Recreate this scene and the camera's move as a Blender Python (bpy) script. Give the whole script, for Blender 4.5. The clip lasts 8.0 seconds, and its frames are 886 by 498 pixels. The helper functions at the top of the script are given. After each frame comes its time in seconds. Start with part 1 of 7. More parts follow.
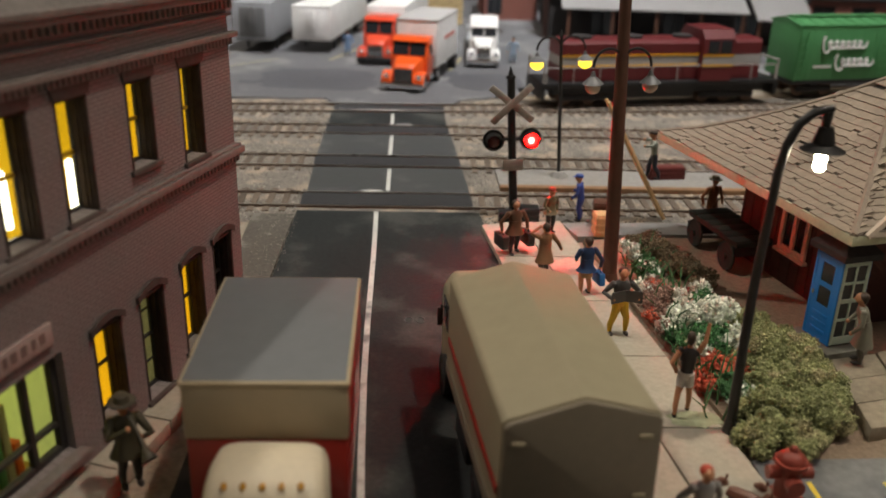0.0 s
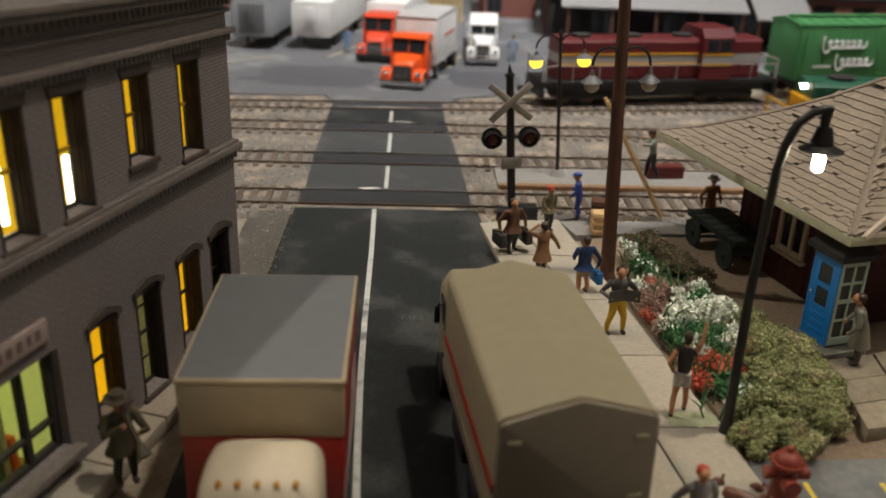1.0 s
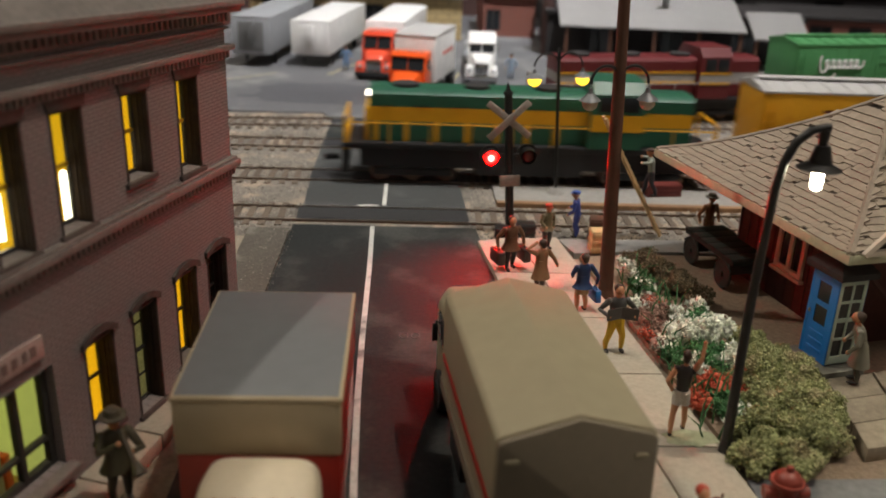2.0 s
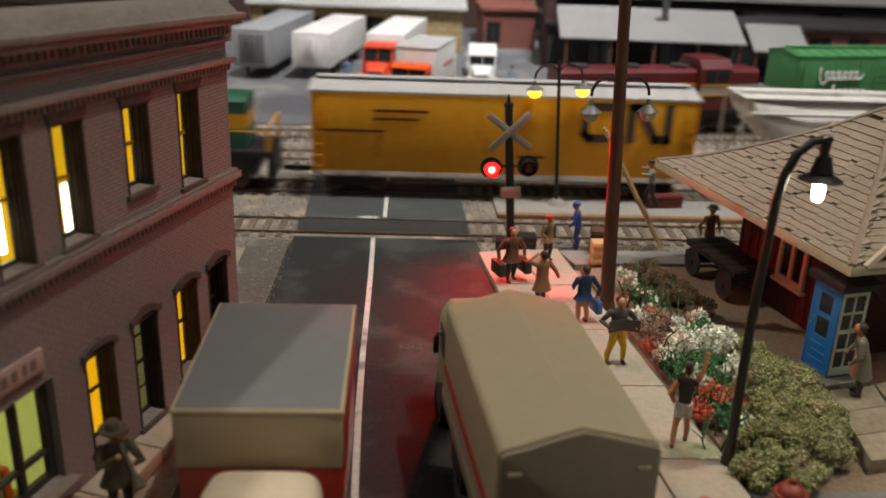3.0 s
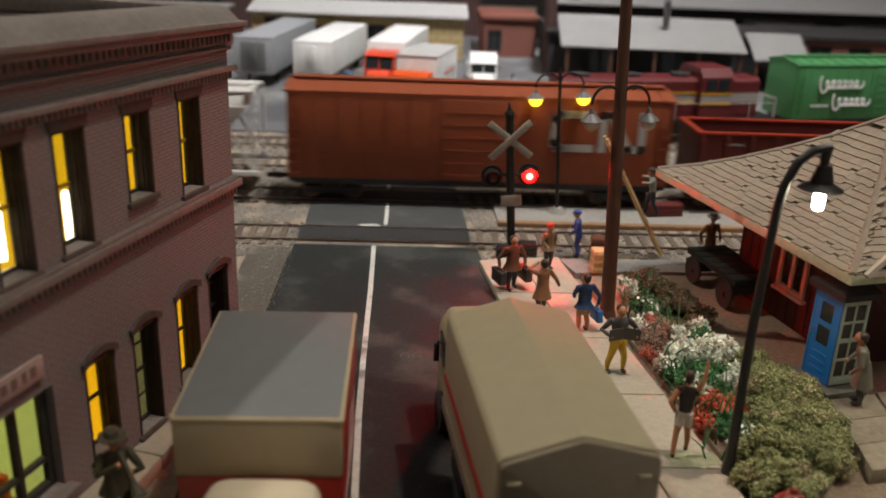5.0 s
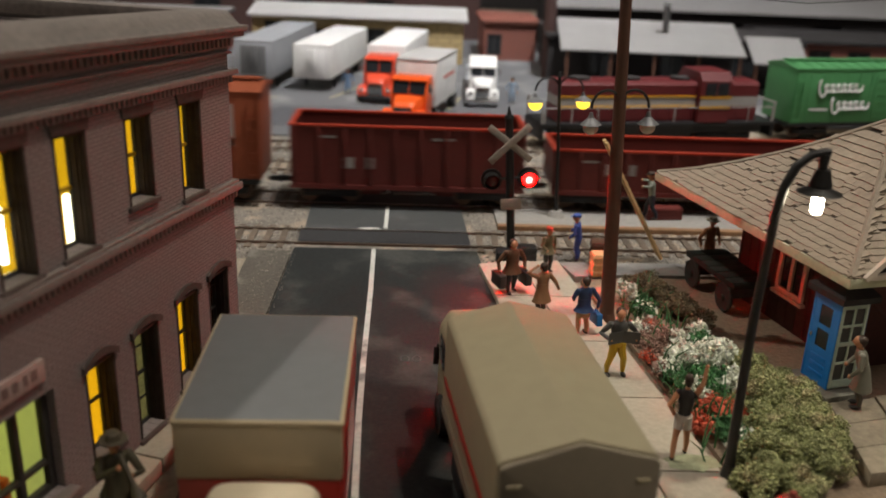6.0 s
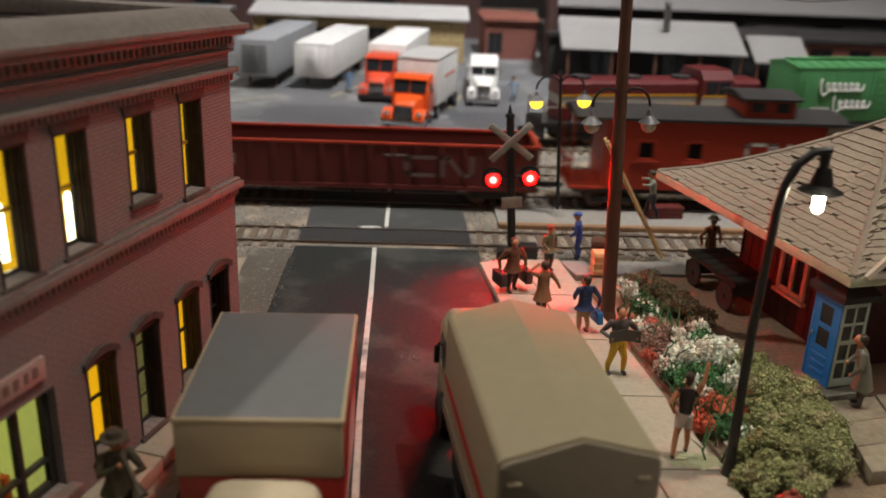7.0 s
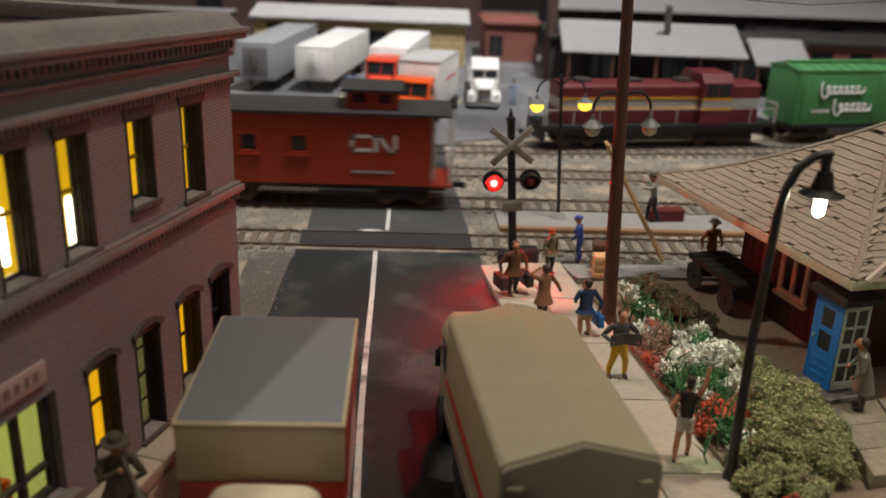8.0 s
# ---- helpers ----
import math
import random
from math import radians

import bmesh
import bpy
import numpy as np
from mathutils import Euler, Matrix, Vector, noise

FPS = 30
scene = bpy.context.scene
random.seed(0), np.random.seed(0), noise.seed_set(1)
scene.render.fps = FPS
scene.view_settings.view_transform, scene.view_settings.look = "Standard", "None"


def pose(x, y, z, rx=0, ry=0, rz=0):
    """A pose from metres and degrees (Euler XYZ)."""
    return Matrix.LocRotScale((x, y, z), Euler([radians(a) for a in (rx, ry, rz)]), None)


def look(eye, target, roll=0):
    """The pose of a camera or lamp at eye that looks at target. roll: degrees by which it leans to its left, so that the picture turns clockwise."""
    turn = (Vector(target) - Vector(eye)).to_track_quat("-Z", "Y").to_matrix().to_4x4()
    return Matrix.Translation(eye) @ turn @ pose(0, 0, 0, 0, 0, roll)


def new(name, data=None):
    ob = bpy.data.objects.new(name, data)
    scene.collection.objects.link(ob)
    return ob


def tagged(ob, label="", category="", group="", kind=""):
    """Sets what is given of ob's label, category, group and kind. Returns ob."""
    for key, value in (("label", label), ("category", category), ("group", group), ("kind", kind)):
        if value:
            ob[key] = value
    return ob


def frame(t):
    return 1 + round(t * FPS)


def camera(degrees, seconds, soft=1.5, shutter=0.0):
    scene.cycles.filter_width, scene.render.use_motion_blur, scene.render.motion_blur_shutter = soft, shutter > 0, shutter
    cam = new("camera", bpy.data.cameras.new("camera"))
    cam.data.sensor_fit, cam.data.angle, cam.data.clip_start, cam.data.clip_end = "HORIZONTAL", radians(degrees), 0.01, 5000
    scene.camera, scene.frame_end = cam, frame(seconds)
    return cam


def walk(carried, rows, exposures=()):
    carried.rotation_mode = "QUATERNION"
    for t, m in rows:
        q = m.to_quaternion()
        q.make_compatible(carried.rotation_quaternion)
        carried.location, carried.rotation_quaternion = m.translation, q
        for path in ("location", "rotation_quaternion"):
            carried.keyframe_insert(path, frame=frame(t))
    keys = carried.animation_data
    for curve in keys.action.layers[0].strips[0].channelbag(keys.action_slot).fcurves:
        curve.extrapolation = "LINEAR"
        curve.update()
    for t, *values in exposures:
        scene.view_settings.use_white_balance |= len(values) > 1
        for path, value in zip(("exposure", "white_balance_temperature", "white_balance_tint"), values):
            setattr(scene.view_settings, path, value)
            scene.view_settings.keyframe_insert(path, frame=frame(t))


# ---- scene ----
cam = camera(52.87, 8.0, soft=1.7, shutter=0.45)
cam.data.dof.use_dof = True
cam.data.dof.focus_distance = 0.27
cam.data.dof.aperture_fstop = 17.0


def view(x, y, z, yaw, pitch, roll):
    """Camera pose from the eye in metres and its angles in radians."""
    ahead = Vector((-math.sin(yaw) * math.cos(pitch), math.cos(yaw) * math.cos(pitch), math.sin(pitch)))
    eye = Vector((x, y, z))
    return look(eye, eye + 2 * ahead, math.degrees(roll))


walk(cam, [
    (0.0, view(0.00754, -0.33875, 0.12327, -0.04021, -0.39434, 0.02880)),
    (0.5, view(0.00778, -0.33857, 0.12326, -0.04281, -0.39896, 0.03660)),
    (1.0, view(0.00787, -0.33834, 0.12323, -0.04186, -0.39699, 0.03520)),
    (1.5, view(0.00792, -0.33812, 0.12304, -0.04368, -0.38681, 0.03923)),
    (3.0, view(0.00771, -0.33764, 0.12293, -0.04247, -0.36420, 0.03705)),
    (3.5, view(0.00770, -0.33777, 0.12309, -0.04152, -0.35989, 0.03590)),
    (4.0, view(0.00786, -0.33759, 0.12294, -0.04103, -0.35841, 0.03647)),
    (4.5, view(0.00781, -0.33741, 0.12291, -0.04120, -0.35726, 0.03804)),
    (6.0, view(0.00774, -0.33815, 0.12335, -0.04133, -0.35209, 0.03911)),
    (6.5, view(0.00763, -0.33812, 0.12308, -0.04171, -0.35135, 0.03981)),
    (7.0, view(0.00778, -0.33821, 0.12313, -0.04026, -0.35317, 0.03940)),
    (7.5, view(0.00782, -0.33827, 0.12322, -0.03993, -0.35161, 0.03910)),
    (8.0, view(0.00777, -0.33803, 0.12331, -0.03908, -0.35017, 0.03827)),
])

# ---- light: a dim exhibition room with ceiling spots over the layout, plus added fill ----
world = bpy.data.worlds.new("room_air")
scene.world = world
world.use_nodes = True
world.node_tree.nodes["Background"].inputs[0].default_value = (0.55, 0.6, 0.7, 1)
world.node_tree.nodes["Background"].inputs[1].default_value = 0.035


def area_lamp(name, eye, target, size, watts, colour, spread=180):
    data = bpy.data.lights.new(name, "AREA")
    data.shape, data.size, data.energy, data.color = "DISK", size, watts, colour
    data.spread = radians(spread)
    ob = new(name, data)
    ob.matrix_world = look(eye, target)
    return ob


area_lamp("ceiling_spot_key", (-0.75, 0.12, 1.25), (0.0, -0.12, 0.0), 0.04, 6.2, (1.0, 0.92, 0.80))
area_lamp("ceiling_spot_back", (0.28, -0.08, 1.45), (0.04, 0.47, 0.0), 0.12, 1.8, (0.98, 0.98, 1.0), 46)
area_lamp("ceiling_spot_depot", (0.46, -0.18, 1.35), (0.15, -0.15, 0.0), 0.05, 0.74, (1.0, 0.9, 0.74), 56)
# two unseen soft lamps added to fill the shade
area_lamp("overhead_fill", (1.1, -0.7, 1.9), (0.0, -0.1, 0.0), 0.9, 4.8, (1.0, 0.94, 0.87))
area_lamp("overhead_fill", (-0.2, -0.3, 2.1), (-0.2, -0.3, 0.0), 1.3, 2.6, (1.0, 0.95, 0.9))

# ---- helpers: all sizes below are centimetres of the model ----
C = 0.01


def box(bm, x0, x1, y0, y1, z0, z1, bevel=0.0, mi=0):
    geo = bmesh.ops.create_cube(bm, size=1.0)
    vs = geo["verts"]
    for v in vs:
        v.co = Vector((x0 + (v.co.x + .5) * (x1 - x0), y0 + (v.co.y + .5) * (y1 - y0), z0 + (v.co.z + .5) * (z1 - z0)))
    faces = {f for v in vs for f in v.link_faces}
    for f in faces:
        f.material_index = mi
    if bevel:
        es = list({e for v in vs for e in v.link_edges})
        out = bmesh.ops.bevel(bm, geom=es, offset=bevel, segments=2, profile=.5, affect="EDGES")
        for f in out["faces"]:
            f.material_index = mi
    return vs


def frame_to(a, b):
    a, b = Vector(a), Vector(b)
    return Matrix.Translation(a) @ (b - a).to_track_quat("Z", "Y").to_matrix().to_4x4(), (b - a).length


def cone(bm, a, b, r0, r1, seg=12, mi=0):
    m, length = frame_to(a, b)
    geo = bmesh.ops.create_cone(bm, cap_ends=True, segments=seg, radius1=r0, radius2=r1, depth=length, matrix=m @ Matrix.Translation((0, 0, length / 2)))
    for f in {f for v in geo["verts"] for f in v.link_faces}:
        f.material_index = mi


def ball(bm, c, r, u=10, v=7, mi=0, rot=None):
    rx, ry, rz = (r, r, r) if not hasattr(r, "__len__") else r
    m = Matrix.Translation(c) @ (rot or Matrix()) @ Matrix.Diagonal((rx, ry, rz, 1))
    geo = bmesh.ops.create_uvsphere(bm, u_segments=u, v_segments=v, radius=1, matrix=m)
    for f in {f for v in geo["verts"] for f in v.link_faces}:
        f.material_index = mi


def tube(bm, pts, r, seg=8, mi=0):
    """A round bar along points; r one radius or one for each point."""
    pts = [Vector(p) for p in pts]
    rs = r if hasattr(r, "__len__") else [r] * len(pts)
    rings, side = [], None
    for i, p in enumerate(pts):
        way = (pts[min(i + 1, len(pts) - 1)] - pts[max(i - 1, 0)]).normalized()
        if side is None:
            side = way.orthogonal().normalized()
        side = (side - way * side.dot(way)).normalized()
        up = way.cross(side)
        rings.append([bm.verts.new(p + rs[i] * (math.cos(a) * side + math.sin(a) * up)) for a in (2 * math.pi * k / seg for k in range(seg))])
    for a, b in zip(rings, rings[1:]):
        for k in range(seg):
            bm.faces.new((a[k], a[(k + 1) % seg], b[(k + 1) % seg], b[k])).material_index = mi
    bm.faces.new(rings[0][::-1]).material_index = mi
    bm.faces.new(rings[-1]).material_index = mi


def prism(bm, outline, axis, a, b, mi=0, bevel=0.0):
    """An outline (2D) pushed along an axis from a to b. Axis x: outline is (y, z); y: (x, z); z: (x, y)."""
    def at(p, h):
        return {"x": (h, p[0], p[1]), "y": (p[0], h, p[1]), "z": (p[0], p[1], h)}[axis]
    lo = [bm.verts.new(at(p, a)) for p in outline]
    hi = [bm.verts.new(at(p, b)) for p in outline]
    fs = [bm.faces.new(lo), bm.faces.new(hi[::-1])]
    n = len(outline)
    for i in range(n):
        fs.append(bm.faces.new((lo[i], hi[i], hi[(i + 1) % n], lo[(i + 1) % n])))
    for f in fs:
        f.material_index = mi
    bmesh.ops.recalc_face_normals(bm, faces=fs)
    if bevel:
        out = bmesh.ops.bevel(bm, geom=list({e for f in fs for e in f.edges}), offset=bevel, segments=2, profile=.5, affect="EDGES")
        for f in out["faces"]:
            f.material_index = mi
    return lo + hi


def to_mesh(name, bm, mats, smooth=40):
    bmesh.ops.scale(bm, vec=(C, C, C), verts=bm.verts)
    me = bpy.data.meshes.new(name)
    bm.to_mesh(me)
    bm.free()
    for m in (mats if isinstance(mats, (list, tuple)) else [mats]):
        me.materials.append(m)
    if smooth:
        me.shade_smooth()
        me.set_sharp_from_angle(angle=radians(smooth))
    return me


def part(name, bm, material, parent, label="", smooth=40):
    ob = new(name, to_mesh(name, bm, material, smooth))
    ob.parent = parent
    return tagged(ob, label)


def piece(name, mesh, parent, m):
    ob = new(name, mesh)
    ob.parent = parent
    ob.matrix_basis = m
    return ob


def at_cm(x, y, z=0.0, rz=0.0, rx=0.0, ry=0.0):
    return pose(x * C, y * C, z * C, rx, ry, rz)


def thing(name, x, y, z, rz, label, category, group="", kind=""):
    ob = new(name)
    ob.empty_display_size = 0.01
    ob.matrix_basis = at_cm(x, y, z, rz)
    return tagged(ob, label, category, group, kind)


def single(name, bm, material, x, y, z, rz, label, category, group="", kind="", smooth=40):
    ob = new(name, to_mesh(name, bm, material, smooth))
    ob.matrix_basis = at_cm(x, y, z, rz)
    return tagged(ob, label, category, group, kind)


B = bmesh.new

# ---- materials ----


def mat(name, colour, rough=0.6, metal=0.0, vary=0.18, grain=600, blotch=60, bump=0.15, bump_scale=1500, tint=None, tint_amount=0.0, emit=None, strength=0.0, random_value=0.0, coat=0.0, spec=0.5, island=0.0):
    """A surface with grain and blotches; tint: a second colour laid on in patches."""
    m = bpy.data.materials.new(name)
    m.use_nodes = True
    nt = m.node_tree
    n, l = nt.nodes, nt.links
    bs = n["Principled BSDF"]
    tc = n.new("ShaderNodeTexCoord")
    fine = n.new("ShaderNodeTexNoise")
    fine.inputs["Scale"].default_value, fine.inputs["Detail"].default_value = grain, 4
    coarse = n.new("ShaderNodeTexNoise")
    coarse.inputs["Scale"].default_value, coarse.inputs["Detail"].default_value = blotch, 5
    for t in (fine, coarse):
        l.new(tc.outputs["Object"], t.inputs["Vector"])
    add = n.new("ShaderNodeMath")
    add.operation = "ADD"
    l.new(fine.outputs["Fac"], add.inputs[0])
    l.new(coarse.outputs["Fac"], add.inputs[1])
    mr = n.new("ShaderNodeMapRange")
    mr.inputs["From Min"].default_value, mr.inputs["From Max"].default_value = 0.6, 1.4
    mr.inputs["To Min"].default_value, mr.inputs["To Max"].default_value = 1 - vary, 1 + vary
    l.new(add.outputs[0], mr.inputs["Value"])
    value = mr.outputs["Result"]
    if random_value:
        oi = n.new("ShaderNodeObjectInfo")
        rr = n.new("ShaderNodeMapRange")
        rr.inputs["To Min"].default_value, rr.inputs["To Max"].default_value = 1 - random_value, 1 + random_value
        l.new(oi.outputs["Random"], rr.inputs["Value"])
        mul = n.new("ShaderNodeMath")
        mul.operation = "MULTIPLY"
        l.new(value, mul.inputs[0])
        l.new(rr.outputs["Result"], mul.inputs[1])
        value = mul.outputs[0]
    if island:
        ge = n.new("ShaderNodeNewGeometry")
        ri = n.new("ShaderNodeMapRange")
        ri.inputs["To Min"].default_value, ri.inputs["To Max"].default_value = 1 - island, 1 + island
        l.new(ge.outputs["Random Per Island"], ri.inputs["Value"])
        mi = n.new("ShaderNodeMath")
        mi.operation = "MULTIPLY"
        l.new(value, mi.inputs[0])
        l.new(ri.outputs["Result"], mi.inputs[1])
        value = mi.outputs[0]
    base = n.new("ShaderNodeMix")
    base.data_type = "RGBA"
    base.inputs[6].default_value = (*colour, 1)
    base.inputs[7].default_value = (*(tint or colour), 1)
    base.inputs[0].default_value = 0
    if tint:
        ramp = n.new("ShaderNodeMapRange")
        ramp.inputs["From Min"].default_value, ramp.inputs["From Max"].default_value = 0.62 - 0.25 * tint_amount, 0.72 - 0.25 * tint_amount
        l.new(coarse.outputs["Fac"], ramp.inputs["Value"])
        l.new(ramp.outputs["Result"], base.inputs[0])
    vm = n.new("ShaderNodeVectorMath")
    vm.operation = "SCALE"
    l.new(base.outputs[2], vm.inputs[0])
    l.new(value, vm.inputs["Scale"])
    l.new(vm.outputs[0], bs.inputs["Base Color"])
    rg = n.new("ShaderNodeMapRange")
    rg.inputs["To Min"].default_value, rg.inputs["To Max"].default_value = max(rough - 0.12, 0.02), min(rough + 0.12, 1)
    l.new(coarse.outputs["Fac"], rg.inputs["Value"])
    l.new(rg.outputs["Result"], bs.inputs["Roughness"])
    bs.inputs["Metallic"].default_value = metal
    bs.inputs["Specular IOR Level"].default_value = spec
    bs.inputs["Coat Weight"].default_value = coat
    if bump:
        bn = n.new("ShaderNodeTexNoise")
        bn.inputs["Scale"].default_value, bn.inputs["Detail"].default_value = bump_scale, 3
        l.new(tc.outputs["Object"], bn.inputs["Vector"])
        bp = n.new("ShaderNodeBump")
        bp.inputs["Strength"].default_value, bp.inputs["Distance"].default_value = bump, 0.0004
        l.new(bn.outputs["Fac"], bp.inputs["Height"])
        l.new(bp.outputs["Normal"], bs.inputs["Normal"])
    if emit:
        bs.inputs["Emission Color"].default_value = (*emit, 1)
        bs.inputs["Emission Strength"].default_value = strength
    return m


def brick_mat(name, colour, mortar, width=0.0026, height=0.0009, plane="xz"):
    m = mat(name, colour, 0.78, vary=0.22, grain=900, blotch=45, bump=0)
    n, l = m.node_tree.nodes, m.node_tree.links
    bs = n["Principled BSDF"]
    tc = n.new("ShaderNodeTexCoord")
    sp, cb = n.new("ShaderNodeSeparateXYZ"), n.new("ShaderNodeCombineXYZ")
    l.new(tc.outputs["Object"], sp.inputs[0])
    l.new(sp.outputs["XYZ".index(plane[0].upper())], cb.inputs[0])
    l.new(sp.outputs["XYZ".index(plane[1].upper())], cb.inputs[1])
    br = n.new("ShaderNodeTexBrick")
    br.inputs["Scale"].default_value = 1.0
    br.inputs["Brick Width"].default_value, br.inputs["Row Height"].default_value = width, height
    br.inputs["Mortar Size"].default_value, br.inputs["Mortar Smooth"].default_value = height * 0.14, 0.3
    l.new(cb.outputs[0], br.inputs["Vector"])
    bp = n.new("ShaderNodeBump")
    bp.inputs["Strength"].default_value, bp.inputs["Distance"].default_value = 0.8, 0.0003
    bp.invert = True
    l.new(br.outputs["Fac"], bp.inputs["Height"])
    l.new(bp.outputs["Normal"], bs.inputs["Normal"])
    src = bs.inputs["Base Color"].links[0].from_socket
    mx = n.new("ShaderNodeMix")
    mx.data_type = "RGBA"
    l.new(br.outputs["Fac"], mx.inputs[0])
    l.new(src, mx.inputs[6])
    mx.inputs[7].default_value = (*mortar, 1)
    l.new(mx.outputs[2], bs.inputs["Base Color"])
    return m


def glass_mat(name, tint=(0.8, 0.85, 0.8), rough=0.08):
    m = bpy.data.materials.new(name)
    m.use_nodes = True
    bs = m.node_tree.nodes["Principled BSDF"]
    bs.inputs["Base Color"].default_value = (*tint, 1)
    bs.inputs["Transmission Weight"].default_value = 1
    bs.inputs["Roughness"].default_value = rough
    bs.inputs["IOR"].default_value = 1.15
    return m


M_ASPHALT = mat("asphalt", (0.024, 0.027, 0.027), 0.72, spec=0.3, vary=0.4, grain=700, blotch=38, bump=0.35, bump_scale=1800, tint=(0.052, 0.054, 0.05), tint_amount=0.45)
M_CROSS = mat("crossing_panel", (0.058, 0.061, 0.061), 0.68, vary=0.2, grain=700, blotch=40, bump=0.2, tint=(0.09, 0.09, 0.09), tint_amount=0.35)
M_TAR = mat("tarred_timber", (0.035, 0.035, 0.037), 0.6, vary=0.3, grain=500)
M_LOT = mat("lot_asphalt", (0.13, 0.13, 0.136), 0.75, vary=0.25, grain=500, blotch=22, bump=0.2, tint=(0.20, 0.20, 0.195), tint_amount=0.42)
M_LOTDARK = mat("lot_repair_asphalt", (0.085, 0.085, 0.092), 0.7, vary=0.3, grain=500, blotch=30, bump=0.2)
M_LINE = mat("road_paint", (0.62, 0.62, 0.58), 0.7, vary=0.25, grain=700, tint=(0.22, 0.22, 0.21), tint_amount=0.25)
M_YLINE = mat("yellow_paint", (0.75, 0.55, 0.06), 0.6, vary=0.2)
M_YFADED = mat("faded_yellow_paint", (0.36, 0.32, 0.18), 0.7, vary=0.4, blotch=150)
M_CONC = mat("concrete_slab", (0.46, 0.405, 0.318), 0.82, vary=0.16, grain=700, blotch=35, bump=0.2, random_value=0.06, tint=(0.40, 0.37, 0.30), tint_amount=0.3)
M_WALK = mat("stained_walkway_concrete", (0.30, 0.25, 0.18), 0.88, vary=0.3, grain=600, blotch=55, bump=0.35, random_value=0.12, tint=(0.20, 0.165, 0.12), tint_amount=0.45)
M_MOSS = mat("mossy_concrete", (0.36, 0.38, 0.24), 0.9, vary=0.3, grain=700, blotch=120)
M_CONC2 = mat("grey_concrete", (0.29, 0.275, 0.255), 0.85, vary=0.2, grain=500, blotch=30)
M_GROUND = mat("scenic_ground", (0.34, 0.29, 0.22), 0.95, vary=0.35, grain=700, blotch=30, bump=0.9, bump_scale=900, tint=(0.20, 0.15, 0.10), tint_amount=0.5)
M_BALLAST = mat("ballast", (0.21, 0.185, 0.155), 0.9, vary=0.6, grain=800, blotch=70, bump=1.0, bump_scale=900, tint=(0.30, 0.24, 0.18), tint_amount=0.4)
M_STONE = mat("ballast_stone", (0.29, 0.265, 0.23), 0.9, vary=0.5, grain=700, blotch=250, island=0.55)
M_DIRT = mat("packed_earth", (0.26, 0.19, 0.13), 0.95, vary=0.3, grain=700, blotch=30, bump=0.8, bump_scale=900)
M_VERGE = mat("dusty_verge", (0.11, 0.097, 0.08), 0.95, vary=0.4, grain=700, blotch=45, bump=0.8, bump_scale=900, tint=(0.27, 0.25, 0.22), tint_amount=0.28)
M_TIE = mat("weathered_tie", (0.13, 0.098, 0.072), 0.9, vary=0.35, grain=500, random_value=0.3)
M_RAIL = mat("rail_steel", (0.16, 0.105, 0.075), 0.5, metal=0.6, vary=0.3, grain=400)
M_RAILTOP = mat("rail_head", (0.5, 0.46, 0.42), 0.3, metal=1.0, vary=0.2)
M_BRICK = brick_mat("painted_brick", (0.27, 0.235, 0.23), (0.16, 0.14, 0.135))
M_TRIM = mat("dark_trim", (0.21, 0.18, 0.165), 0.7, vary=0.25)
M_LINTEL = mat("dark_lintel", (0.10, 0.078, 0.07), 0.8, vary=0.3, spec=0.25)
# faint glow of its own stands in for lamplight in a dim room
M_DIMLIN = mat("dim_glow_lining", (0.4, 0.38, 0.2), 0.8, vary=0.5, blotch=350, emit=(0.8, 0.7, 0.3), strength=0.10)
M_FRAME = mat("window_frame_paint", (0.035, 0.031, 0.028), 0.55, vary=0.2)
M_CASING = mat("dark_brown_casing", (0.05, 0.036, 0.03), 0.75, vary=0.4, grain=400, blotch=120, spec=0.25)
M_SASHY = mat("ochre_sash", (0.62, 0.36, 0.02), 0.5, vary=0.15)
# linings emit by themselves, so lamplight is put into the material
M_LINING = mat("glowing_yellow_lining", (0.7, 0.5, 0.03), 0.8, vary=0.12, emit=(1.0, 0.60, 0.015), strength=0.5)
M_GREENLIN = mat("glowing_green_lining", (0.45, 0.52, 0.16), 0.8, vary=0.2, blotch=120, emit=(0.80, 0.85, 0.22), strength=0.36)
M_GLASS = glass_mat("window_glass")
# near-black colour paints in the shade of an unlit hollow
M_DARKIN = mat("painted_dark_interior", (0.03, 0.025, 0.02), 0.8)
M_SIGN = mat("shop_sign_board", (0.42, 0.33, 0.30), 0.7, vary=0.15)
M_SIGNBAR = mat("faded_sign_paint", (0.22, 0.15, 0.135), 0.7, vary=0.3)
M_ROOFTAR = mat("tar_roof", (0.17, 0.15, 0.14), 0.85, vary=0.3)
M_TRUCKROOF = mat("grey_roof_panel", (0.18, 0.186, 0.196), 0.62, vary=0.06, grain=300, bump=0.03)
M_CREAM = mat("cream_plastic", (0.49, 0.40, 0.26), 0.42, vary=0.06, grain=300, bump=0.03, coat=0.1)
M_CREAMCAB = mat("ivory_cab", (0.70, 0.60, 0.44), 0.5, vary=0.06, bump=0.02, coat=0.2)
M_RED = mat("truck_red", (0.36, 0.022, 0.012), 0.35, vary=0.1, bump=0.02, coat=0.3)
M_AMBER = mat("amber_marker", (0.5, 0.24, 0.03), 0.25, vary=0.05, bump=0)
M_TAN = mat("tan_tarpaulin", (0.305, 0.262, 0.168), 0.72, vary=0.07, grain=250, blotch=25, bump=0.05)
M_OLIVE = mat("olive_rear_panel", (0.20, 0.165, 0.115), 0.5, vary=0.08)
M_BLACK = mat("black_plastic", (0.014, 0.014, 0.015), 0.5, vary=0.2)
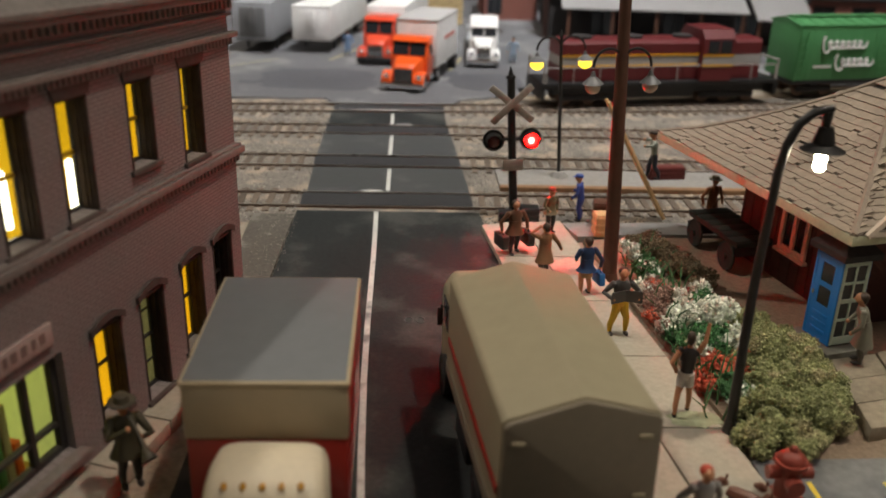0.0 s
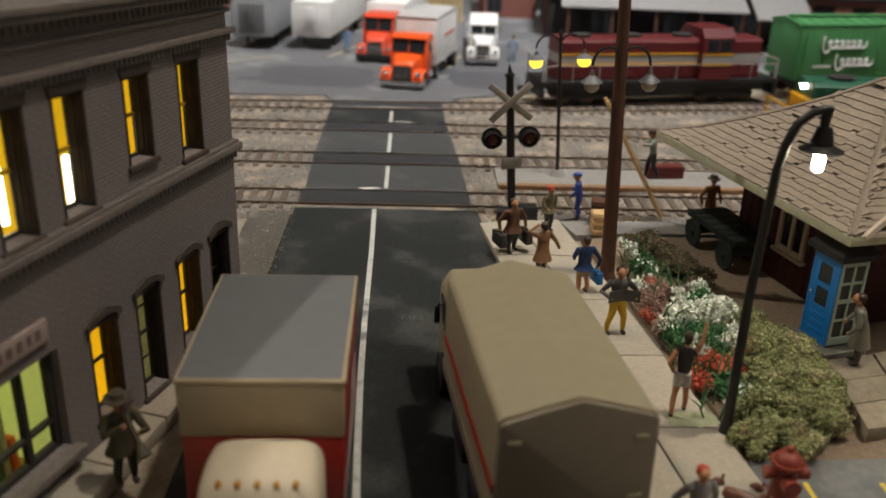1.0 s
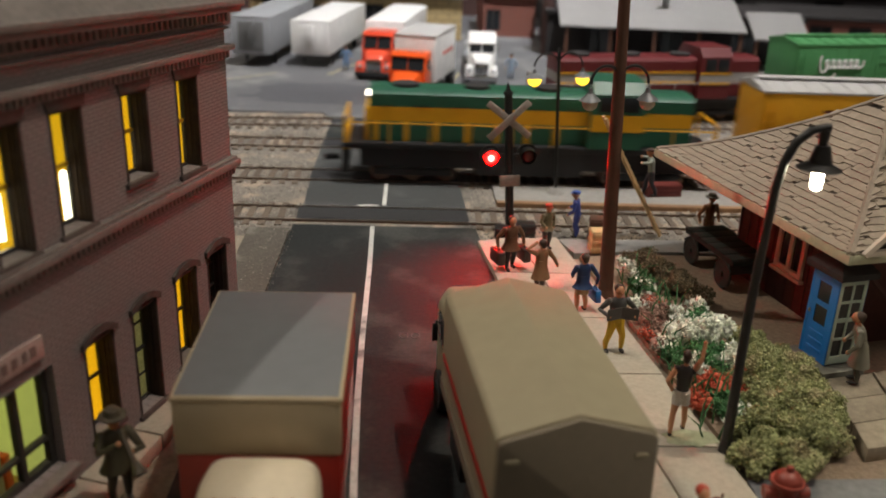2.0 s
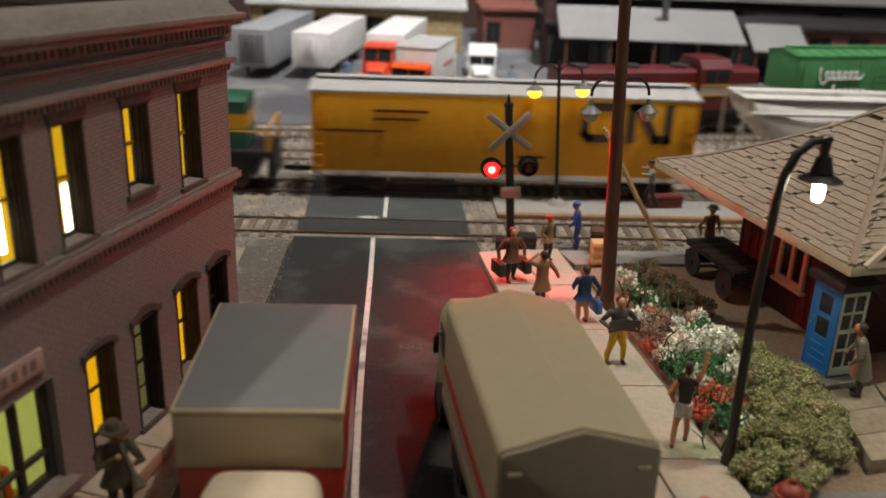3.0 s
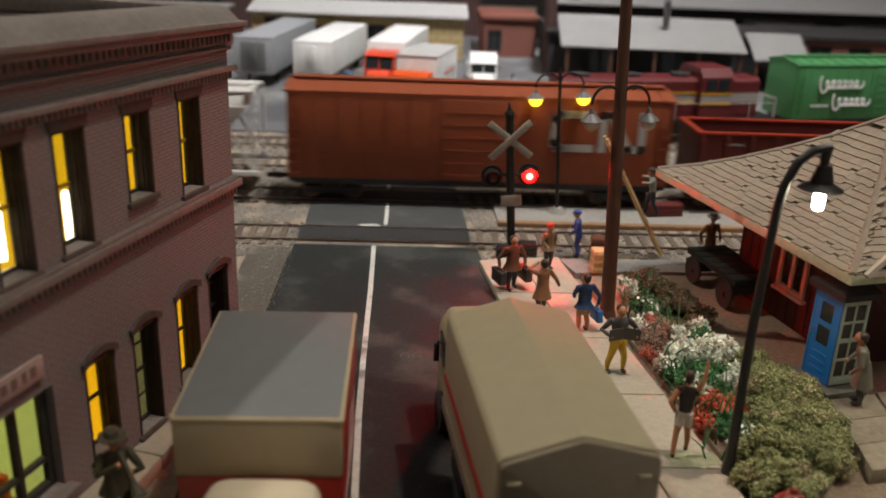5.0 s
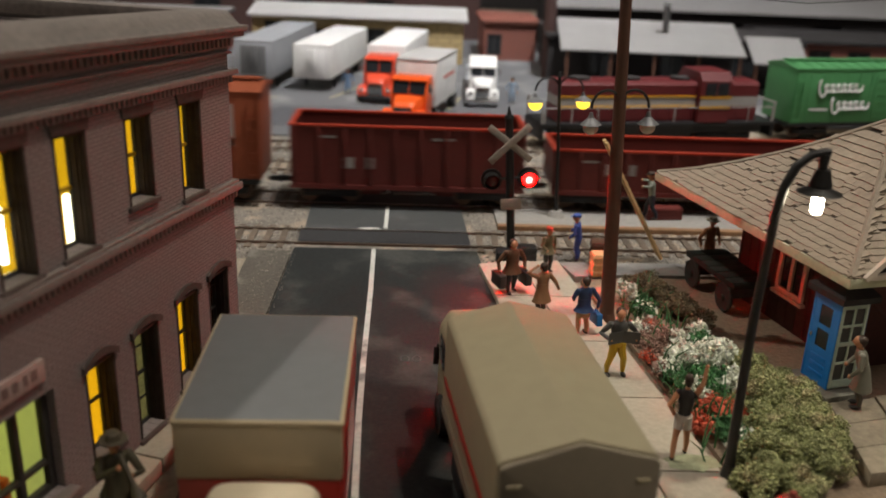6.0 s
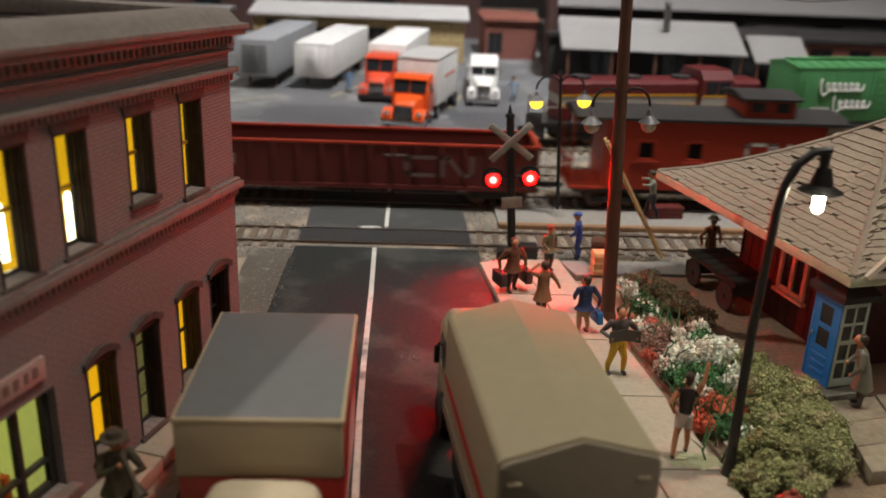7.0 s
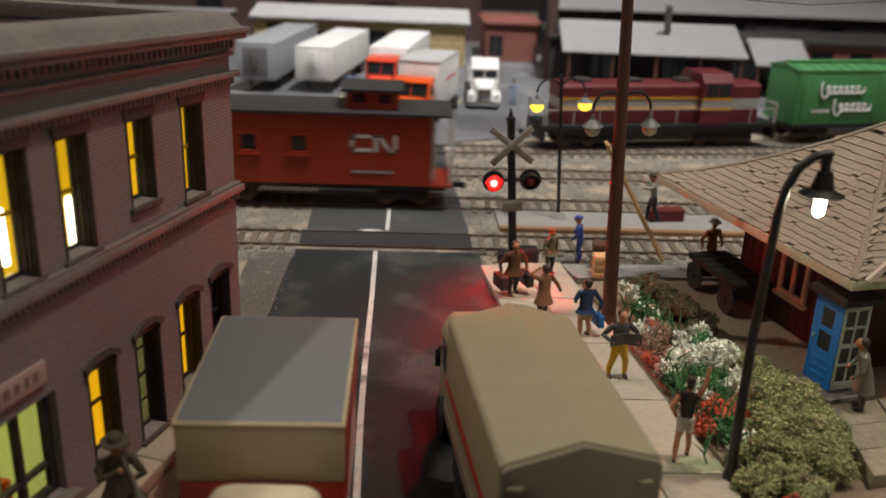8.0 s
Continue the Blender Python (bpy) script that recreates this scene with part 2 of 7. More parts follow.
M_RUBBER = mat("rubber", (0.02, 0.02, 0.02), 0.8, vary=0.2)
M_CHROME = mat("chrome", (0.75, 0.75, 0.75), 0.18, metal=1.0, vary=0.1)
M_POLE = mat("brown_pole", (0.10, 0.042, 0.024), 0.6, vary=0.3, grain=300, blotch=90)
M_LAMPBLK = mat("lamp_black", (0.018, 0.017, 0.016), 0.38, vary=0.2)
M_LAMPGREY = mat("lamp_grey", (0.15, 0.15, 0.15), 0.45, vary=0.2)
M_BULBW = mat("lit_bulb", (0.9, 0.9, 0.8), 0.3, emit=(1.0, 0.93, 0.66), strength=80.0, bump=0)
M_INBULB = mat("interior_bulb", (0.9, 0.9, 0.8), 0.3, emit=(1.0, 0.93, 0.75), strength=5.0, bump=0)
M_HEADL = mat("headlight_glow", (0.9, 0.9, 0.8), 0.3, emit=(1.0, 0.93, 0.75), strength=14.0, bump=0)
M_BULBY = mat("lit_yellow_globe", (0.9, 0.7, 0.1), 0.3, emit=(1.0, 0.62, 0.03), strength=3.2, bump=0)
M_BULBOFF = mat("unlit_globe", (0.55, 0.47, 0.38), 0.35, vary=0.1, bump=0)
M_REDON = mat("red_lens_lit", (0.8, 0.05, 0.05), 0.3, emit=(1.0, 0.00004, 0.00003), strength=1750.0, bump=0)
M_REDCORE = mat("red_lens_core", (0.9, 0.3, 0.3), 0.3, emit=(1.0, 0.0011, 0.0009), strength=1750.0, bump=0)
M_REDOFF = mat("red_lens_dark", (0.10, 0.012, 0.010), 0.2, vary=0.1, bump=0, coat=0.5)
M_XBUCK = mat("crossbuck_white", (0.36, 0.31, 0.26), 0.6, vary=0.15)
M_XMARK = mat("faint_sign_marks", (0.33, 0.29, 0.25), 0.6)
M_MARK = mat("sign_marks", (0.06, 0.05, 0.045), 0.6)
M_SHINGLE = mat("weathered_shingle", (0.29, 0.235, 0.18), 0.85, vary=0.22, grain=500, blotch=60, random_value=0.07, island=0.07)
M_FELT = mat("roof_felt", (0.055, 0.042, 0.034), 0.9, vary=0.3)
M_FASCIA = mat("pale_green_fascia", (0.55, 0.54, 0.38), 0.7, vary=0.15)
M_DEPOT = mat("maroon_depot_wall", (0.085, 0.028, 0.022), 0.75, vary=0.25)
M_DEPTRIM = mat("cream_trim", (0.62, 0.52, 0.42), 0.7, vary=0.15)
M_BLUE = mat("booth_blue", (0.010, 0.22, 0.66), 0.38, vary=0.08, bump=0.02, coat=0.2)
M_PLINTH = mat("plinth_concrete", (0.17, 0.165, 0.135), 0.85, vary=0.25)
M_BOOTHFR = mat("booth_frame_mint", (0.55, 0.66, 0.55), 0.5, vary=0.1)
M_CART = mat("dark_cart_paint", (0.022, 0.028, 0.024), 0.7, vary=0.35, random_value=0.2, spec=0.3)
M_WOOD = mat("raw_wood", (0.68, 0.45, 0.22), 0.7, vary=0.25, grain=300)
M_PLANK = mat("platform_edge_wood", (0.27, 0.15, 0.075), 0.8, vary=0.3, grain=300)
M_HEDGE = mat("hedge_foam", (0.35, 0.37, 0.17), 0.95, vary=0.45, grain=900, blotch=120, bump=1.0, bump_scale=1400, tint=(0.36, 0.32, 0.18), tint_amount=0.4, island=0.35)
M_HEDGE2 = mat("olive_foam", (0.16, 0.125, 0.07), 0.95, vary=0.45, grain=900, blotch=120, bump=1.0, bump_scale=1400, island=0.35)
M_FLWHITE = mat("white_flower", (0.72, 0.74, 0.64), 0.9, vary=0.2, grain=900, island=0.35)
M_FLRED = mat("coral_flower", (0.62, 0.13, 0.07), 0.9, vary=0.3, grain=900, island=0.35)
M_FLMAUVE = mat("faded_flower", (0.34, 0.21, 0.16), 0.9, vary=0.4, grain=900, island=0.35)
M_FLGREEN = mat("stem_green", (0.06, 0.17, 0.06), 0.8, vary=0.4, island=0.35)
M_SKIN = mat("figure_skin", (0.50, 0.23, 0.12), 0.5, vary=0.1, bump=0)
M_HYDRANT = mat("hydrant_red", (0.27, 0.05, 0.032), 0.45, vary=0.2)
M_WHITE = mat("white_paint", (0.78, 0.77, 0.75), 0.45, vary=0.12, blotch=90, bump=0.03)
M_GREYT = mat("grey_trailer", (0.33, 0.34, 0.355), 0.5, vary=0.1)
M_SILVER = mat("silver_car", (0.70, 0.69, 0.66), 0.42, vary=0.1, tint=(0.40, 0.38, 0.34), tint_amount=0.3)
M_ORANGE = mat("orange_paint", (0.80, 0.10, 0.012), 0.32, vary=0.06, bump=0.02, coat=0.3)
M_REDCAB = mat("coral_red_paint", (0.72, 0.075, 0.03), 0.35, vary=0.06, bump=0.02, coat=0.3)
M_GLASSDK = mat("dark_vehicle_glass", (0.02, 0.022, 0.025), 0.12, vary=0.05, bump=0)
M_CNYEL = mat("reefer_yellow", (0.72, 0.34, 0.012), 0.5, vary=0.12, tint=(0.5, 0.22, 0.01), tint_amount=0.2)
M_CNBROWN = mat("boxcar_brown", (0.27, 0.062, 0.022), 0.55, vary=0.18)
M_OXIDE = mat("oxide_red", (0.12, 0.017, 0.012), 0.6, vary=0.2)
M_STENCIL = mat("faded_stencil", (0.20, 0.13, 0.115), 0.6, vary=0.25)
M_CABRED = mat("caboose_orange_red", (0.35, 0.034, 0.013), 0.5, vary=0.12)
M_DKROOF = mat("dark_roof", (0.04, 0.037, 0.037), 0.8, vary=0.25, spec=0.25)
M_LOCOG = mat("loco_green", (0.022, 0.105, 0.06), 0.4, vary=0.1)
M_LOCOY = mat("loco_yellow", (0.68, 0.34, 0.01), 0.45, vary=0.08)
M_MAROON = mat("loco_maroon", (0.115, 0.014, 0.016), 0.45, vary=0.12)
M_LGREY = mat("loco_grey", (0.33, 0.31, 0.29), 0.5, vary=0.1)
M_CPGREEN = mat("boxcar_green", (0.075, 0.26, 0.095), 0.5, vary=0.1)
M_YSTONE = brick_mat("ochre_block_wall", (0.46, 0.34, 0.16), (0.34, 0.25, 0.12), 0.012, 0.006)
M_PALEROOF = mat("pale_metal_roof", (0.46, 0.45, 0.44), 0.6, vary=0.1)
M_GREYROOF = mat("grey_shed_roof", (0.27, 0.26, 0.255), 0.7, vary=0.12)
M_BRRED = brick_mat("far_red_brick", (0.26, 0.085, 0.06), (0.2, 0.1, 0.08), 0.006, 0.0022)
M_BRDARK = brick_mat("far_dark_brick", (0.085, 0.04, 0.034), (0.07, 0.04, 0.035), 0.006, 0.0022)
M_DARKWALL = mat("dark_back_wall", (0.03, 0.026, 0.026), 0.9, vary=0.3)
M_ROOMW = mat("room_wall", (0.36, 0.335, 0.31), 0.9, vary=0.1, grain=20, blotch=2, bump=0)
M_ROOMC = mat("room_ceiling", (0.7, 0.68, 0.65), 0.9, vary=0.1, grain=20, blotch=2, bump=0)

# ---- the room and the layout's ground ----


def room():
    for name, dims, m in (("room_floor", (-140, 185, -130, 130, -66, -60), M_ROOMW), ("ceiling", (-140, 185, -130, 130, 215, 221), M_ROOMC),
                          ("wall_north", (-140, 185, 130, 136, -60, 215), M_ROOMW), ("wall_south", (-140, 185, -136, -130, -60, 215), M_ROOMW),
                          ("wall_east", (185, 191, -130, 130, -60, 215), M_ROOMW), ("wall_west", (-146, -140, -130, 130, -60, 215), M_ROOMW)):
        bm = B()
        box(bm, *dims)
        single(name, bm, m, 0, 0, 0, 0, "plain dim wall of the exhibition room", "room", kind="structure")


def slab(name, outline, z0, z1, m, label, category="ground", parent=None):
    bm = B()
    prism(bm, outline, "z", z0, z1)
    if parent:
        return part(name, bm, m, parent, label)
    return single(name, bm, m, 0, 0, 0, 0, label, category, kind="structure")


def ground():
    bm = B()
    n = 150
    grid = {}
    for i in range(n + 1):
        for j in range(n + 1):
            x, y = -130 + 305 * i / n, -60 + 168 * j / n
            grid[i, j] = bm.verts.new((x, y, -0.14 + 0.06 * noise.noise((x * .3, y * .3, 0))))
    for i in range(n):
        for j in range(n):
            bm.faces.new((grid[i, j], grid[i + 1, j], grid[i + 1, j + 1], grid[i, j + 1]))
    single("ground", bm, M_GROUND, 0, 0, 0, 0, "brown sandy scenic ground of a model railway layout", "ground", kind="structure")


def t4(x):
    """Centre line of the farthest track, which bends away to the right."""
    bend = min(max(x - 3, 0), 37)
    return 16.75 + 0.055 * x + 0.0022 * bend ** 2 + 0.163 * max(x - 40, 0)


TRACKS = [lambda x: 0.825, lambda x: 6.22, lambda x: 11.85, t4]


def ballast_and_tracks():
    bm = B()
    xs = [-130 + 2 * i for i in range(151)]
    rows = [(-1.6, -0.10), (-0.9, -0.045), (13.4, -0.045), (19.0, -0.05), (19.5, -0.12)]
    vs = [[bm.verts.new((x, y + (t4(x) - 16.75 if k > 2 else 0), z)) for x in xs] for k, (y, z) in enumerate(rows)]
    for a, b in zip(vs, vs[1:]):
        for i in range(len(xs) - 1):
            bm.faces.new((a[i], a[i + 1], b[i + 1], b[i]))
    single("ballast_bed", bm, M_BALLAST, 0, 0, 0, 0, "pale grey-brown gravel ballast under the tracks", "ballast", kind="structure")
    tie_bm = B()
    box(tie_bm, -.13, .13, -1.35, 1.35, -.1, .018)
    tie = to_mesh("tie", tie_bm, M_TIE, 0)
    for k, line in enumerate(TRACKS):
        t = thing("railway_track", 0, 0, 0, 0, "model railway track with rusty rails on weathered wooden ties", "railway track", "parallel railway tracks", "structure")
        for side in (-.825, .825):
            bm = B()
            pts = [(x, line(x) + side) for x in range(-130, 172, 2)]
            for (w, z0, z1, mi) in ((.045, -.03, .055, 0), (.04, .055, .07, 1)):
                lo = [[bm.verts.new((x, y + s * w, z)) for x, y in pts] for s, z in ((-1, z0), (-1, z1), (1, z1), (1, z0))]
                for a, b in zip(lo, lo[1:]):
                    for i in range(len(pts) - 1):
                        bm.faces.new((a[i], b[i], b[i + 1], a[i + 1])).material_index = mi
            part("rail", bm, [M_RAIL, M_RAILTOP], t, smooth=0)
        if k < 2:
            for i in range(-75, 75):
                x = i * .62
                if -4.0 < x < 3.4:
                    continue
                piece("tie", tie, t, at_cm(x + random.uniform(-.04, .04), line(x), -.01, random.uniform(-2, 2)))
            bm = B()
            for i in list(range(-205, -75)) + list(range(75, 272)):
                box(bm, i * .62 - .13, i * .62 + .13, line(0) - 1.35, line(0) + 1.35, -.1, -.028)
            tagged(part("ties", bm, M_TIE, t, "row of weathered ties", 0), kind="stuff")
        else:
            bm = B()
            for i in range(-120, 200):
                x = i * .62
                if -4.0 < x < 3.0:
                    continue
                vs = box(bm, x - .14, x + .14, line(x) - 1.5, line(x) + 1.5, -.1, .012)
            tagged(part("ties", bm, M_TIE, t, "row of weathered ties", 0), kind="stuff")


def stones():
    verts, faces = [], []
    rnd = random.Random(4)

    def stone(x, y, z, s):
        n0 = len(verts)
        a = rnd.uniform(0, 6.28)
        for k in range(4):
            verts.append(((x + s * math.cos(a + k * 1.57) * rnd.uniform(.7, 1.2)) * C, (y + s * math.sin(a + k * 1.57) * rnd.uniform(.7, 1.2)) * C, (z - .02) * C))
        verts.append(((x + rnd.uniform(-.3, .3) * s) * C, (y + rnd.uniform(-.3, .3) * s) * C, (z + s * rnd.uniform(.5, .9)) * C))
        for k in range(4):
            faces.append((n0 + k, n0 + (k + 1) % 4, n0 + 4))
    for _ in range(21000):
        x, y = rnd.uniform(-16, 26), rnd.uniform(-1.5, 15.8)
        if -3.9 + abs(rnd.gauss(0, .12)) < x < 3.5 - abs(rnd.gauss(0, .15)):
            continue
        if x > 4.4 and 2.4 < y < 5.1:
            continue
        stone(x, y, -.045 if not -3.9 < x < 3.4 else .03, rnd.uniform(.03, .085))
    for _ in range(420):
        x, y = rnd.uniform(-4.9, -3.6), rnd.uniform(-10, -1)
        stone(x, y, .012, rnd.uniform(.015, .04) * (1 if rnd.random() < .95 else 2))
    me = bpy.data.meshes.new("gravel")
    me.from_pydata(verts, [], faces)
    me.materials.append(M_STONE)
    tagged(new("gravel", me), "loose grey and tan gravel along the tracks", "gravel", kind="stuff")


def road():
    r = thing("road", 0, 0, 0, 0, "dark asphalt road crossing the tracks, worn centre line", "road", kind="structure")
    slab("carriageway", [(-4.1, -60), (5.6, -60), (5.4, -24), (4.3, -10), (3.5, -0.45), (-3.75, -0.45), (-3.8, -8), (-4.3, -14)], -.2, 0, M_ASPHALT, "dark worn asphalt", parent=r)
    for x0a, x1a, y0, x0b, x1b, y1, m, z in ((-3.7, 3.3, .06, -3.75, 3.25, 1.6, M_TAR, .035), (-3.6, 3.25, 1.75, -3.7, 3.1, 5.25, M_CROSS, .03), (-3.75, 3.1, 5.5, -3.75, 3.0, 6.95, M_TAR, .035),
                                             (-3.75, 3.0, 7.15, -3.75, 2.8, 10.9, M_CROSS, .03), (-3.75, 2.75, 11.1, -3.75, 2.7, 12.6, M_TAR, .035), (-3.75, 2.65, 12.75, -3.75, 2.6, 15.6, M_ASPHALT, .03),
                                             (-3.7, 2.6, 15.85, -3.7, 2.6, 17.4, M_TAR, .035), (-3.9, 3.0, 17.75, -4.5, 3.8, 19.2, M_LOT, .03)):
        slab("crossing_panel", [(x0a, y0), (x1a, y0), (x1b, y1), (x0b, y1)], -.1, z, m, "grey crossing panel", parent=r)
    bm = B()
    pts = [(-.6, -.5), (-.52, -5), (-.48, -10.2), (-.42, -13.4), (-.3, -16.8), (-.15, -20), (.1, -26), (.3, -40)]
    prev = None
    for x, y in pts:
        cur = [bm.verts.new((x - .085, y, .006)), bm.verts.new((x + .085, y, .006))]
        if prev:
            bm.faces.new((cur[0], cur[1], prev[1], prev[0]))
        prev = cur
    part("centre_line", bm, M_LINE, r, "faded white painted line")
    for x, y0, y1 in ((-.22, 2.0, 5.1), (-.25, 7.3, 10.7), (-.3, 12.9, 15.3)):
        bm = B()
        box(bm, x - .085, x + .085, y0, y1, .03, .036)
        part("centre_dash", bm, M_LINE, r, "faded white painted dash")
    bm = B()
    box(bm, -3.4, 2.4, 16.1, 16.22, .035, .042)
    part("stop_line", bm, M_LINE, r)
    rnd = random.Random(21)
    # thin white discs paint bright highlights onto the crossing panels
    for x, y, rx, ry, z, m in ((-.9, 1.95, .55, .16, .031, M_LINE), (.45, 12.95, .5, .3, .031, M_LINE)):
        bm = B()
        prism(bm, [(x + rx * rnd.uniform(.6, 1.1) * math.cos(a), y + ry * rnd.uniform(.6, 1.1) * math.sin(a)) for a in [k * math.tau / 14 for k in range(14)]], "z", z - .004, z + .005)
        part("patch", bm, m, r, "irregular white patch painted as a highlight")
    bm = B()
    for x in (.75, 1.1):
        tube(bm, [(x + .13 * math.cos(a), -9.9 + .2 * math.sin(a), .004) for a in [k * .63 for k in range(11)]], .018, 4)
    part("road_mark", bm, M_CROSS, r, "worn white letters painted on the road")


def lot():
    slab("parking_lot", [(-60, 18.2), (-4, 19.0), (4, 19.4), (9, 21.5), (60, 32), (60, 100), (-60, 100)], -.14, -.02, M_LOT, "grey patched asphalt freight yard", "parking lot")
    rnd = random.Random(31)
    patch = thing("yard_patch", 0, 0, 0, 0, "darker asphalt repair patches on the freight yard", "asphalt patch", kind="structure")
    for x, y, rx, ry in ((-5.3, 24.6, 3.9, 3.3), (-9.6, 23.2, .8, .35), (-6.9, 25.6, .9, .3), (5.6, 24.6, 2.4, 2.6), (2.6, 27.0, 1.4, 1.2)):
        bm = B()
        prism(bm, [(x + rx * rnd.uniform(.88, 1.06) * math.copysign(abs(math.cos(a)) ** .6, math.cos(a)), y + ry * rnd.uniform(.88, 1.06) * math.copysign(abs(math.sin(a)) ** .6, math.sin(a))) for a in [k * math.tau / 30 for k in range(30)]], "z", -.03, -.015 + .001 * rx)
        part("repair_patch", bm, M_LOTDARK, patch)
    l = thing("yard_marking", 0, 0, 0, 0, "thin yellow painted bay line on the freight yard", "road marking", kind="structure")
    for a, b in (((-13, 27), (-9, 31)), ((-5.2, 31), (-3.4, 36)), ((3.3, 28), (4.4, 33))):
        bm = B()
        w = .12
        vs = [bm.verts.new((p[0] + s * w, p[1], -.014)) for p in (a, b) for s in (-1, 1)]
        bm.faces.new((vs[0], vs[1], vs[3], vs[2]))
        part("bay_line", bm, M_YFADED, l)


def walk_x(y):
    """Kerb edge and back edge of the pavement at a distance along it."""
    left = 3.5 - (y + 2.3) * 0.105
    right = 6.55 - (y + 1.6) * 0.132
    return left, right


def pavement():
    p = thing("pavement", 0, 0, 0, 0, "cream concrete pavement of large slabs beside the road", "pavement", kind="structure")
    ys = [-1.75, -5.3, -8.8, -12.3, -15.8, -19.3, -22.8, -26.3, -30]
    for a, b in zip(ys, ys[1:]):
        (l0, r0), (l1, r1) = walk_x(a), walk_x(b)
        tilt = -.55 if a == ys[0] else 0
        for lo, hi in ((0, .5), (.5, 1)):
            g = .025
            bm = B()
            prism(bm, [(l0 + (r0 - l0) * lo + g, a - g + (tilt if lo == 0 else tilt * .3)), (l0 + (r0 - l0) * hi - g, a - g), (l1 + (r1 - l1) * hi - g, b + g), (l1 + (r1 - l1) * lo + g, b + g)], "z", -.1, .2, bevel=.015)
            part("paving_slab", bm, M_CONC, p)
    rnd = random.Random(5)
    bm = B()
    prism(bm, [(7.75 + .75 * rnd.uniform(.7, 1.1) * math.cos(a), -15.45 + .42 * rnd.uniform(.7, 1.1) * math.sin(a)) for a in [k * math.tau / 16 for k in range(16)]], "z", .19, .207)
    part("moss_patch", bm, M_MOSS, p, "pale green mossy stain")
    slab("station_platform", [(6.6, -1.75), (30, -1.0), (30, -2.6), (9.2, -2.9), (7.0, -3.2)], -.12, .12, M_CONC2, "grey concrete platform beside the near track", "platform")
    slab("island_platform", [(4.6, 2.75), (40, 2.75), (40, 5.1), (4.6, 5.1)], -.12, .1, M_CONC2, "pale concrete island platform between the tracks", "platform")
    bm = B()
    box(bm, 4.6, 40, 2.35, 2.72, -.1, .16, .02)
    single("platform_edge", bm, M_PLANK, 0, 0, 0, 0, "brown wooden edge beam along the platform", "edge beam", kind="structure")
    slab("earth_verge", [(-5.0, -12), (-4.25, -12), (-3.86, -8), (-3.81, -.9), (-5.4, -.9), (-5.4, -3)], -.2, .006, M_VERGE, "brown packed earth between the road and the brick building", "ground")
    slab("depot_yard", [(9.3, -3.0), (30, -2.7), (30, -30), (11.6, -30), (9.0, -17.5), (7.2, -3.3)], -.14, .03, M_DIRT, "dark brown packed earth around the depot", "ground")
    d = thing("depot_walkway", 0, 0, 0, 0, "cracked beige concrete walkway by the depot", "walkway", kind="structure")
    e = Vector((-.14, -.99))
    n = Vector((.97, .24))
    o = Vector((12.35, -12.75))
    for i in range(3):
        for j in range(5):
            a = o + e * (i * 1.15) + n * (j * 1.5)
            q = [a, a + e * 1.11, a + e * 1.11 + n * 1.46, a + n * 1.46]
            bm = B()
            prism(bm, [tuple(v) for v in q], "z", -.1, .4 + .012 * ((i * 5 + j * 3) % 4), bevel=.02)
            part("walkway_slab", bm, M_WALK, d)
    slab("side_car_park", [(8.75, -16.9), (30, -16.2), (30, -60), (8.75, -60)], -.12, .05, M_LOT, "grey asphalt parking area with yellow bay lines", "parking lot")
    l = thing("parking_marking", 0, 0, 0, 0, "yellow painted parking bay lines", "road marking", kind="structure")
    for x in (9.75, 11.5):
        bm = B()
        box(bm, x - .06, x + .06, -21, -17.7, .052, .056)
        part("bay_line", bm, M_YLINE, l)


def left_pavement():
    p = thing("shop_pavement", 0, 0, 0, 0, "dusty brown stone pavement along the shop front", "pavement", kind="structure")
    # follows the facade of the brick building
    c, d, n = Vector((-4.05, -10.6)), Vector((-.304, -.9527)), Vector((.9527, -.304))
    for i in range(7):
        a = c + d * (1.2 + i * 2.0)
        w = .55 + .13 * i
        bm = B()
        prism(bm, [tuple(a), tuple(a + n * w), tuple(a + d * 1.95 + n * (w + .13)), tuple(a + d * 1.95)], "z", -.1, .3, bevel=.03)
        part("paving_stone", bm, M_CONC, p)


# ---- the brick commercial building ----


def warp(bm):
    """The old kit's upper storey rises slightly towards one end."""
    for v in bm.verts:
        f = min(max((v.co.z - 5.4) / 3.3, 0), 1.3)
        v.co.z += .033 * max(min(v.co.x, 14), 0) * f


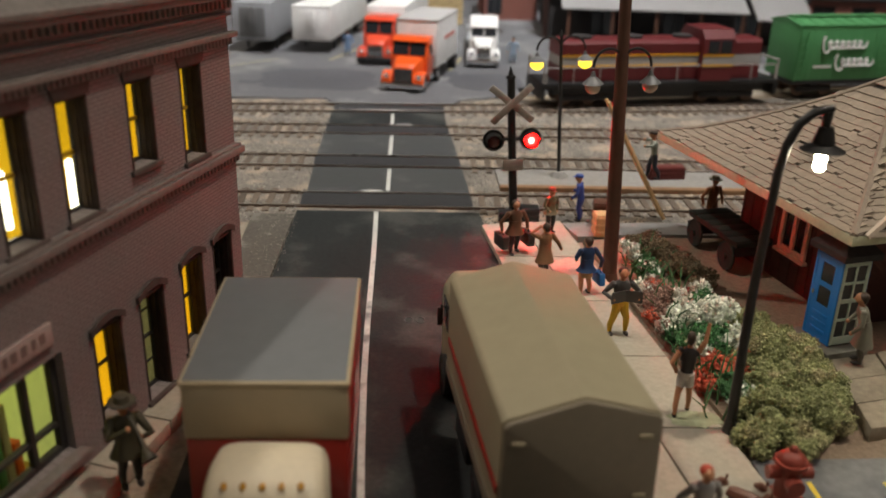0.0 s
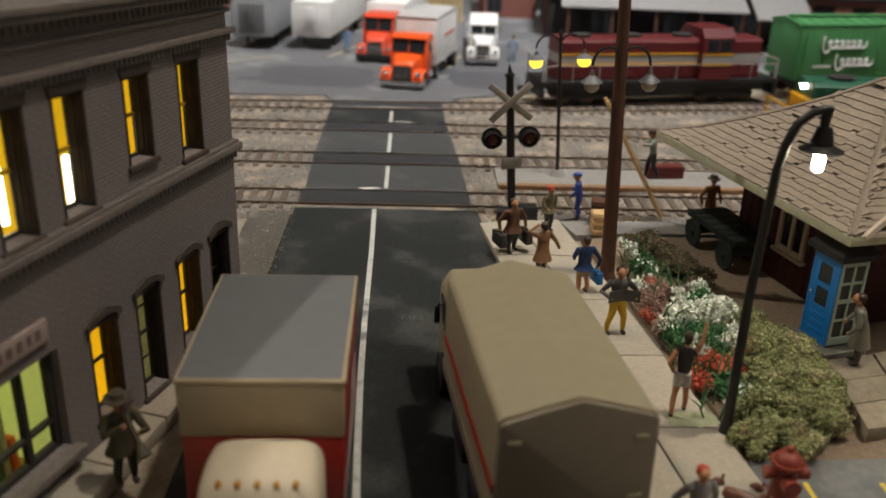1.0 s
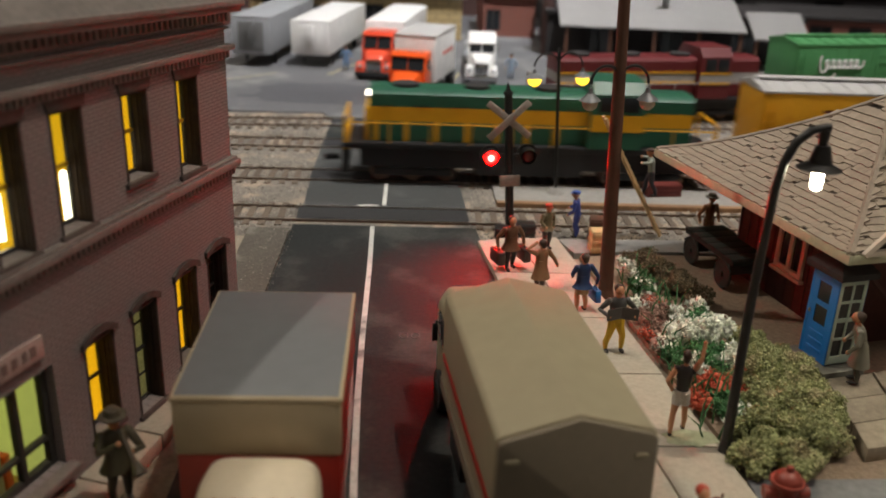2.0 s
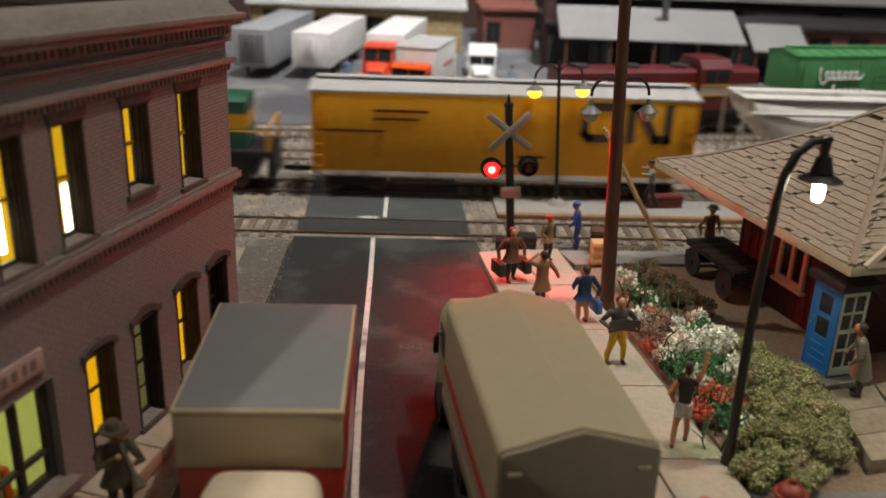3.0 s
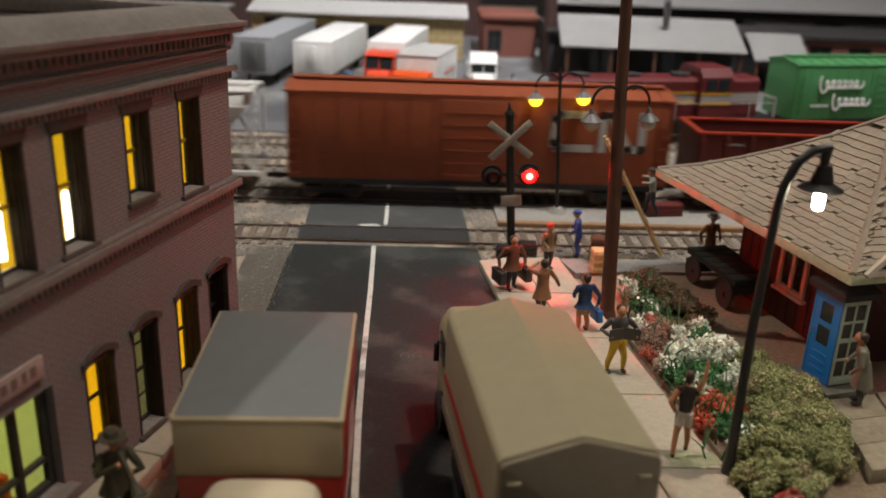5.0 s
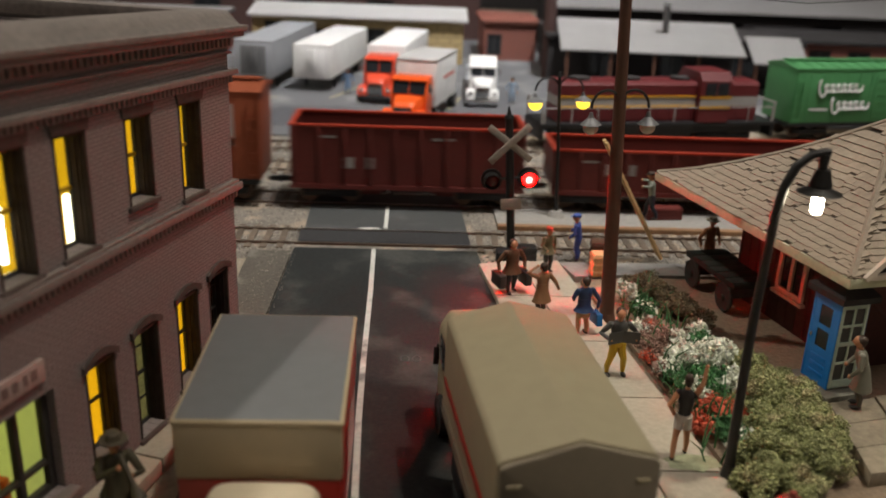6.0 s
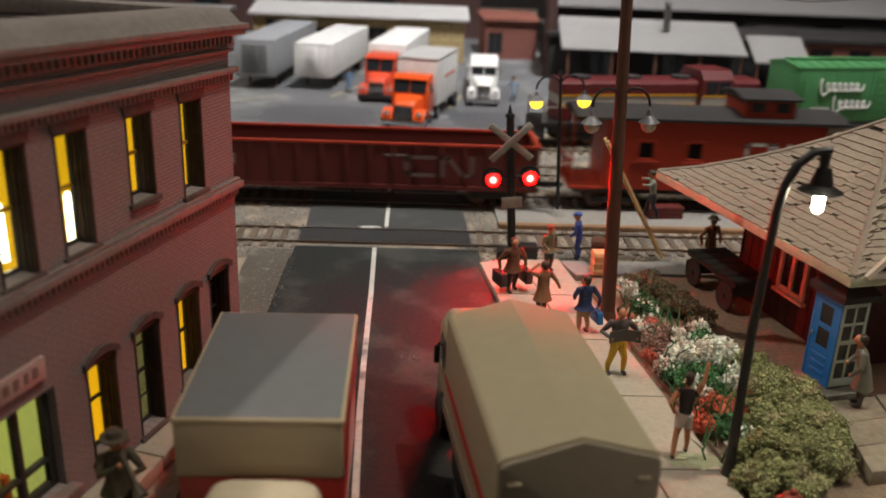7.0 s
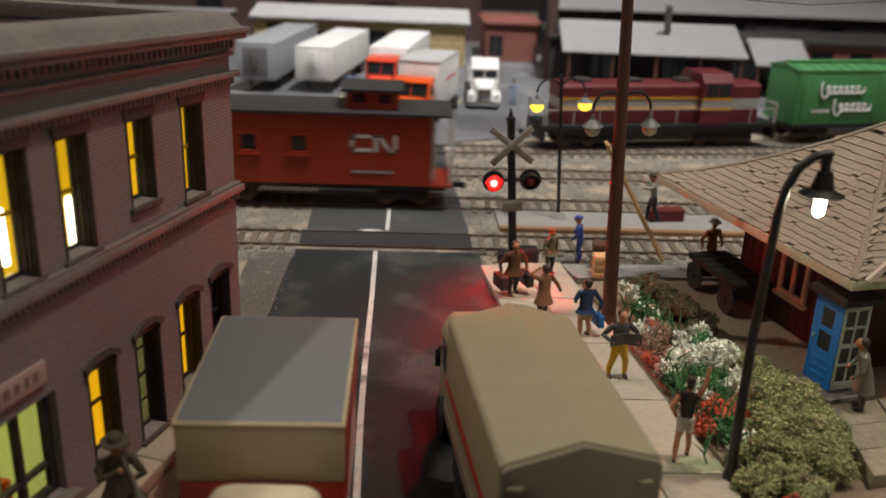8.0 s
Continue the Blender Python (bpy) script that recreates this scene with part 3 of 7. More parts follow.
def pierced_wall(bm, u0, u1, z0, z1, holes, depth):
    """A wall in the local xz plane, outer face at y = 0, with openings (u0, u1, z0, z1)."""
    us = sorted({u0, u1, *[h[0] for h in holes], *[h[1] for h in holes]})
    zs = sorted({z0, z1, *[h[2] for h in holes], *[h[3] for h in holes]})

    def solid(i, j):
        if not (0 <= i < len(us) - 1 and 0 <= j < len(zs) - 1):
            return False
        u, z = (us[i] + us[i + 1]) / 2, (zs[j] + zs[j + 1]) / 2
        return not any(h[0] < u < h[1] and h[2] < z < h[3] for h in holes)
    memo = {}

    def v(i, j, back):
        key = (i, j, back)
        if key not in memo:
            memo[key] = bm.verts.new((us[i], -depth if back else 0, zs[j]))
        return memo[key]
    for i in range(len(us) - 1):
        for j in range(len(zs) - 1):
            if not solid(i, j):
                continue
            bm.faces.new((v(i, j, 0), v(i, j + 1, 0), v(i + 1, j + 1, 0), v(i + 1, j, 0)))
            bm.faces.new((v(i, j, 1), v(i + 1, j, 1), v(i + 1, j + 1, 1), v(i, j + 1, 1)))
            for di, dj, a, b in ((-1, 0, (i, j), (i, j + 1)), (1, 0, (i + 1, j + 1), (i + 1, j)), (0, -1, (i + 1, j), (i, j)), (0, 1, (i, j + 1), (i + 1, j + 1))):
                if not solid(i + di, j + dj):
                    bm.faces.new((v(*a, 0), v(*a, 1), v(*b, 1), v(*b, 0)))
    bmesh.ops.recalc_face_normals(bm, faces=bm.faces)


# openings of the facade: middle and the heights of sill and head
UPPER = [(1.79, 5.72, 8.0), (3.92, 6.12, 8.0), (6.18, 5.68, 8.02), (7.92, 5.66, 8.04), (9.95, 5.68, 8.02), (11.9, 5.7, 8.02)]
LOWER = [(.88, .8, 3.2), (2.44, .8, 3.15), (4.26, .4, 3.05), (5.98, .8, 3.02)]


def window(b, u0, u1, z0, z1, arched, lit):
    w = thing("window", 0, 0, 0, 0, "", "")
    for k in ("label", "category"):
        if k in w:
            del w[k]
    w.parent = b
    w.matrix_basis = Matrix()
    y = -.42
    f = .07
    bm = B()
    for d in ((u0, u0 + f, z0, z1), (u1 - f, u1, z0, z1), (u0 + f, u1 - f, z0, z0 + f), (u0 + f, u1 - f, z1 - f, z1)):
        box(bm, d[0], d[1], y - .04, y + .05, d[2], d[3], .01)
    warp(bm)
    part("window_frame", bm, M_FRAME, w, "dark window frame")
    bm = B()
    for d in ((u0 - .02, u0 + .05, z0, z1), (u1 - .05, u1 + .02, z0, z1), (u0 + .05, u1 - .05, z1 - .05, z1)):
        box(bm, d[0], d[1], y + .05, .012, d[2], d[3], .01)
    for k in (.35, .65):
        yy = y + .05 + (-.05 - y) * k
        box(bm, u0 + .04, u0 + .07, yy, yy + .03, z0, z1)
    warp(bm)
    part("casing", bm, M_CASING, w, "dark brown painted casing")
    bm = B()
    zm = (z0 + z1) / 2
    box(bm, u0 + f, u1 - f, y - .03, y + .04, zm - .04, zm + .04, .01)
    um = (u0 + u1) / 2
    if arched and not lit:
        box(bm, um - .025, um + .025, y - .03, y + .02, z0 + f, z1 - f)
        for q in (.25, .75):
            zz = z0 + (z1 - z0) * q
            box(bm, u0 + f, u1 - f, y - .03, y + .015, zz - .02, zz + .02)
    warp(bm)
    part("sash", bm, M_SASHY if lit and not arched else M_FRAME, w, "painted sash bars")
    bm = B()
    box(bm, u0 + f, u1 - f, y - .02, y - .012, z0 + f, z1 - f)
    warp(bm)
    g = part("pane", bm, M_GLASS, w, "window pane")
    g.visible_shadow = False
    bm = B()
    box(bm, u0 - .1, u1 + .1, -.02, .1, z0 - .12, z0, .02)
    warp(bm)
    part("sill", bm, M_LINTEL, w, "dark stone sill")
    bm = B()
    if arched:
        n = 8
        lo = [(u0 - .1 + (u1 - u0 + .2) * i / n, z1 - .1 + .2 * math.sin(math.pi * i / n)) for i in range(n + 1)]
        prism(bm, lo + [(p[0], p[1] + .17) for p in lo[::-1]], "y", -.02, .09)
        prism(bm, [(u0, z1 - .12)] + [(u0 + (u1 - u0) * i / n, z1 - .1 + .2 * math.sin(math.pi * (.08 + .84 * i / n))) for i in range(n + 1)] + [(u1, z1 - .12)], "y", -.25, -.02)
    else:
        prism(bm, [(u0 - .06, z1), (u1 + .06, z1), (u1 + .16, z1 + .36), (u0 - .16, z1 + .36)], "y", -.02, .06, bevel=.015)
    warp(bm)
    part("lintel", bm, M_LINTEL, w, "dark lintel")


def brick_building():
    b = thing("brick_building", -4.05, -10.6, 0, -107.7, "dark mauve-grey brick two-storey commercial building with lit windows", "building")
    holes = [(u - .48, u + .48, z0, z1) for u, z0, z1 in UPPER] + [(u - .5, u + .5, z0, z1 + .12) for u, z0, z1 in LOWER] + [(7.45, 10.6, .85, 3.22), (11.3, 12.6, .35, 3.4)]
    bm = B()
    pierced_wall(bm, -.15, 14, -.1, 9.5, holes, .52)
    warp(bm)
    part("front_wall", bm, M_BRICK, b, "mauve-grey painted brick wall", 0)
    bm = B()
    box(bm, -.15, .27, -9, -.52, -.1, 9.5)
    part("side_wall", bm, brick_mat("side_brick", (0.27, 0.235, 0.23), (0.16, 0.14, 0.135), plane="yz"), b, "mauve-grey painted brick wall", 0)
    bm = B()
    box(bm, .27, 14, -9, -8.6, -.1, 9.5)
    box(bm, 13.6, 14, -8.6, -.52, -.1, 9.5)
    part("rear_wall", bm, M_BRICK, b)
    bm = B()
    box(bm, .27, 13.6, -8.6, -.52, 9.0, 9.12)
    warp(bm)
    part("roof", bm, M_ROOFTAR, b, "dark tar roof behind the parapet")
    # floors and inner lining: own glow stands in for lamplight, near-black for unlit rooms
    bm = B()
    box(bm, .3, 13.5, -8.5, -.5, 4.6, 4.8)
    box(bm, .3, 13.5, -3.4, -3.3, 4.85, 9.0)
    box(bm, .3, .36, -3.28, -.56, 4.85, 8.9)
    part("upper_lining", bm, M_LINING, b, "yellow lining that glows by itself")
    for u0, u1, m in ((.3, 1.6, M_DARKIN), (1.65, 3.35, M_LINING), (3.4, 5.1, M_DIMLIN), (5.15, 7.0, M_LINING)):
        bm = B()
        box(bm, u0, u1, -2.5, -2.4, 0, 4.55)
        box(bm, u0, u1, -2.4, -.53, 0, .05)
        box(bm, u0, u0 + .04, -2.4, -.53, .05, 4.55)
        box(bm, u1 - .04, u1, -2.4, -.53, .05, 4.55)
        part("room_lining", bm, m, b, "self-glowing yellow lining" if m == M_LINING else "lining painted dark or dimly glowing")
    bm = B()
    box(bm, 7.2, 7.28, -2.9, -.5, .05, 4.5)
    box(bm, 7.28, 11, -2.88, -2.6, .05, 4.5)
    part("shop_lining", bm, M_GREENLIN, b, "self-glowing green-yellow shop lining")
    for i in range(12):
        bm = B()
        u = 7.6 + i * .26
        box(bm, u, u + .2, -1.6 - .1 * (i % 3), -1.3, .05, .9 + .35 * ((i * 7) % 4), .02)
        part("shop_display", bm, [M_ORANGE, M_CREAM, M_CPGREEN, M_CNYEL][i % 4], b, "coloured goods in the shop window")
    for u, y, z in ((4.6, -1.5, 5.6), (6.85, -1.35, 6.0), (8.6, -1.3, 5.9)):
        bm = B()
        cone(bm, (u, y, z - .5), (u, y, z + .6), .1, .1, 14)
        ball(bm, (u, y, z + .6), (.1, .1, .14), 14, 8)
        part("interior_bulb", bm, M_INBULB, b, "glowing white bulb inside")
    # string courses, cornice and their small blocks
    for name, z0, z1, out, m in (("band_course", 5.33, 5.52, .2, M_TRIM), ("band_course", 5.52, 5.6, .13, M_TRIM), ("string_course", 8.42, 8.56, .2, M_TRIM), ("frieze", 8.95, 9.02, .1, M_TRIM), ("cornice", 9.38, 9.52, .34, M_TRIM), ("parapet_cap", 9.52, 9.66, .42, M_TRIM)):
        bm = B()
        box(bm, -.15 - out, 14, -.05, out, z0, z1, .025)
        box(bm, -.15 - out, -.1, -9, -.05, z0, z1, .025)
        warp(bm)
        part(name, bm, m, b, "dark moulded brick course")
    bm = B()
    box(bm, -.4, 14, -.5, .02, 9.5, 9.62)
    box(bm, -.4, .2, -9, -.5, 9.5, 9.62)
    warp(bm)
    part("coping", bm, M_ROOFTAR, b, "worn dark coping")
    bm = B()
    prism(bm, [(-.75, 9.6), (.3, 9.64), (.06, 9.86), (-.1, 10.0), (-.75, 10.02)], "x", -.4, 14)
    box(bm, -.4, .3, -9, -.75, 9.6, 10.0, .03)
    warp(bm)
    part("parapet", bm, M_TRIM, b, "worn brown parapet")
    bm = B()
    box(bm, -.05, .05, 0, .13, -.09, .09, .012)
    dent = to_mesh("dentil", bm, M_TRIM)
    bm = B()
    box(bm, -.05, .05, 0, .16, -.1, .1, .012)
    bracket = to_mesh("bracket", bm, M_TRIM)
    for i in range(66):
        u = -.1 + i * .17
        piece("dentil", dent, b, at_cm(u, 0, 5.23))
        piece("dentil", dent, b, at_cm(u, 0, 8.33 + .033 * max(u, 0)))
    for i in range(54):
        u = -.1 + i * .21
        piece("bracket", bracket, b, at_cm(u, 0, 9.26 + .042 * max(u, 0)))
    for u, z0, z1 in UPPER:
        window(b, u - .48, u + .48, z0, z1, False, True)
    for u, z0, z1 in LOWER:
        window(b, u - .5, u + .5, z0, z1 + .12, True, u > 5 or 2 < u < 3)
    # shop window
    w = new("shop_window")
    w.parent = b
    bm = B()
    for d in ((7.45, 7.63, .85, 3.22), (8.3, 8.45, .85, 3.22), (9.5, 9.65, .85, 3.22), (7.63, 10.6, .85, 1.0), (7.63, 10.6, 3.06, 3.22), (7.63, 10.6, 1.5, 1.6)):
        box(bm, d[0], d[1], -.36, -.2, d[2], d[3], .015)
    part("shop_frame", bm, M_FRAME, w, "dark shop window frame")
    bm = B()
    box(bm, 7.6, 10.6, -.31, -.3, 1.0, 3.1)
    g = part("pane", bm, M_GLASS, w)
    g.visible_shadow = False
    bm = B()
    box(bm, 7.3, 10.8, 0, .3, .68, .86, .03)
    part("shop_sill", bm, M_TRIM, w, "dark stone sill")
    bm = B()
    box(bm, 7.72, 10.7, 0, .1, 3.56, 4.04, .02)
    sign = part("shop_sign", bm, M_SIGN, b, "faded pinkish shop sign")
    for i in range(9):
        bm = B()
        u = 7.95 + i * .26
        box(bm, u, u + (.17, .12, .15)[i % 3], .1, .108, 3.7, 3.92)
        part("sign_bar", bm, M_SIGNBAR, sign)
    bm = B()
    cone(bm, (6.5, -3.5, 9.1), (6.5, -3.5, 10.5), .22, .2, 12)
    cone(bm, (6.5, -3.5, 10.5), (6.5, -3.5, 10.62), .28, .22, 12)
    part("roof_vent", bm, M_DKROOF, b, "dark round roof vent")


# ---- vehicles on the road ----


def wheel(parent, x, y, r=.5, w=.32, hub=M_CHROME):
    bm = B()
    cone(bm, (x - w / 2, y, r), (x + w / 2, y, r), r, r, 20)
    t = part("wheel", bm, M_RUBBER, parent, "black rubber tyre")
    bm = B()
    for s in (-1, 1):
        cone(bm, (x + s * w * .42, y, r), (x + s * (w * .5 + .02), y, r), r * .58, r * .5, 14)
    part("rim", bm, hub, t, "bright wheel rim")


def box_truck():
    t = thing("box_truck", -1.89, -17.5, 0, .6, "ivory and red box truck with grey roof on the road", "truck")
    bm = B()
    box(bm, -1.53, 1.53, -2.3, 2.3, 2.55, 3.72, .06)
    part("cargo_box", bm, M_CREAM, t, "cream upper cargo body")
    bm = B()
    box(bm, -1.56, 1.56, -2.33, 2.33, 3.68, 3.8, .05)
    part("roof_rim", bm, M_CREAM, t)
    bm = B()
    box(bm, -1.49, 1.49, -2.26, 2.26, 3.76, 3.812, .02)
    part("roof_panel", bm, M_TRUCKROOF, t, "smooth grey roof panel")
    bm = B()
    box(bm, -1.5, 1.5, -2.27, 2.28, .75, 2.55, .04)
    part("lower_body", bm, M_RED, t, "red lower cargo body")
    bm = B()
    box(bm, 1.5, 1.54, -2.2, 2.2, 2.42, 3.7, .01)
    part("side_edge", bm, M_RED, t, "red side panel")
    bm = B()
    cx = .12
    rings = []
    for y, top, w in ((-2.42, 2.4, .98), (-2.5, 2.66, 1.06), (-3.0, 2.74, 1.1), (-3.45, 2.7, 1.1), (-3.75, 2.57, 1.09), (-3.95, 2.3, 1.06), (-4.05, 1.7, 1.05), (-4.1, 1.2, 1.02), (-4.08, .5, 1.0)):
        ring = []
        for k in range(28):
            a = math.tau * k / 28
            c, s = math.cos(a), math.sin(a)
            ring.append(bm.verts.new((cx + w * math.copysign(abs(c) ** .38, c), y, (top + .45) / 2 + (top - .45) / 2 * math.copysign(abs(s) ** .38, s))))
        rings.append(ring)
    for a, b in zip(rings, rings[1:]):
        for k in range(28):
            bm.faces.new((a[k], a[(k + 1) % 28], b[(k + 1) % 28], b[k]))
    bm.faces.new(rings[0])
    bm.faces.new(rings[-1])
    bmesh.ops.recalc_face_normals(bm, faces=bm.faces)
    part("cab", bm, M_CREAMCAB, t, "ivory rounded cab", 60)
    bm = B()
    box(bm, cx - .95, cx + .95, -4.12, -4.02, 1.7, 2.2, .03)
    part("windscreen", bm, M_GLASSDK, t, "dark windscreen")
    for i in range(5):
        bm = B()
        x = cx - .66 + .33 * i
        ball(bm, (x, -3.72, 2.58), (.06, .1, .07))
        part("marker_light", bm, M_AMBER, t, "amber roof marker light")
    bm = B()
    box(bm, -1.15, 1.15, -4.3, -4.1, .3, .6, .05)
    part("bumper", bm, M_CHROME, t, "chrome bumper")
    bm = B()
    box(bm, -.5, .5, -4.0, 2.2, .45, .75)
    part("chassis", bm, M_BLACK, t)
    for x in (-1.2, 1.2):
        for y in (-3.3, 1.2):
            wheel(t, x, y)


def covered_truck():
    t = thing("covered_truck", 3.53, -17.62, 0, 6.6, "tan tarpaulin-covered truck with a ridged roof, waiting at the crossing", "truck")
    L = 3.05
    bm = B()
    prism(bm, [(-1.5, 1.15), (1.5, 1.15), (1.47, 3.55), (1.38, 3.64), (0, 4.02), (-1.38, 3.64), (-1.47, 3.55)], "y", -L + .1, L, bevel=.035)
    part("tarpaulin", bm, M_TAN, t, "tan tarpaulin cover")
    bm = B()
    prism(bm, [(-1.48, 1.0), (1.48, 1.0), (1.45, 3.52), (1.36, 3.6), (0, 3.98), (-1.36, 3.6), (-1.45, 3.52)], "y", -L - .03, -L + .09, bevel=.03)
    part("rear_door", bm, M_OLIVE, t, "dark olive rear panel")
    for x in (-1.2, 1.15):
        for z in (3.2, 1.9):
            bm = B()
            box(bm, x - .13, x + .13, -L - .08, -L - .02, z - .04, z + .04, .015)
            part("latch", bm, M_TAN, t, "small tan latch")
    bm = B()
    box(bm, -1.53, -1.5, -L + .1, L - .3, 2.05, 2.22)
    part("stripe", bm, M_RED, t, "red side stripe")
    bm = B()
    box(bm, -1.53, -1.49, -L + .2, L - .1, 1.2, 1.5)
    part("side_skirt", bm, M_OLIVE, t)
    bm = B()
    prism(bm, [(-1.35, .55), (1.35, .55), (1.35, 2.6), (1.1, 3.0), (-1.1, 3.0), (-1.35, 2.6)], "y", L + .15, L + 1.9, bevel=.12)
    part("cab", bm, M_TAN, t, "tan cab")
    bm = B()
    box(bm, -1.38, 1.38, L + .7, L + 1.5, 1.75, 2.5, .04)
    part("cab_window", bm, M_GLASSDK, t, "dark cab windows")
    for s in (-1, 1):
        bm = B()
        tube(bm, [(s * 1.3, L + 1.2, 2.2), (s * 1.46, L + 1.25, 2.3), (s * 1.5, L + 1.25, 2.0)], .035, 6)
        box(bm, s * 1.5 - .07, s * 1.5 + .07, L + 1.2, L + 1.3, 1.75, 2.25, .02)
        part("wing_mirror", bm, M_BLACK, t, "black wing mirror")
    bm = B()
    box(bm, -1.2, 1.2, -L, L + 1.8, .6, 1.0)
    part("chassis", bm, M_BLACK, t)
    for x in (-1.3, 1.3):
        for y in (-2.0, -.9, 3.9):
            wheel(t, x, y, .52, .34, M_BLACK)
        bm = B()
        box(bm, x - .18, x + .18, .2, 1.6, .35, .95, .06)
        part("side_tank", bm, M_BLACK, t, "black tank under the body")


# ---- signals, lamps and poles ----


def crossing_signal():
    s = thing("crossing_signal", 4.85, -.72, .0, 0, "dark level crossing signal with crossbuck and two red flashing lamps", "crossing signal")
    s.matrix_basis = at_cm(4.85, -.72, 0, 0, 0, -4.2)
    bm = B()
    cone(bm, (0, 0, 0), (0, 0, 5.5), .17, .15, 14)
    part("mast", bm, M_LAMPBLK, s, "dark mast")
    bm = B()
    cone(bm, (0, 0, 5.5), (0, 0, 5.62), .2, .16, 12)
    cone(bm, (0, 0, 5.62), (0, 0, 5.95), .1, .02, 10)
    part("finial", bm, M_LAMPBLK, s, "pointed finial")
    bm = B()
    box(bm, -.45, .45, -.4, .4, 0, .18, .03)
    part("base", bm, M_CONC2, s, "concrete base")
    for a in (41, -41):
        bm = B()
        box(bm, -1.03, 1.03, -.24, -.18, -.13, .13, .02)
        bmesh.ops.rotate(bm, cent=(0, 0, 0), matrix=Matrix.Rotation(radians(a), 3, "Y"), verts=bm.verts)
        bmesh.ops.translate(bm, vec=(0, 0 if a > 0 else -.065, 4.56), verts=bm.verts)
        blade = part("crossbuck_blade", bm, M_XBUCK, s, "weathered white crossbuck blade")
        for k in range(8):
            x = -.85 + k * .22
            if abs(x) < .2:
                continue
            bm = B()
            box(bm, x, x + .12, -.246, -.239, -.06, .06)
            bmesh.ops.rotate(bm, cent=(0, 0, 0), matrix=Matrix.Rotation(radians(a), 3, "Y"), verts=bm.verts)
            bmesh.ops.translate(bm, vec=(0, 0 if a > 0 else -.065, 4.56), verts=bm.verts)
            part("crossbuck_mark", bm, M_XMARK, blade)
    bm = B()
    tube(bm, [(-.72, 0, 3.15), (.72, 0, 3.15)], .06, 8)
    part("crossarm", bm, M_LAMPBLK, s, "dark crossarm")
    lamps = []
    for x in (-.71, .71):
        bm = B()
        ring = 24
        cone(bm, (x, -.02, 3.13), (x, .06, 3.13), .42, .42, ring)
        cone(bm, (x, .3, 3.13), (x, .06, 3.13), .1, .3, ring)
        head = part("backing_disc", bm, M_LAMPBLK, s, "black round backing disc")
        bm = B()
        n, a0, a1 = 14, radians(10), radians(170)
        inner, outer = [], []
        for k in range(n + 1):
            a = a0 + (a1 - a0) * k / n
            inner.append([bm.verts.new((x + .287 * math.cos(a), y, 3.13 + .287 * math.sin(a))) for y in (-.02, -.46)])
            outer.append([bm.verts.new((x + .32 * math.cos(a), y, 3.13 + .32 * math.sin(a))) for y in (-.02, -.5)])
        for k in range(n):
            bm.faces.new((inner[k][0], inner[k][1], inner[k + 1][1], inner[k + 1][0]))
            bm.faces.new((outer[k][0], outer[k + 1][0], outer[k + 1][1], outer[k][1]))
            bm.faces.new((inner[k][1], outer[k][1], outer[k + 1][1], inner[k + 1][1]))
        part("hood", bm, M_LAMPBLK, head, "black lamp hood")
        bm = B()
        for r, flip in ((.258, 1), (.285, -1)):
            rings = [[bm.verts.new((x + r * math.cos(a), y, 3.13 + r * math.sin(a))) for a in [k * math.tau / 28 for k in range(28)]] for y in (-.01, -.37)]
            for k in range(28):
                q = (rings[0][k], rings[0][(k + 1) % 28], rings[1][(k + 1) % 28], rings[1][k])
                bm.faces.new(q[::flip])
        part("housing", bm, M_LAMPBLK, head, "round black housing")
        # the turning lamp: a lit lens on its front half, a dark lens on its back half
        bm = B()
        cone(bm, (0, -.02, 0), (0, -.05, 0), .25, .25, 20, 0)
        ball(bm, (0, -.05, 0), (.235, .07, .235), 16, 8, 0)
        ball(bm, (0, -.075, 0), (.15, .065, .15), 14, 8, 1)
        cone(bm, (0, .02, 0), (0, .05, 0), .25, .25, 20, 2)
        ball(bm, (0, .05, 0), (.235, .07, .235), 16, 8, 2)
        cone(bm, (0, -.02, 0), (0, .02, 0), .2572, .2572, 28, 2)
        for r, flip in ((.246, 1), (.2515, -1)):
            rings = [[bm.verts.new((r * math.cos(a), y, r * math.sin(a))) for a in [k * math.tau / 28 for k in range(28)]] for y in (0, -.172)]
            for k in range(28):
                bm.faces.new((rings[0][k], rings[0][(k + 1) % 28], rings[1][(k + 1) % 28], rings[1][k])[::flip]).material_index = 3
        lens = part("lamp", bm, [M_REDON, M_REDCORE, M_REDOFF, M_LAMPBLK], s, "round red flashing lamp")
        lens.matrix_basis = at_cm(x, -.2, 3.13)
        lamps.append(lens)
    bm = B()
    box(bm, -.4, .4, -.26, -.2, 1.95, 2.4, .02)
    plate = part("sign_plate", bm, M_XBUCK, s, "small weathered white plate")
    bm = B()
    for z in (2.08, 2.22):
        box(bm, -.3, .3, -.267, -.259, z, z + .05)
    part("plate_marks", bm, M_XMARK, plate)
    return lamps


def shade_lamp(bm_shade, bm_globe, p, r=.38):
    x, y, z = p
    cone(bm_shade, (x, y, z - .02), (x, y, z + .2), r, .1, 20)
    cone(bm_shade, (x, y, z + .2), (x, y, z + .36), .09, .05, 10)
    ball(bm_globe, (x, y, z - .12), (r * .72, r * .72, r * .66), 14, 9)


def arc(x0, z0, x1, z1, y, n=10):
    """A half-round arm from one height to a lamp out at the side."""
    return [(x0 + (x1 - x0) * (1 - math.cos(math.pi * k / n)) / 2, y, z0 + (z1 - z0) * k / n + .5 * math.sin(math.pi * k / n)) for k in range(n + 1)]


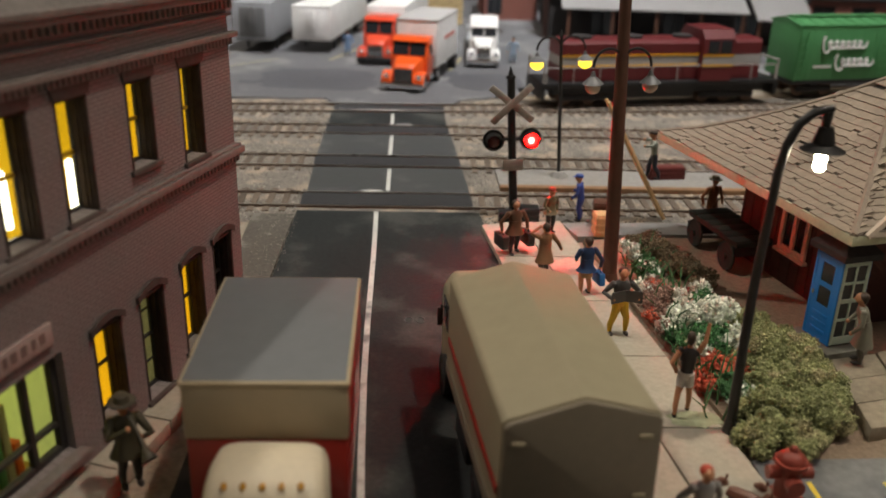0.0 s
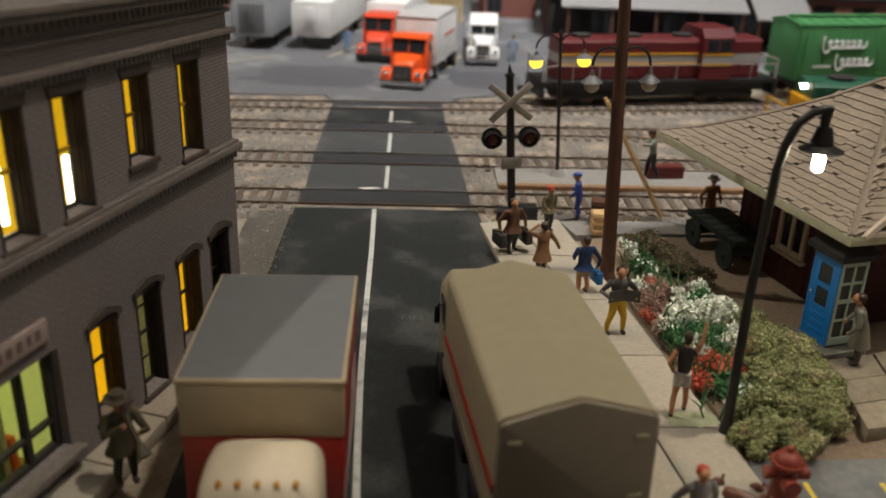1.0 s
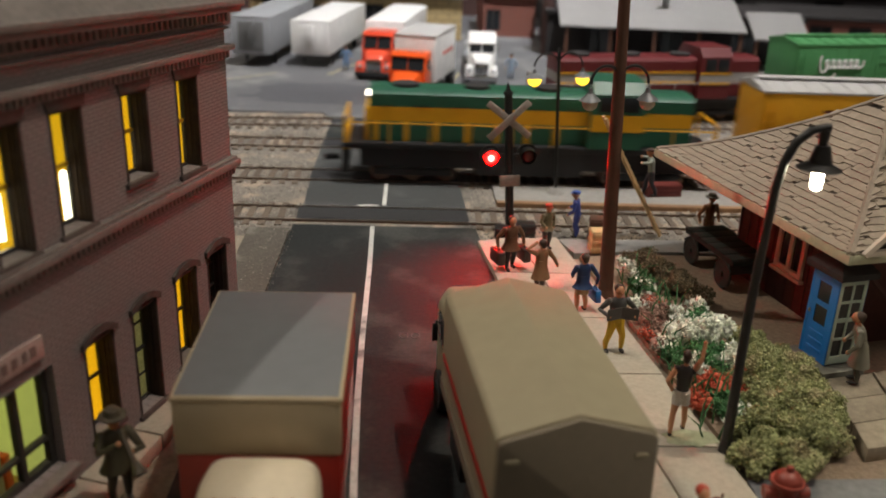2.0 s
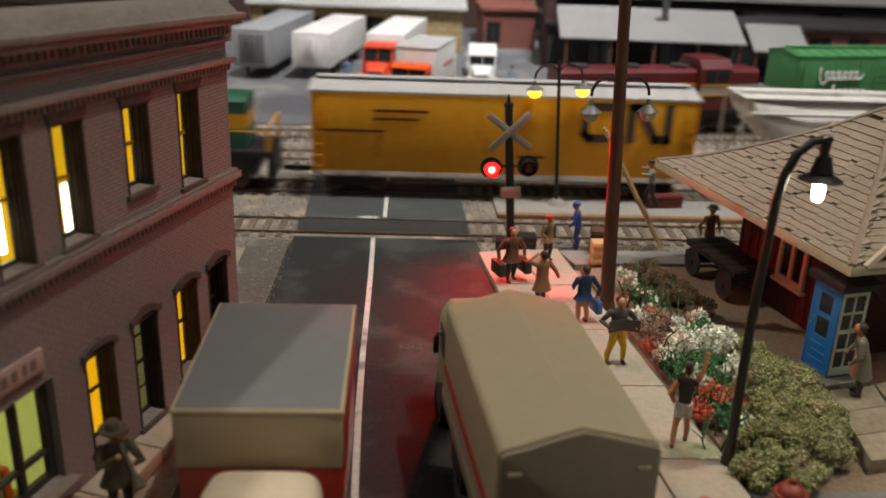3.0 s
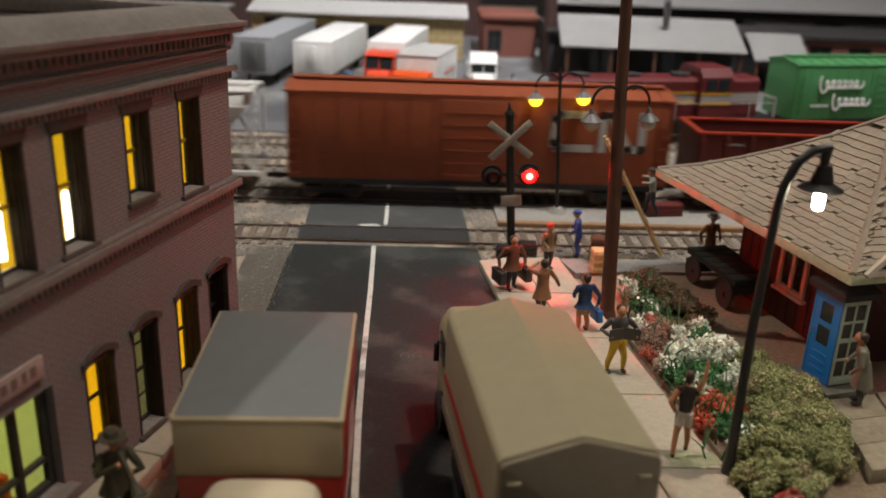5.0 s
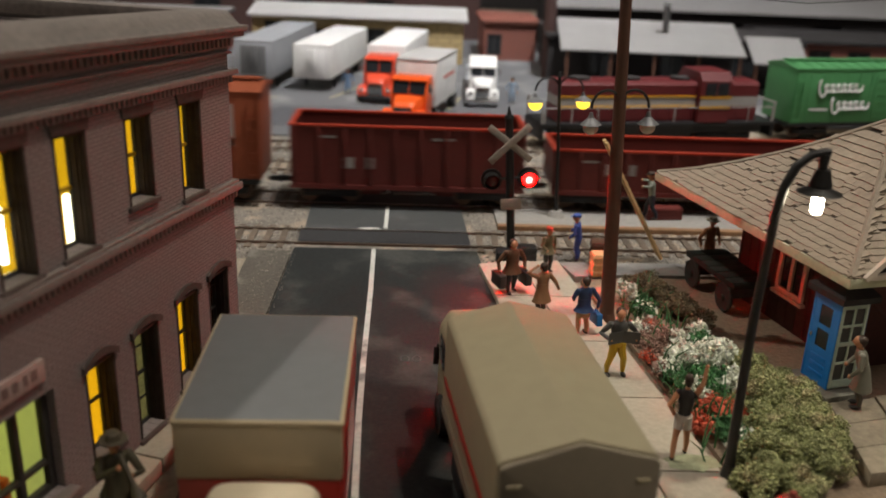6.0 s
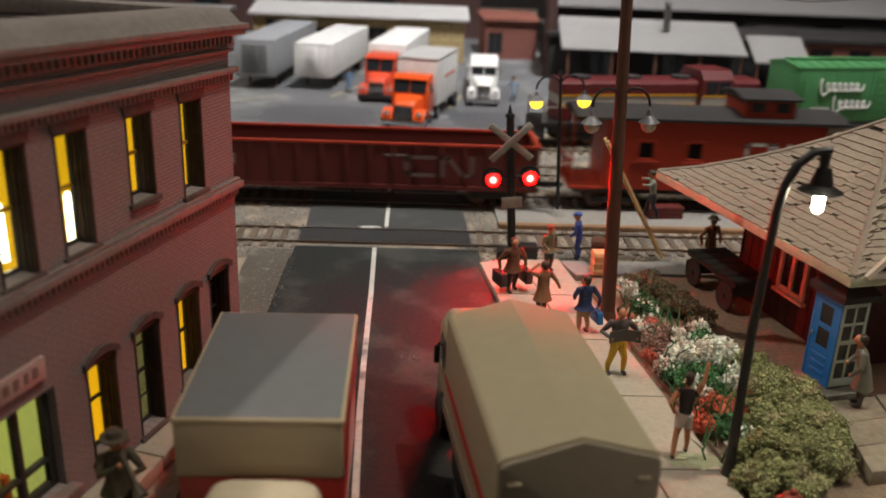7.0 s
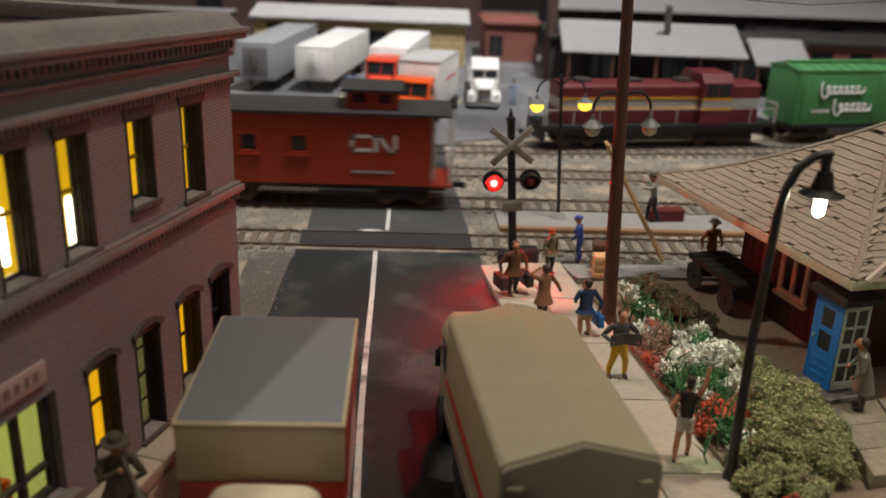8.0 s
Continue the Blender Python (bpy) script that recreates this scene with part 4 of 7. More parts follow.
def twin_street_lamp():
    s = thing("street_lamp", 7.38, 4.15, .1, 0, "black twin-arm street lamp with two lit yellow globes on the platform", "street lamp", "twin street lamps")
    s.matrix_basis = at_cm(7.38, 4.15, .1, 0, 0, -3.2)
    bm = B()
    cone(bm, (0, 0, 0), (0, 0, 6.2), .085, .07, 10)
    cone(bm, (0, 0, 6.2), (0, 0, 6.45), .11, .03, 10)
    part("post", bm, M_LAMPBLK, s, "slim black post")
    bm = B()
    cone(bm, (0, 0, 0), (0, 0, .25), .42, .25, 14)
    part("base", bm, M_CONC2, s, "white plaster base")
    for sx in (-1, 1):
        bm = B()
        tube(bm, arc(0, 5.75, sx * 1.03, 5.65, 0), .045, 8)
        part("arm", bm, M_LAMPBLK, s, "curved black arm")
        a, g = B(), B()
        shade_lamp(a, g, (sx * 1.03, 0, 5.2), .4)
        part("shade", a, M_LAMPGREY, s, "grey conical shade")
        part("globe", g, M_BULBY, s, "lit yellow globe")


def utility_pole():
    s = thing("utility_pole", 7.43, -6.9, .2, 0, "tall reddish-brown pole with a pair of unlit shaded lamps", "pole")
    s.matrix_basis = at_cm(7.43, -6.9, .1, 0, 0, -2.5)
    bm = B()
    cone(bm, (0, 0, 0), (0, 0, 13.5), .245, .15, 16)
    part("mast", bm, M_POLE, s, "reddish-brown wooden mast")
    bm = B()
    cone(bm, (0, 0, 0), (0, 0, .25), .3, .25, 16)
    part("collar", bm, M_POLE, s)
    for sx in (-1, 1):
        bm = B()
        tube(bm, arc(0, 7.2, sx * .88, 7.1, -.1), .045, 8)
        part("arm", bm, M_LAMPBLK, s, "curved dark arm")
        a, g = B(), B()
        shade_lamp(a, g, (sx * .88, -.1, 6.62), .33)
        part("shade", a, M_LAMPGREY, s, "grey conical shade")
        part("globe", g, M_BULBOFF, s, "unlit milky globe")
    bm = B()
    tube(bm, [(0, 0, 10.6), (8, 6, 9.6), (20, 16, 9.0), (45, 40, 9.5)], .018, 4)
    part("wire", bm, M_LAMPBLK, s, "thin black wire")


def gooseneck_lamp():
    s = thing("street_lamp", 8.5, -15.95, .2, 0, "black gooseneck street lamp with a lit clear bulb", "street lamp")
    bm = B()
    cone(bm, (0, 0, -.1), (0, 0, .35), .19, .13, 14)
    part("base", bm, M_LAMPBLK, s, "black flared base")
    bm = B()
    pts = [(0, 0, .2), (-.02, 0, 3.6), (.04, 0, 5.8), (.07, 0, 6.55), (.16, 0, 7.15), (.34, 0, 7.6), (.62, 0, 7.85), (.88, 0, 7.92), (1.0, 0, 7.93)]
    tube(bm, pts, [.125, .11, .1, .1, .1, .1, .1, .09, .08], 12)
    part("post", bm, M_LAMPBLK, s, "black curved post")
    bm = B()
    cone(bm, (.9, 0, 7.55), (.9, 0, 7.88), .09, .12, 12)
    cone(bm, (.92, 0, 7.2), (.92, 0, 7.55), .24, .15, 16)
    cone(bm, (.92, 0, 7.04), (.92, 0, 7.2), .47, .2, 26)
    part("shade", bm, M_LAMPBLK, s, "black wide shade")
    bm = B()
    cone(bm, (.93, 0, 6.66), (.93, 0, 7.04), .115, .12, 16)
    ball(bm, (.93, 0, 6.66), (.115, .115, .1), 14, 8)
    part("bulb", bm, M_BULBW, s, "lit clear bulb")


# ---- the depot ----


def depot():
    """Local x runs along the eave towards the road's near end, local y points into the building."""
    d = thing("depot", 9.77, -2.63, 0, -76.15, "maroon wooden station depot with a flared shingled hip roof", "station building")
    LX, LY = 10.4, 16.0
    prof = [(-.35, -.13), (0, 0), (1.0, .36), (2.0, .85), (3.0, 1.42), (4.0, 2.08), (5.2, 3.0)]
    Z = 4.0

    def ring(k):
        o, h = prof[k]
        return [(o, o, Z + h), (LX - o, o, Z + h), (LX - o, LY - o, Z + h), (o, LY - o, Z + h)]
    bm = B()
    rings = [[bm.verts.new(p) for p in ring(k)] for k in range(1, len(prof) - 1)]
    rings.append([bm.verts.new(p) for p in ((5.2, 5.2, Z + 3), (5.2, 5.2 + .01, Z + 3), (5.2, LY - 5.2, Z + 3), (5.19, LY - 5.2, Z + 3))])
    for a, b in zip(rings, rings[1:]):
        for i in range(4):
            bm.faces.new((a[i], a[(i + 1) % 4], b[(i + 1) % 4], b[i]))
    bmesh.ops.remove_doubles(bm, verts=bm.verts, dist=.03)
    part("roof", bm, M_FELT, d, "dark felted roof deck", 0)
    bm = B()
    box(bm, 0, LX, 0, LY, Z - .14, Z - .02)
    part("soffit", bm, M_DEPTRIM, d, "cream soffit")
    for dims in ((-.06, LX + .06, -.06, .02), (-.06, LX + .06, LY - .02, LY + .06), (-.06, .02, .02, LY - .02), (LX - .02, LX + .06, .02, LY - .02)):
        bm = B()
        box(bm, *dims, Z - .24, Z + .03, .015)
        part("fascia", bm, M_FASCIA, d, "pale green-white fascia board")
    # hip boards
    for i, (sx, sy) in enumerate(((0, 0), (LX, 0))):
        bm = B()
        tube(bm, [((o if sx == 0 else LX - o), o, Z + h + .03) for o, h in prof[1:]], .11, 6)
        part("hip_board", bm, M_SHINGLE, d, "pale hip ridge boards")
    # shingles: courses of uneven tabs on the two slopes towards the road
    rnd = random.Random(9)
    tabs = {}
    for w in (.2, .25, .31):
        bm = B()
        box(bm, -w / 2 + .001, w / 2 - .001, -.02, .33, -.012, .026)
        tabs[w] = to_mesh("shingle", bm, M_SHINGLE, 0)
    stuff = B()
    count = 0

    def height(o):
        for (a, ha), (b, hb) in zip(prof[1:], prof[2:]):
            if o <= b:
                return ha + (hb - ha) * (o - a) / (b - a), (hb - ha) / (b - a)
        return prof[-1][1], .7
    for side in (0, 1):
        o = 0.0
        while o < 5.0:
            h, slope = height(o)
            s = o + rnd.uniform(0, .2)
            end = (LX if side == 0 else 9.0) - o
            while s < end - .1:
                w = rnd.choice((.2, .25, .31))
                c = min(s + w / 2, end)
                lift = rnd.uniform(.05, .06)
                slip = rnd.choice((0, 0, 0, .01, -.01, .03, .12))
                m = pose(c * C, (o - .03 + slip) * C, (Z + h + lift + slip * slope) * C, math.degrees(math.atan(slope)) - 6.5, rnd.uniform(-.4, .4), rnd.uniform(-.3, .3))
                if side == 1:
                    m = pose(LX * C, 0, 0, 0, 0, 90) @ m
                if side == 0 and count < 300 and 1.0 < c < 10.2:
                    piece("shingle", tabs[w], d, m)
                    count += 1
                else:
                    n0 = len(stuff.verts)
                    vs = box(stuff, -w / 2 + .001, w / 2 - .001, -.02, .33, -.012, .026)
                    mm = m.copy()
                    mm.translation = mm.translation / C
                    for v in vs:
                        v.co = mm @ v.co
                s += w
            o += .255
    tagged(part("shingles", stuff, M_SHINGLE, d, "weathered beige shingles", 0), kind="stuff")
    # walls
    bm = B()
    box(bm, 2.2, LX - 2.2, 2.4, LY - 2.4, 0, Z - .14)
    part("wall", bm, M_DEPOT, d, "dark maroon wooden walls")
    for i in range(13):
        bm = B()
        x = 2.3 + i * .48
        box(bm, x, x + .03, 2.37, 2.4, .1, Z - .2)
        part("batten", bm, M_DEPOT, d)
    for x0 in (4.55,):
        w = new("window")
        w.parent = d
        bm = B()
        for dims in ((x0, x0 + .16, 1.2, 3.3), (x0 + 1.24, x0 + 1.4, 1.2, 3.3), (x0 + .62, x0 + .78, 1.36, 3.14), (x0 + .16, x0 + 1.24, 3.14, 3.3), (x0 + .16, x0 + 1.24, 1.2, 1.36), (x0 + .16, x0 + 1.24, 2.5, 2.58)):
            box(bm, dims[0], dims[1], 2.28, 2.4, dims[2], dims[3], .015)
        part("frame", bm, M_DEPTRIM, w, "cream window frame")
        bm = B()
        box(bm, x0 + .1, x0 + 1.3, 2.37, 2.39, 1.3, 3.2)
        part("pane", bm, M_GLASSDK, w, "dark glass")
        bm = B()
        box(bm, x0 - .1, x0 + 1.5, 2.2, 2.4, 1.08, 1.2, .015)
        part("sill", bm, M_DEPTRIM, w)
    # timber gable frame over the end wall
    bm = B()
    y0 = .35
    for a, b in (((LX + .1, y0, Z + .02), (LX + .1, y0 + 1.5, Z + 1.35)), ((LX + .1, y0 + 1.5, Z + 1.35), (LX + .1, y0 + 3.0, Z + .02)), ((LX + .1, y0 + .1, Z + .08), (LX + .1, y0 + 3.0, Z + .08)),
                 ((LX + .1, y0 + 1.5, Z + .08), (LX + .1, y0 + 1.5, Z + 1.3)), ((LX + .1, y0 + .7, Z + .6), (LX + .1, y0 + 1.5, Z + .1))):
        tube(bm, [a, b], .1, 4)
    part("gable_frame", bm, M_DEPTRIM, d, "cream timber gable frame")
    bm = B()
    prism(bm, [(y0, Z), (y0 + 3.0, Z), (y0 + 1.5, Z + 1.35)], "x", LX - .02, LX + .04)
    part("gable_panel", bm, M_DARKIN, d, "dark gable infill")
    for x, y in ((LX - 1.0, 2.0),):
        bm = B()
        tube(bm, [(x, 2.4, 2.2), (x, 1.2, 3.4), (x, .4, Z - .2)], .09, 5)
        part("bracket", bm, M_DEPOT, d, "maroon eave bracket")


def phone_booth():
    b = thing("phone_booth", 12.16, -11.2, .36, -74.5, "bright blue telephone booth with dark roof and mint window frames", "phone booth")
    W, H = 1.5, 2.35
    bm = B()
    box(bm, -.35, W + .5, -.45, W + .3, -.36, .1, .03)
    part("plinth", bm, M_PLINTH, b, "weathered grey-green plinth")
    bm = B()
    for x, y in ((0, 0), (W - .12, 0), (0, W - .12), (W - .12, W - .12)):
        box(bm, x, x + .12, y, y + .12, .12, H, .01)
    part("corner_post", bm, M_BLUE, b, "blue corner posts")
    door = B()
    pierced_wall(door, .12, W - .12, .12, H, [(.42, W - .42, .98, 1.42), (.42, W - .42, 1.54, 2.0)], .07)
    for v in door.verts:
        v.co.y = .02 - v.co.y
    bmesh.ops.recalc_face_normals(door, faces=door.faces)
    dp = part("door", door, M_BLUE, b, "blue panelled door")
    for z in (.3, .5, .7):
        bm = B()
        box(bm, .35, W - .35, -.005, .03, z, z + .09, .01)
        part("louvre", bm, M_BLUE, dp)
    bm = B()
    box(bm, .42, W - .42, .05, .06, .95, 2.1)
    part("pane", bm, M_GLASSDK, dp, "dark glass")
    bm = B()
    ball(bm, (.2, -.03, 1.2), .06)
    part("knob", bm, M_CHROME, dp, "bright knob")
    for face in (0, 1):
        bm = B()
        for d in ((.05, .2, .15, 2.3), (W - .2, W - .05, .15, 2.3), (.2, W - .2, 2.1, 2.3), (.2, W - .2, .15, .35), (W / 2 - .05, W / 2 + .05, .35, 2.1), (.2, W - .2, 1.2, 1.3), (.2, W - .2, 1.66, 1.72), (.2, W - .2, .75, .81)):
            if face == 0:
                box(bm, W - .04, W + .03, d[0], d[1], d[2], d[3], .01)
            else:
                box(bm, d[0], d[1], W - .03, W + .04, d[2], d[3], .01)
        f = part("window_frame", bm, M_BOOTHFR, b, "pale mint window frame")
        bm = B()
        box(bm, W - .03, W - .02, .1, W - .1, .2, 2.2) if face == 0 else box(bm, .1, W - .1, W - .03, W - .02, .2, 2.2)
        part("pane", bm, M_GLASSDK, f)
    bm = B()
    v = [bm.verts.new(p) for p in ((-.25, -.25, H + .05), (W + .25, -.25, H + .05), (W + .25, W + .25, H + .05), (-.25, W + .25, H + .05))]
    top = bm.verts.new((W / 2, W / 2, H + .62))
    lo = [bm.verts.new(p.co - Vector((0, 0, .14))) for p in v]
    for i in range(4):
        bm.faces.new((v[i], v[(i + 1) % 4], top))
        bm.faces.new((lo[i], lo[(i + 1) % 4], v[(i + 1) % 4], v[i]))
    bm.faces.new(lo[::-1])
    part("roof", bm, M_DKROOF, b, "dark pyramid roof", 0)
    for o in b.children_recursive:
        o.data.transform(Matrix.Diagonal((.72, .62, 1.22, 1)))


def baggage_cart():
    c = thing("baggage_cart", 11.85, -3.35, .05, -78, "dark wooden baggage cart with spoked wheels under the eave", "cart")
    bm = B()
    box(bm, -.3, 3.0, -.75, .75, 1.0, 1.18, .02)
    part("deck", bm, M_CART, c, "dark green wooden deck")
    for i in range(6):
        bm = B()
        box(bm, -.3 + i * .55, .2 + i * .55, -.78, .78, 1.18, 1.22, .01)
        part("plank", bm, M_CART, c)
    for x in (.2, 2.4):
        for y in (-.7, .7):
            bm = B()
            for k in range(16):
                a = k * math.tau / 16
                b2 = (k + 1) * math.tau / 16
                tube(bm, [(x + .48 * math.cos(a), y, .5 + .48 * math.sin(a)), (x + .48 * math.cos(b2), y, .5 + .48 * math.sin(b2))], .055, 5)
                if k % 2 == 0:
                    tube(bm, [(x, y, .5), (x + .48 * math.cos(a), y, .5 + .48 * math.sin(a))], .03, 4)
            cone(bm, (x, y - .03, .5), (x, y + .03, .5), .46, .46, 20)
            cone(bm, (x, y - .1, .5), (x, y + .1, .5), .1, .1, 8)
            part("wheel", bm, M_CART, c, "dark green wheel")
        bm = B()
        box(bm, x - .1, x + .1, -.65, .65, .45, 1.0)
        part("axle_block", bm, M_TAR, c)
    bm = B()
    tube(bm, [(-.3, 0, 1.0), (-.9, 0, .5), (-1.5, 0, .25)], .06, 5)
    part("drawbar", bm, M_TAR, c)


# ---- small painted figures, each one mesh ----
def loft(bm, rows, mi=0, seg=12):
    """Level oval rings (x, y, z, rx, ry) joined into a closed skin."""
    rings = [[bm.verts.new((x + rx * math.cos(a), y + ry * math.sin(a), z)) for a in [k * math.tau / seg for k in range(seg)]] for x, y, z, rx, ry in rows]
    fs = []
    for a, b in zip(rings, rings[1:]):
        for k in range(seg):
            fs.append(bm.faces.new((a[k], a[(k + 1) % seg], b[(k + 1) % seg], b[k])))
    fs += [bm.faces.new(rings[0][::-1]), bm.faces.new(rings[-1])]
    for f in fs:
        f.material_index = mi


FIGMATS = {}


def cloth(name, colour):
    if name not in FIGMATS:
        FIGMATS[name] = mat("figure_" + name, colour, 0.5, vary=0.12, bump=0)
    return FIGMATS[name]


def figure(name, x, y, z, rz, label, top, legs, hat=None, arms=((-.35, .1, .85), (.35, .1, .85)), elbows=None, stance=.13, coat=0.0, height=1.95, stride=0.0, lean=0.0, extra=None, bare=False, sleeves=True, skirt=False, slim=1.12):
    """A standing figurine about 2 cm high, facing local -y. arms: hand places; coat: height of the hem. Materials: skin, top, legs, hat, shoes, bag."""
    k = height / 1.95
    bm = B()
    for s in (-1, 1):
        fy = s * stride
        knee = (s * (stance * .85), fy * .45 - .05, .5)
        tube(bm, [(s * .085, 0, .95), (s * .1, fy * .2 - .02, .72), knee, (s * stance, fy * .8 + .02, .28), (s * stance, fy + .02, .08)], [.115, .105, .078, .072, .048], 8, 0 if bare else 2)
        ball(bm, (s * stance, fy - .05, .045), (.062, .135, .05), 8, 5, 4)
        if bare and not skirt:
            tube(bm, [(s * .085, 0, .98), (s * .105, fy * .2 - .02, .68)], [.135, .132], 9, 2)
    loft(bm, [(0, 0, .84, .15, .11), (0, 0, .92, .175, .125)] + [(0, 0, 1.0, .17, .12)], 2)
    if skirt:
        loft(bm, [(0, 0, .6, .2, .17), (0, 0, .8, .19, .15), (0, 0, 1.0, .16, .12)], 2)
    def sway(zz):
        return -lean * max(zz - .95, 0)
    loft(bm, [(0, sway(zz), zz, rx, ry) for zz, rx, ry in ((.94, .172, .122), (1.08, .158, .115), (1.24, .19, .13), (1.4, .215, .135), (1.5, .19, .115), (1.56, .1, .08))], 1)
    if coat:
        loft(bm, [(0, .01, coat, .3, .24), (0, .01, (coat + .95) / 2, .245, .19), (0, 0, 1.0, .19, .14), (0, sway(1.2), 1.2, .195, .138)], 1, 16)
    for i, (s, hand) in enumerate(zip((-1, 1), arms)):
        shoulder = Vector((s * .215, sway(1.46), 1.46))
        hv = Vector(hand)
        elbow = Vector(elbows[i]) if elbows else (shoulder + hv) / 2 + Vector((s * .1, .08, -.02))
        m = 1 if sleeves else 0
        ball(bm, shoulder, (.085, .085, .085), 8, 6, 1)
        tube(bm, [shoulder, shoulder.lerp(elbow, .5), elbow, elbow.lerp(hv, .6), hv], [.078, .072, .06, .052, .042], 8, m)
        ball(bm, hv, (.05, .05, .062), 7, 5, 0)
    hy = sway(1.72)
    tube(bm, [(0, sway(1.52), 1.52), (0, hy - .01, 1.64)], .062, 8, 0)
    ball(bm, (0, hy - .02, 1.755), (.105, .125, .145), 12, 9, 0)
    ball(bm, (0, hy - .145, 1.735), (.02, .03, .03), 6, 4, 0)
    if hat == "cap":
        loft(bm, [(0, hy, 1.8, .118, .138), (0, hy, 1.87, .135, .15), (0, hy, 1.92, .1, .11)], 3)
        ball(bm, (0, hy - .13, 1.805), (.09, .09, .018), 8, 4, 3)
    elif hat == "brim":
        loft(bm, [(0, hy, 1.815, .22, .24), (0, hy, 1.84, .225, .245), (0, hy, 1.845, .13, .15), (0, hy, 1.96, .11, .13), (0, hy, 1.985, .05, .07)], 3, 16)
    else:
        ball(bm, (0, hy + .025, 1.795), (.12, .13, .125), 10, 7, 3)
        ball(bm, (0, hy + .07, 1.72), (.09, .07, .1), 8, 6, 3)
    if extra:
        extra(bm)
    bmesh.ops.scale(bm, vec=(k * slim, k * slim, k), verts=bm.verts)
    mats = [M_SKIN, cloth(*top), cloth(*legs), cloth(*(hat_colour(hat, label))), cloth("shoe", (.035, .028, .024)), cloth("bag_blue", (.015, .13, .36))]
    return single(name, bm, mats, x, y, z, rz, label, "figurine", "painted figurines")


def hat_colour(hat, label):
    if "red cap" in label:
        return "red", (.45, .05, .02)
    if "blue cap" in label:
        return "blue_cap", (.05, .10, .40)
    if hat == "brim":
        return "felt", (.09, .075, .05)
    return "dark_hair", (.05, .03, .02)


def suitcases(bm):
    for s in (-1, 1):
        box(bm, s * .4 - .11, s * .4 + .11, -.32, .3, .3, .76, .04, 4)
        tube(bm, [(s * .4, -.1, .76), (s * .4, -.06, .83), (s * .4, .04, .83), (s * .4, .08, .76)], .02, 5, 4)


def bag(bm):
    prism(bm, [(-.3, .3), (.22, .3), (.16, .68), (-.24, .68)], "x", -.52, -.34, 5, .03)
    tube(bm, [(-.43, -.14, .67), (-.41, -.05, .84), (-.43, .08, .67)], .018, 5, 5)


def newspaper(bm):
    for s in (-1, 1):
        prism(bm, [(0, -.3), (s * .36, -.42), (s * .37, -.4), (0, -.28)], "z", 1.1, 1.42, 1)


def horn(bm):
    tube(bm, [(.05, -.2, 1.62), (.1, -.42, 1.42), (.14, -.62, 1.22)], [.03, .035, .04], 7, 3)
    cone(bm, (.14, -.62, 1.22), (.17, -.8, 1.05), .05, .13, 12, 3)


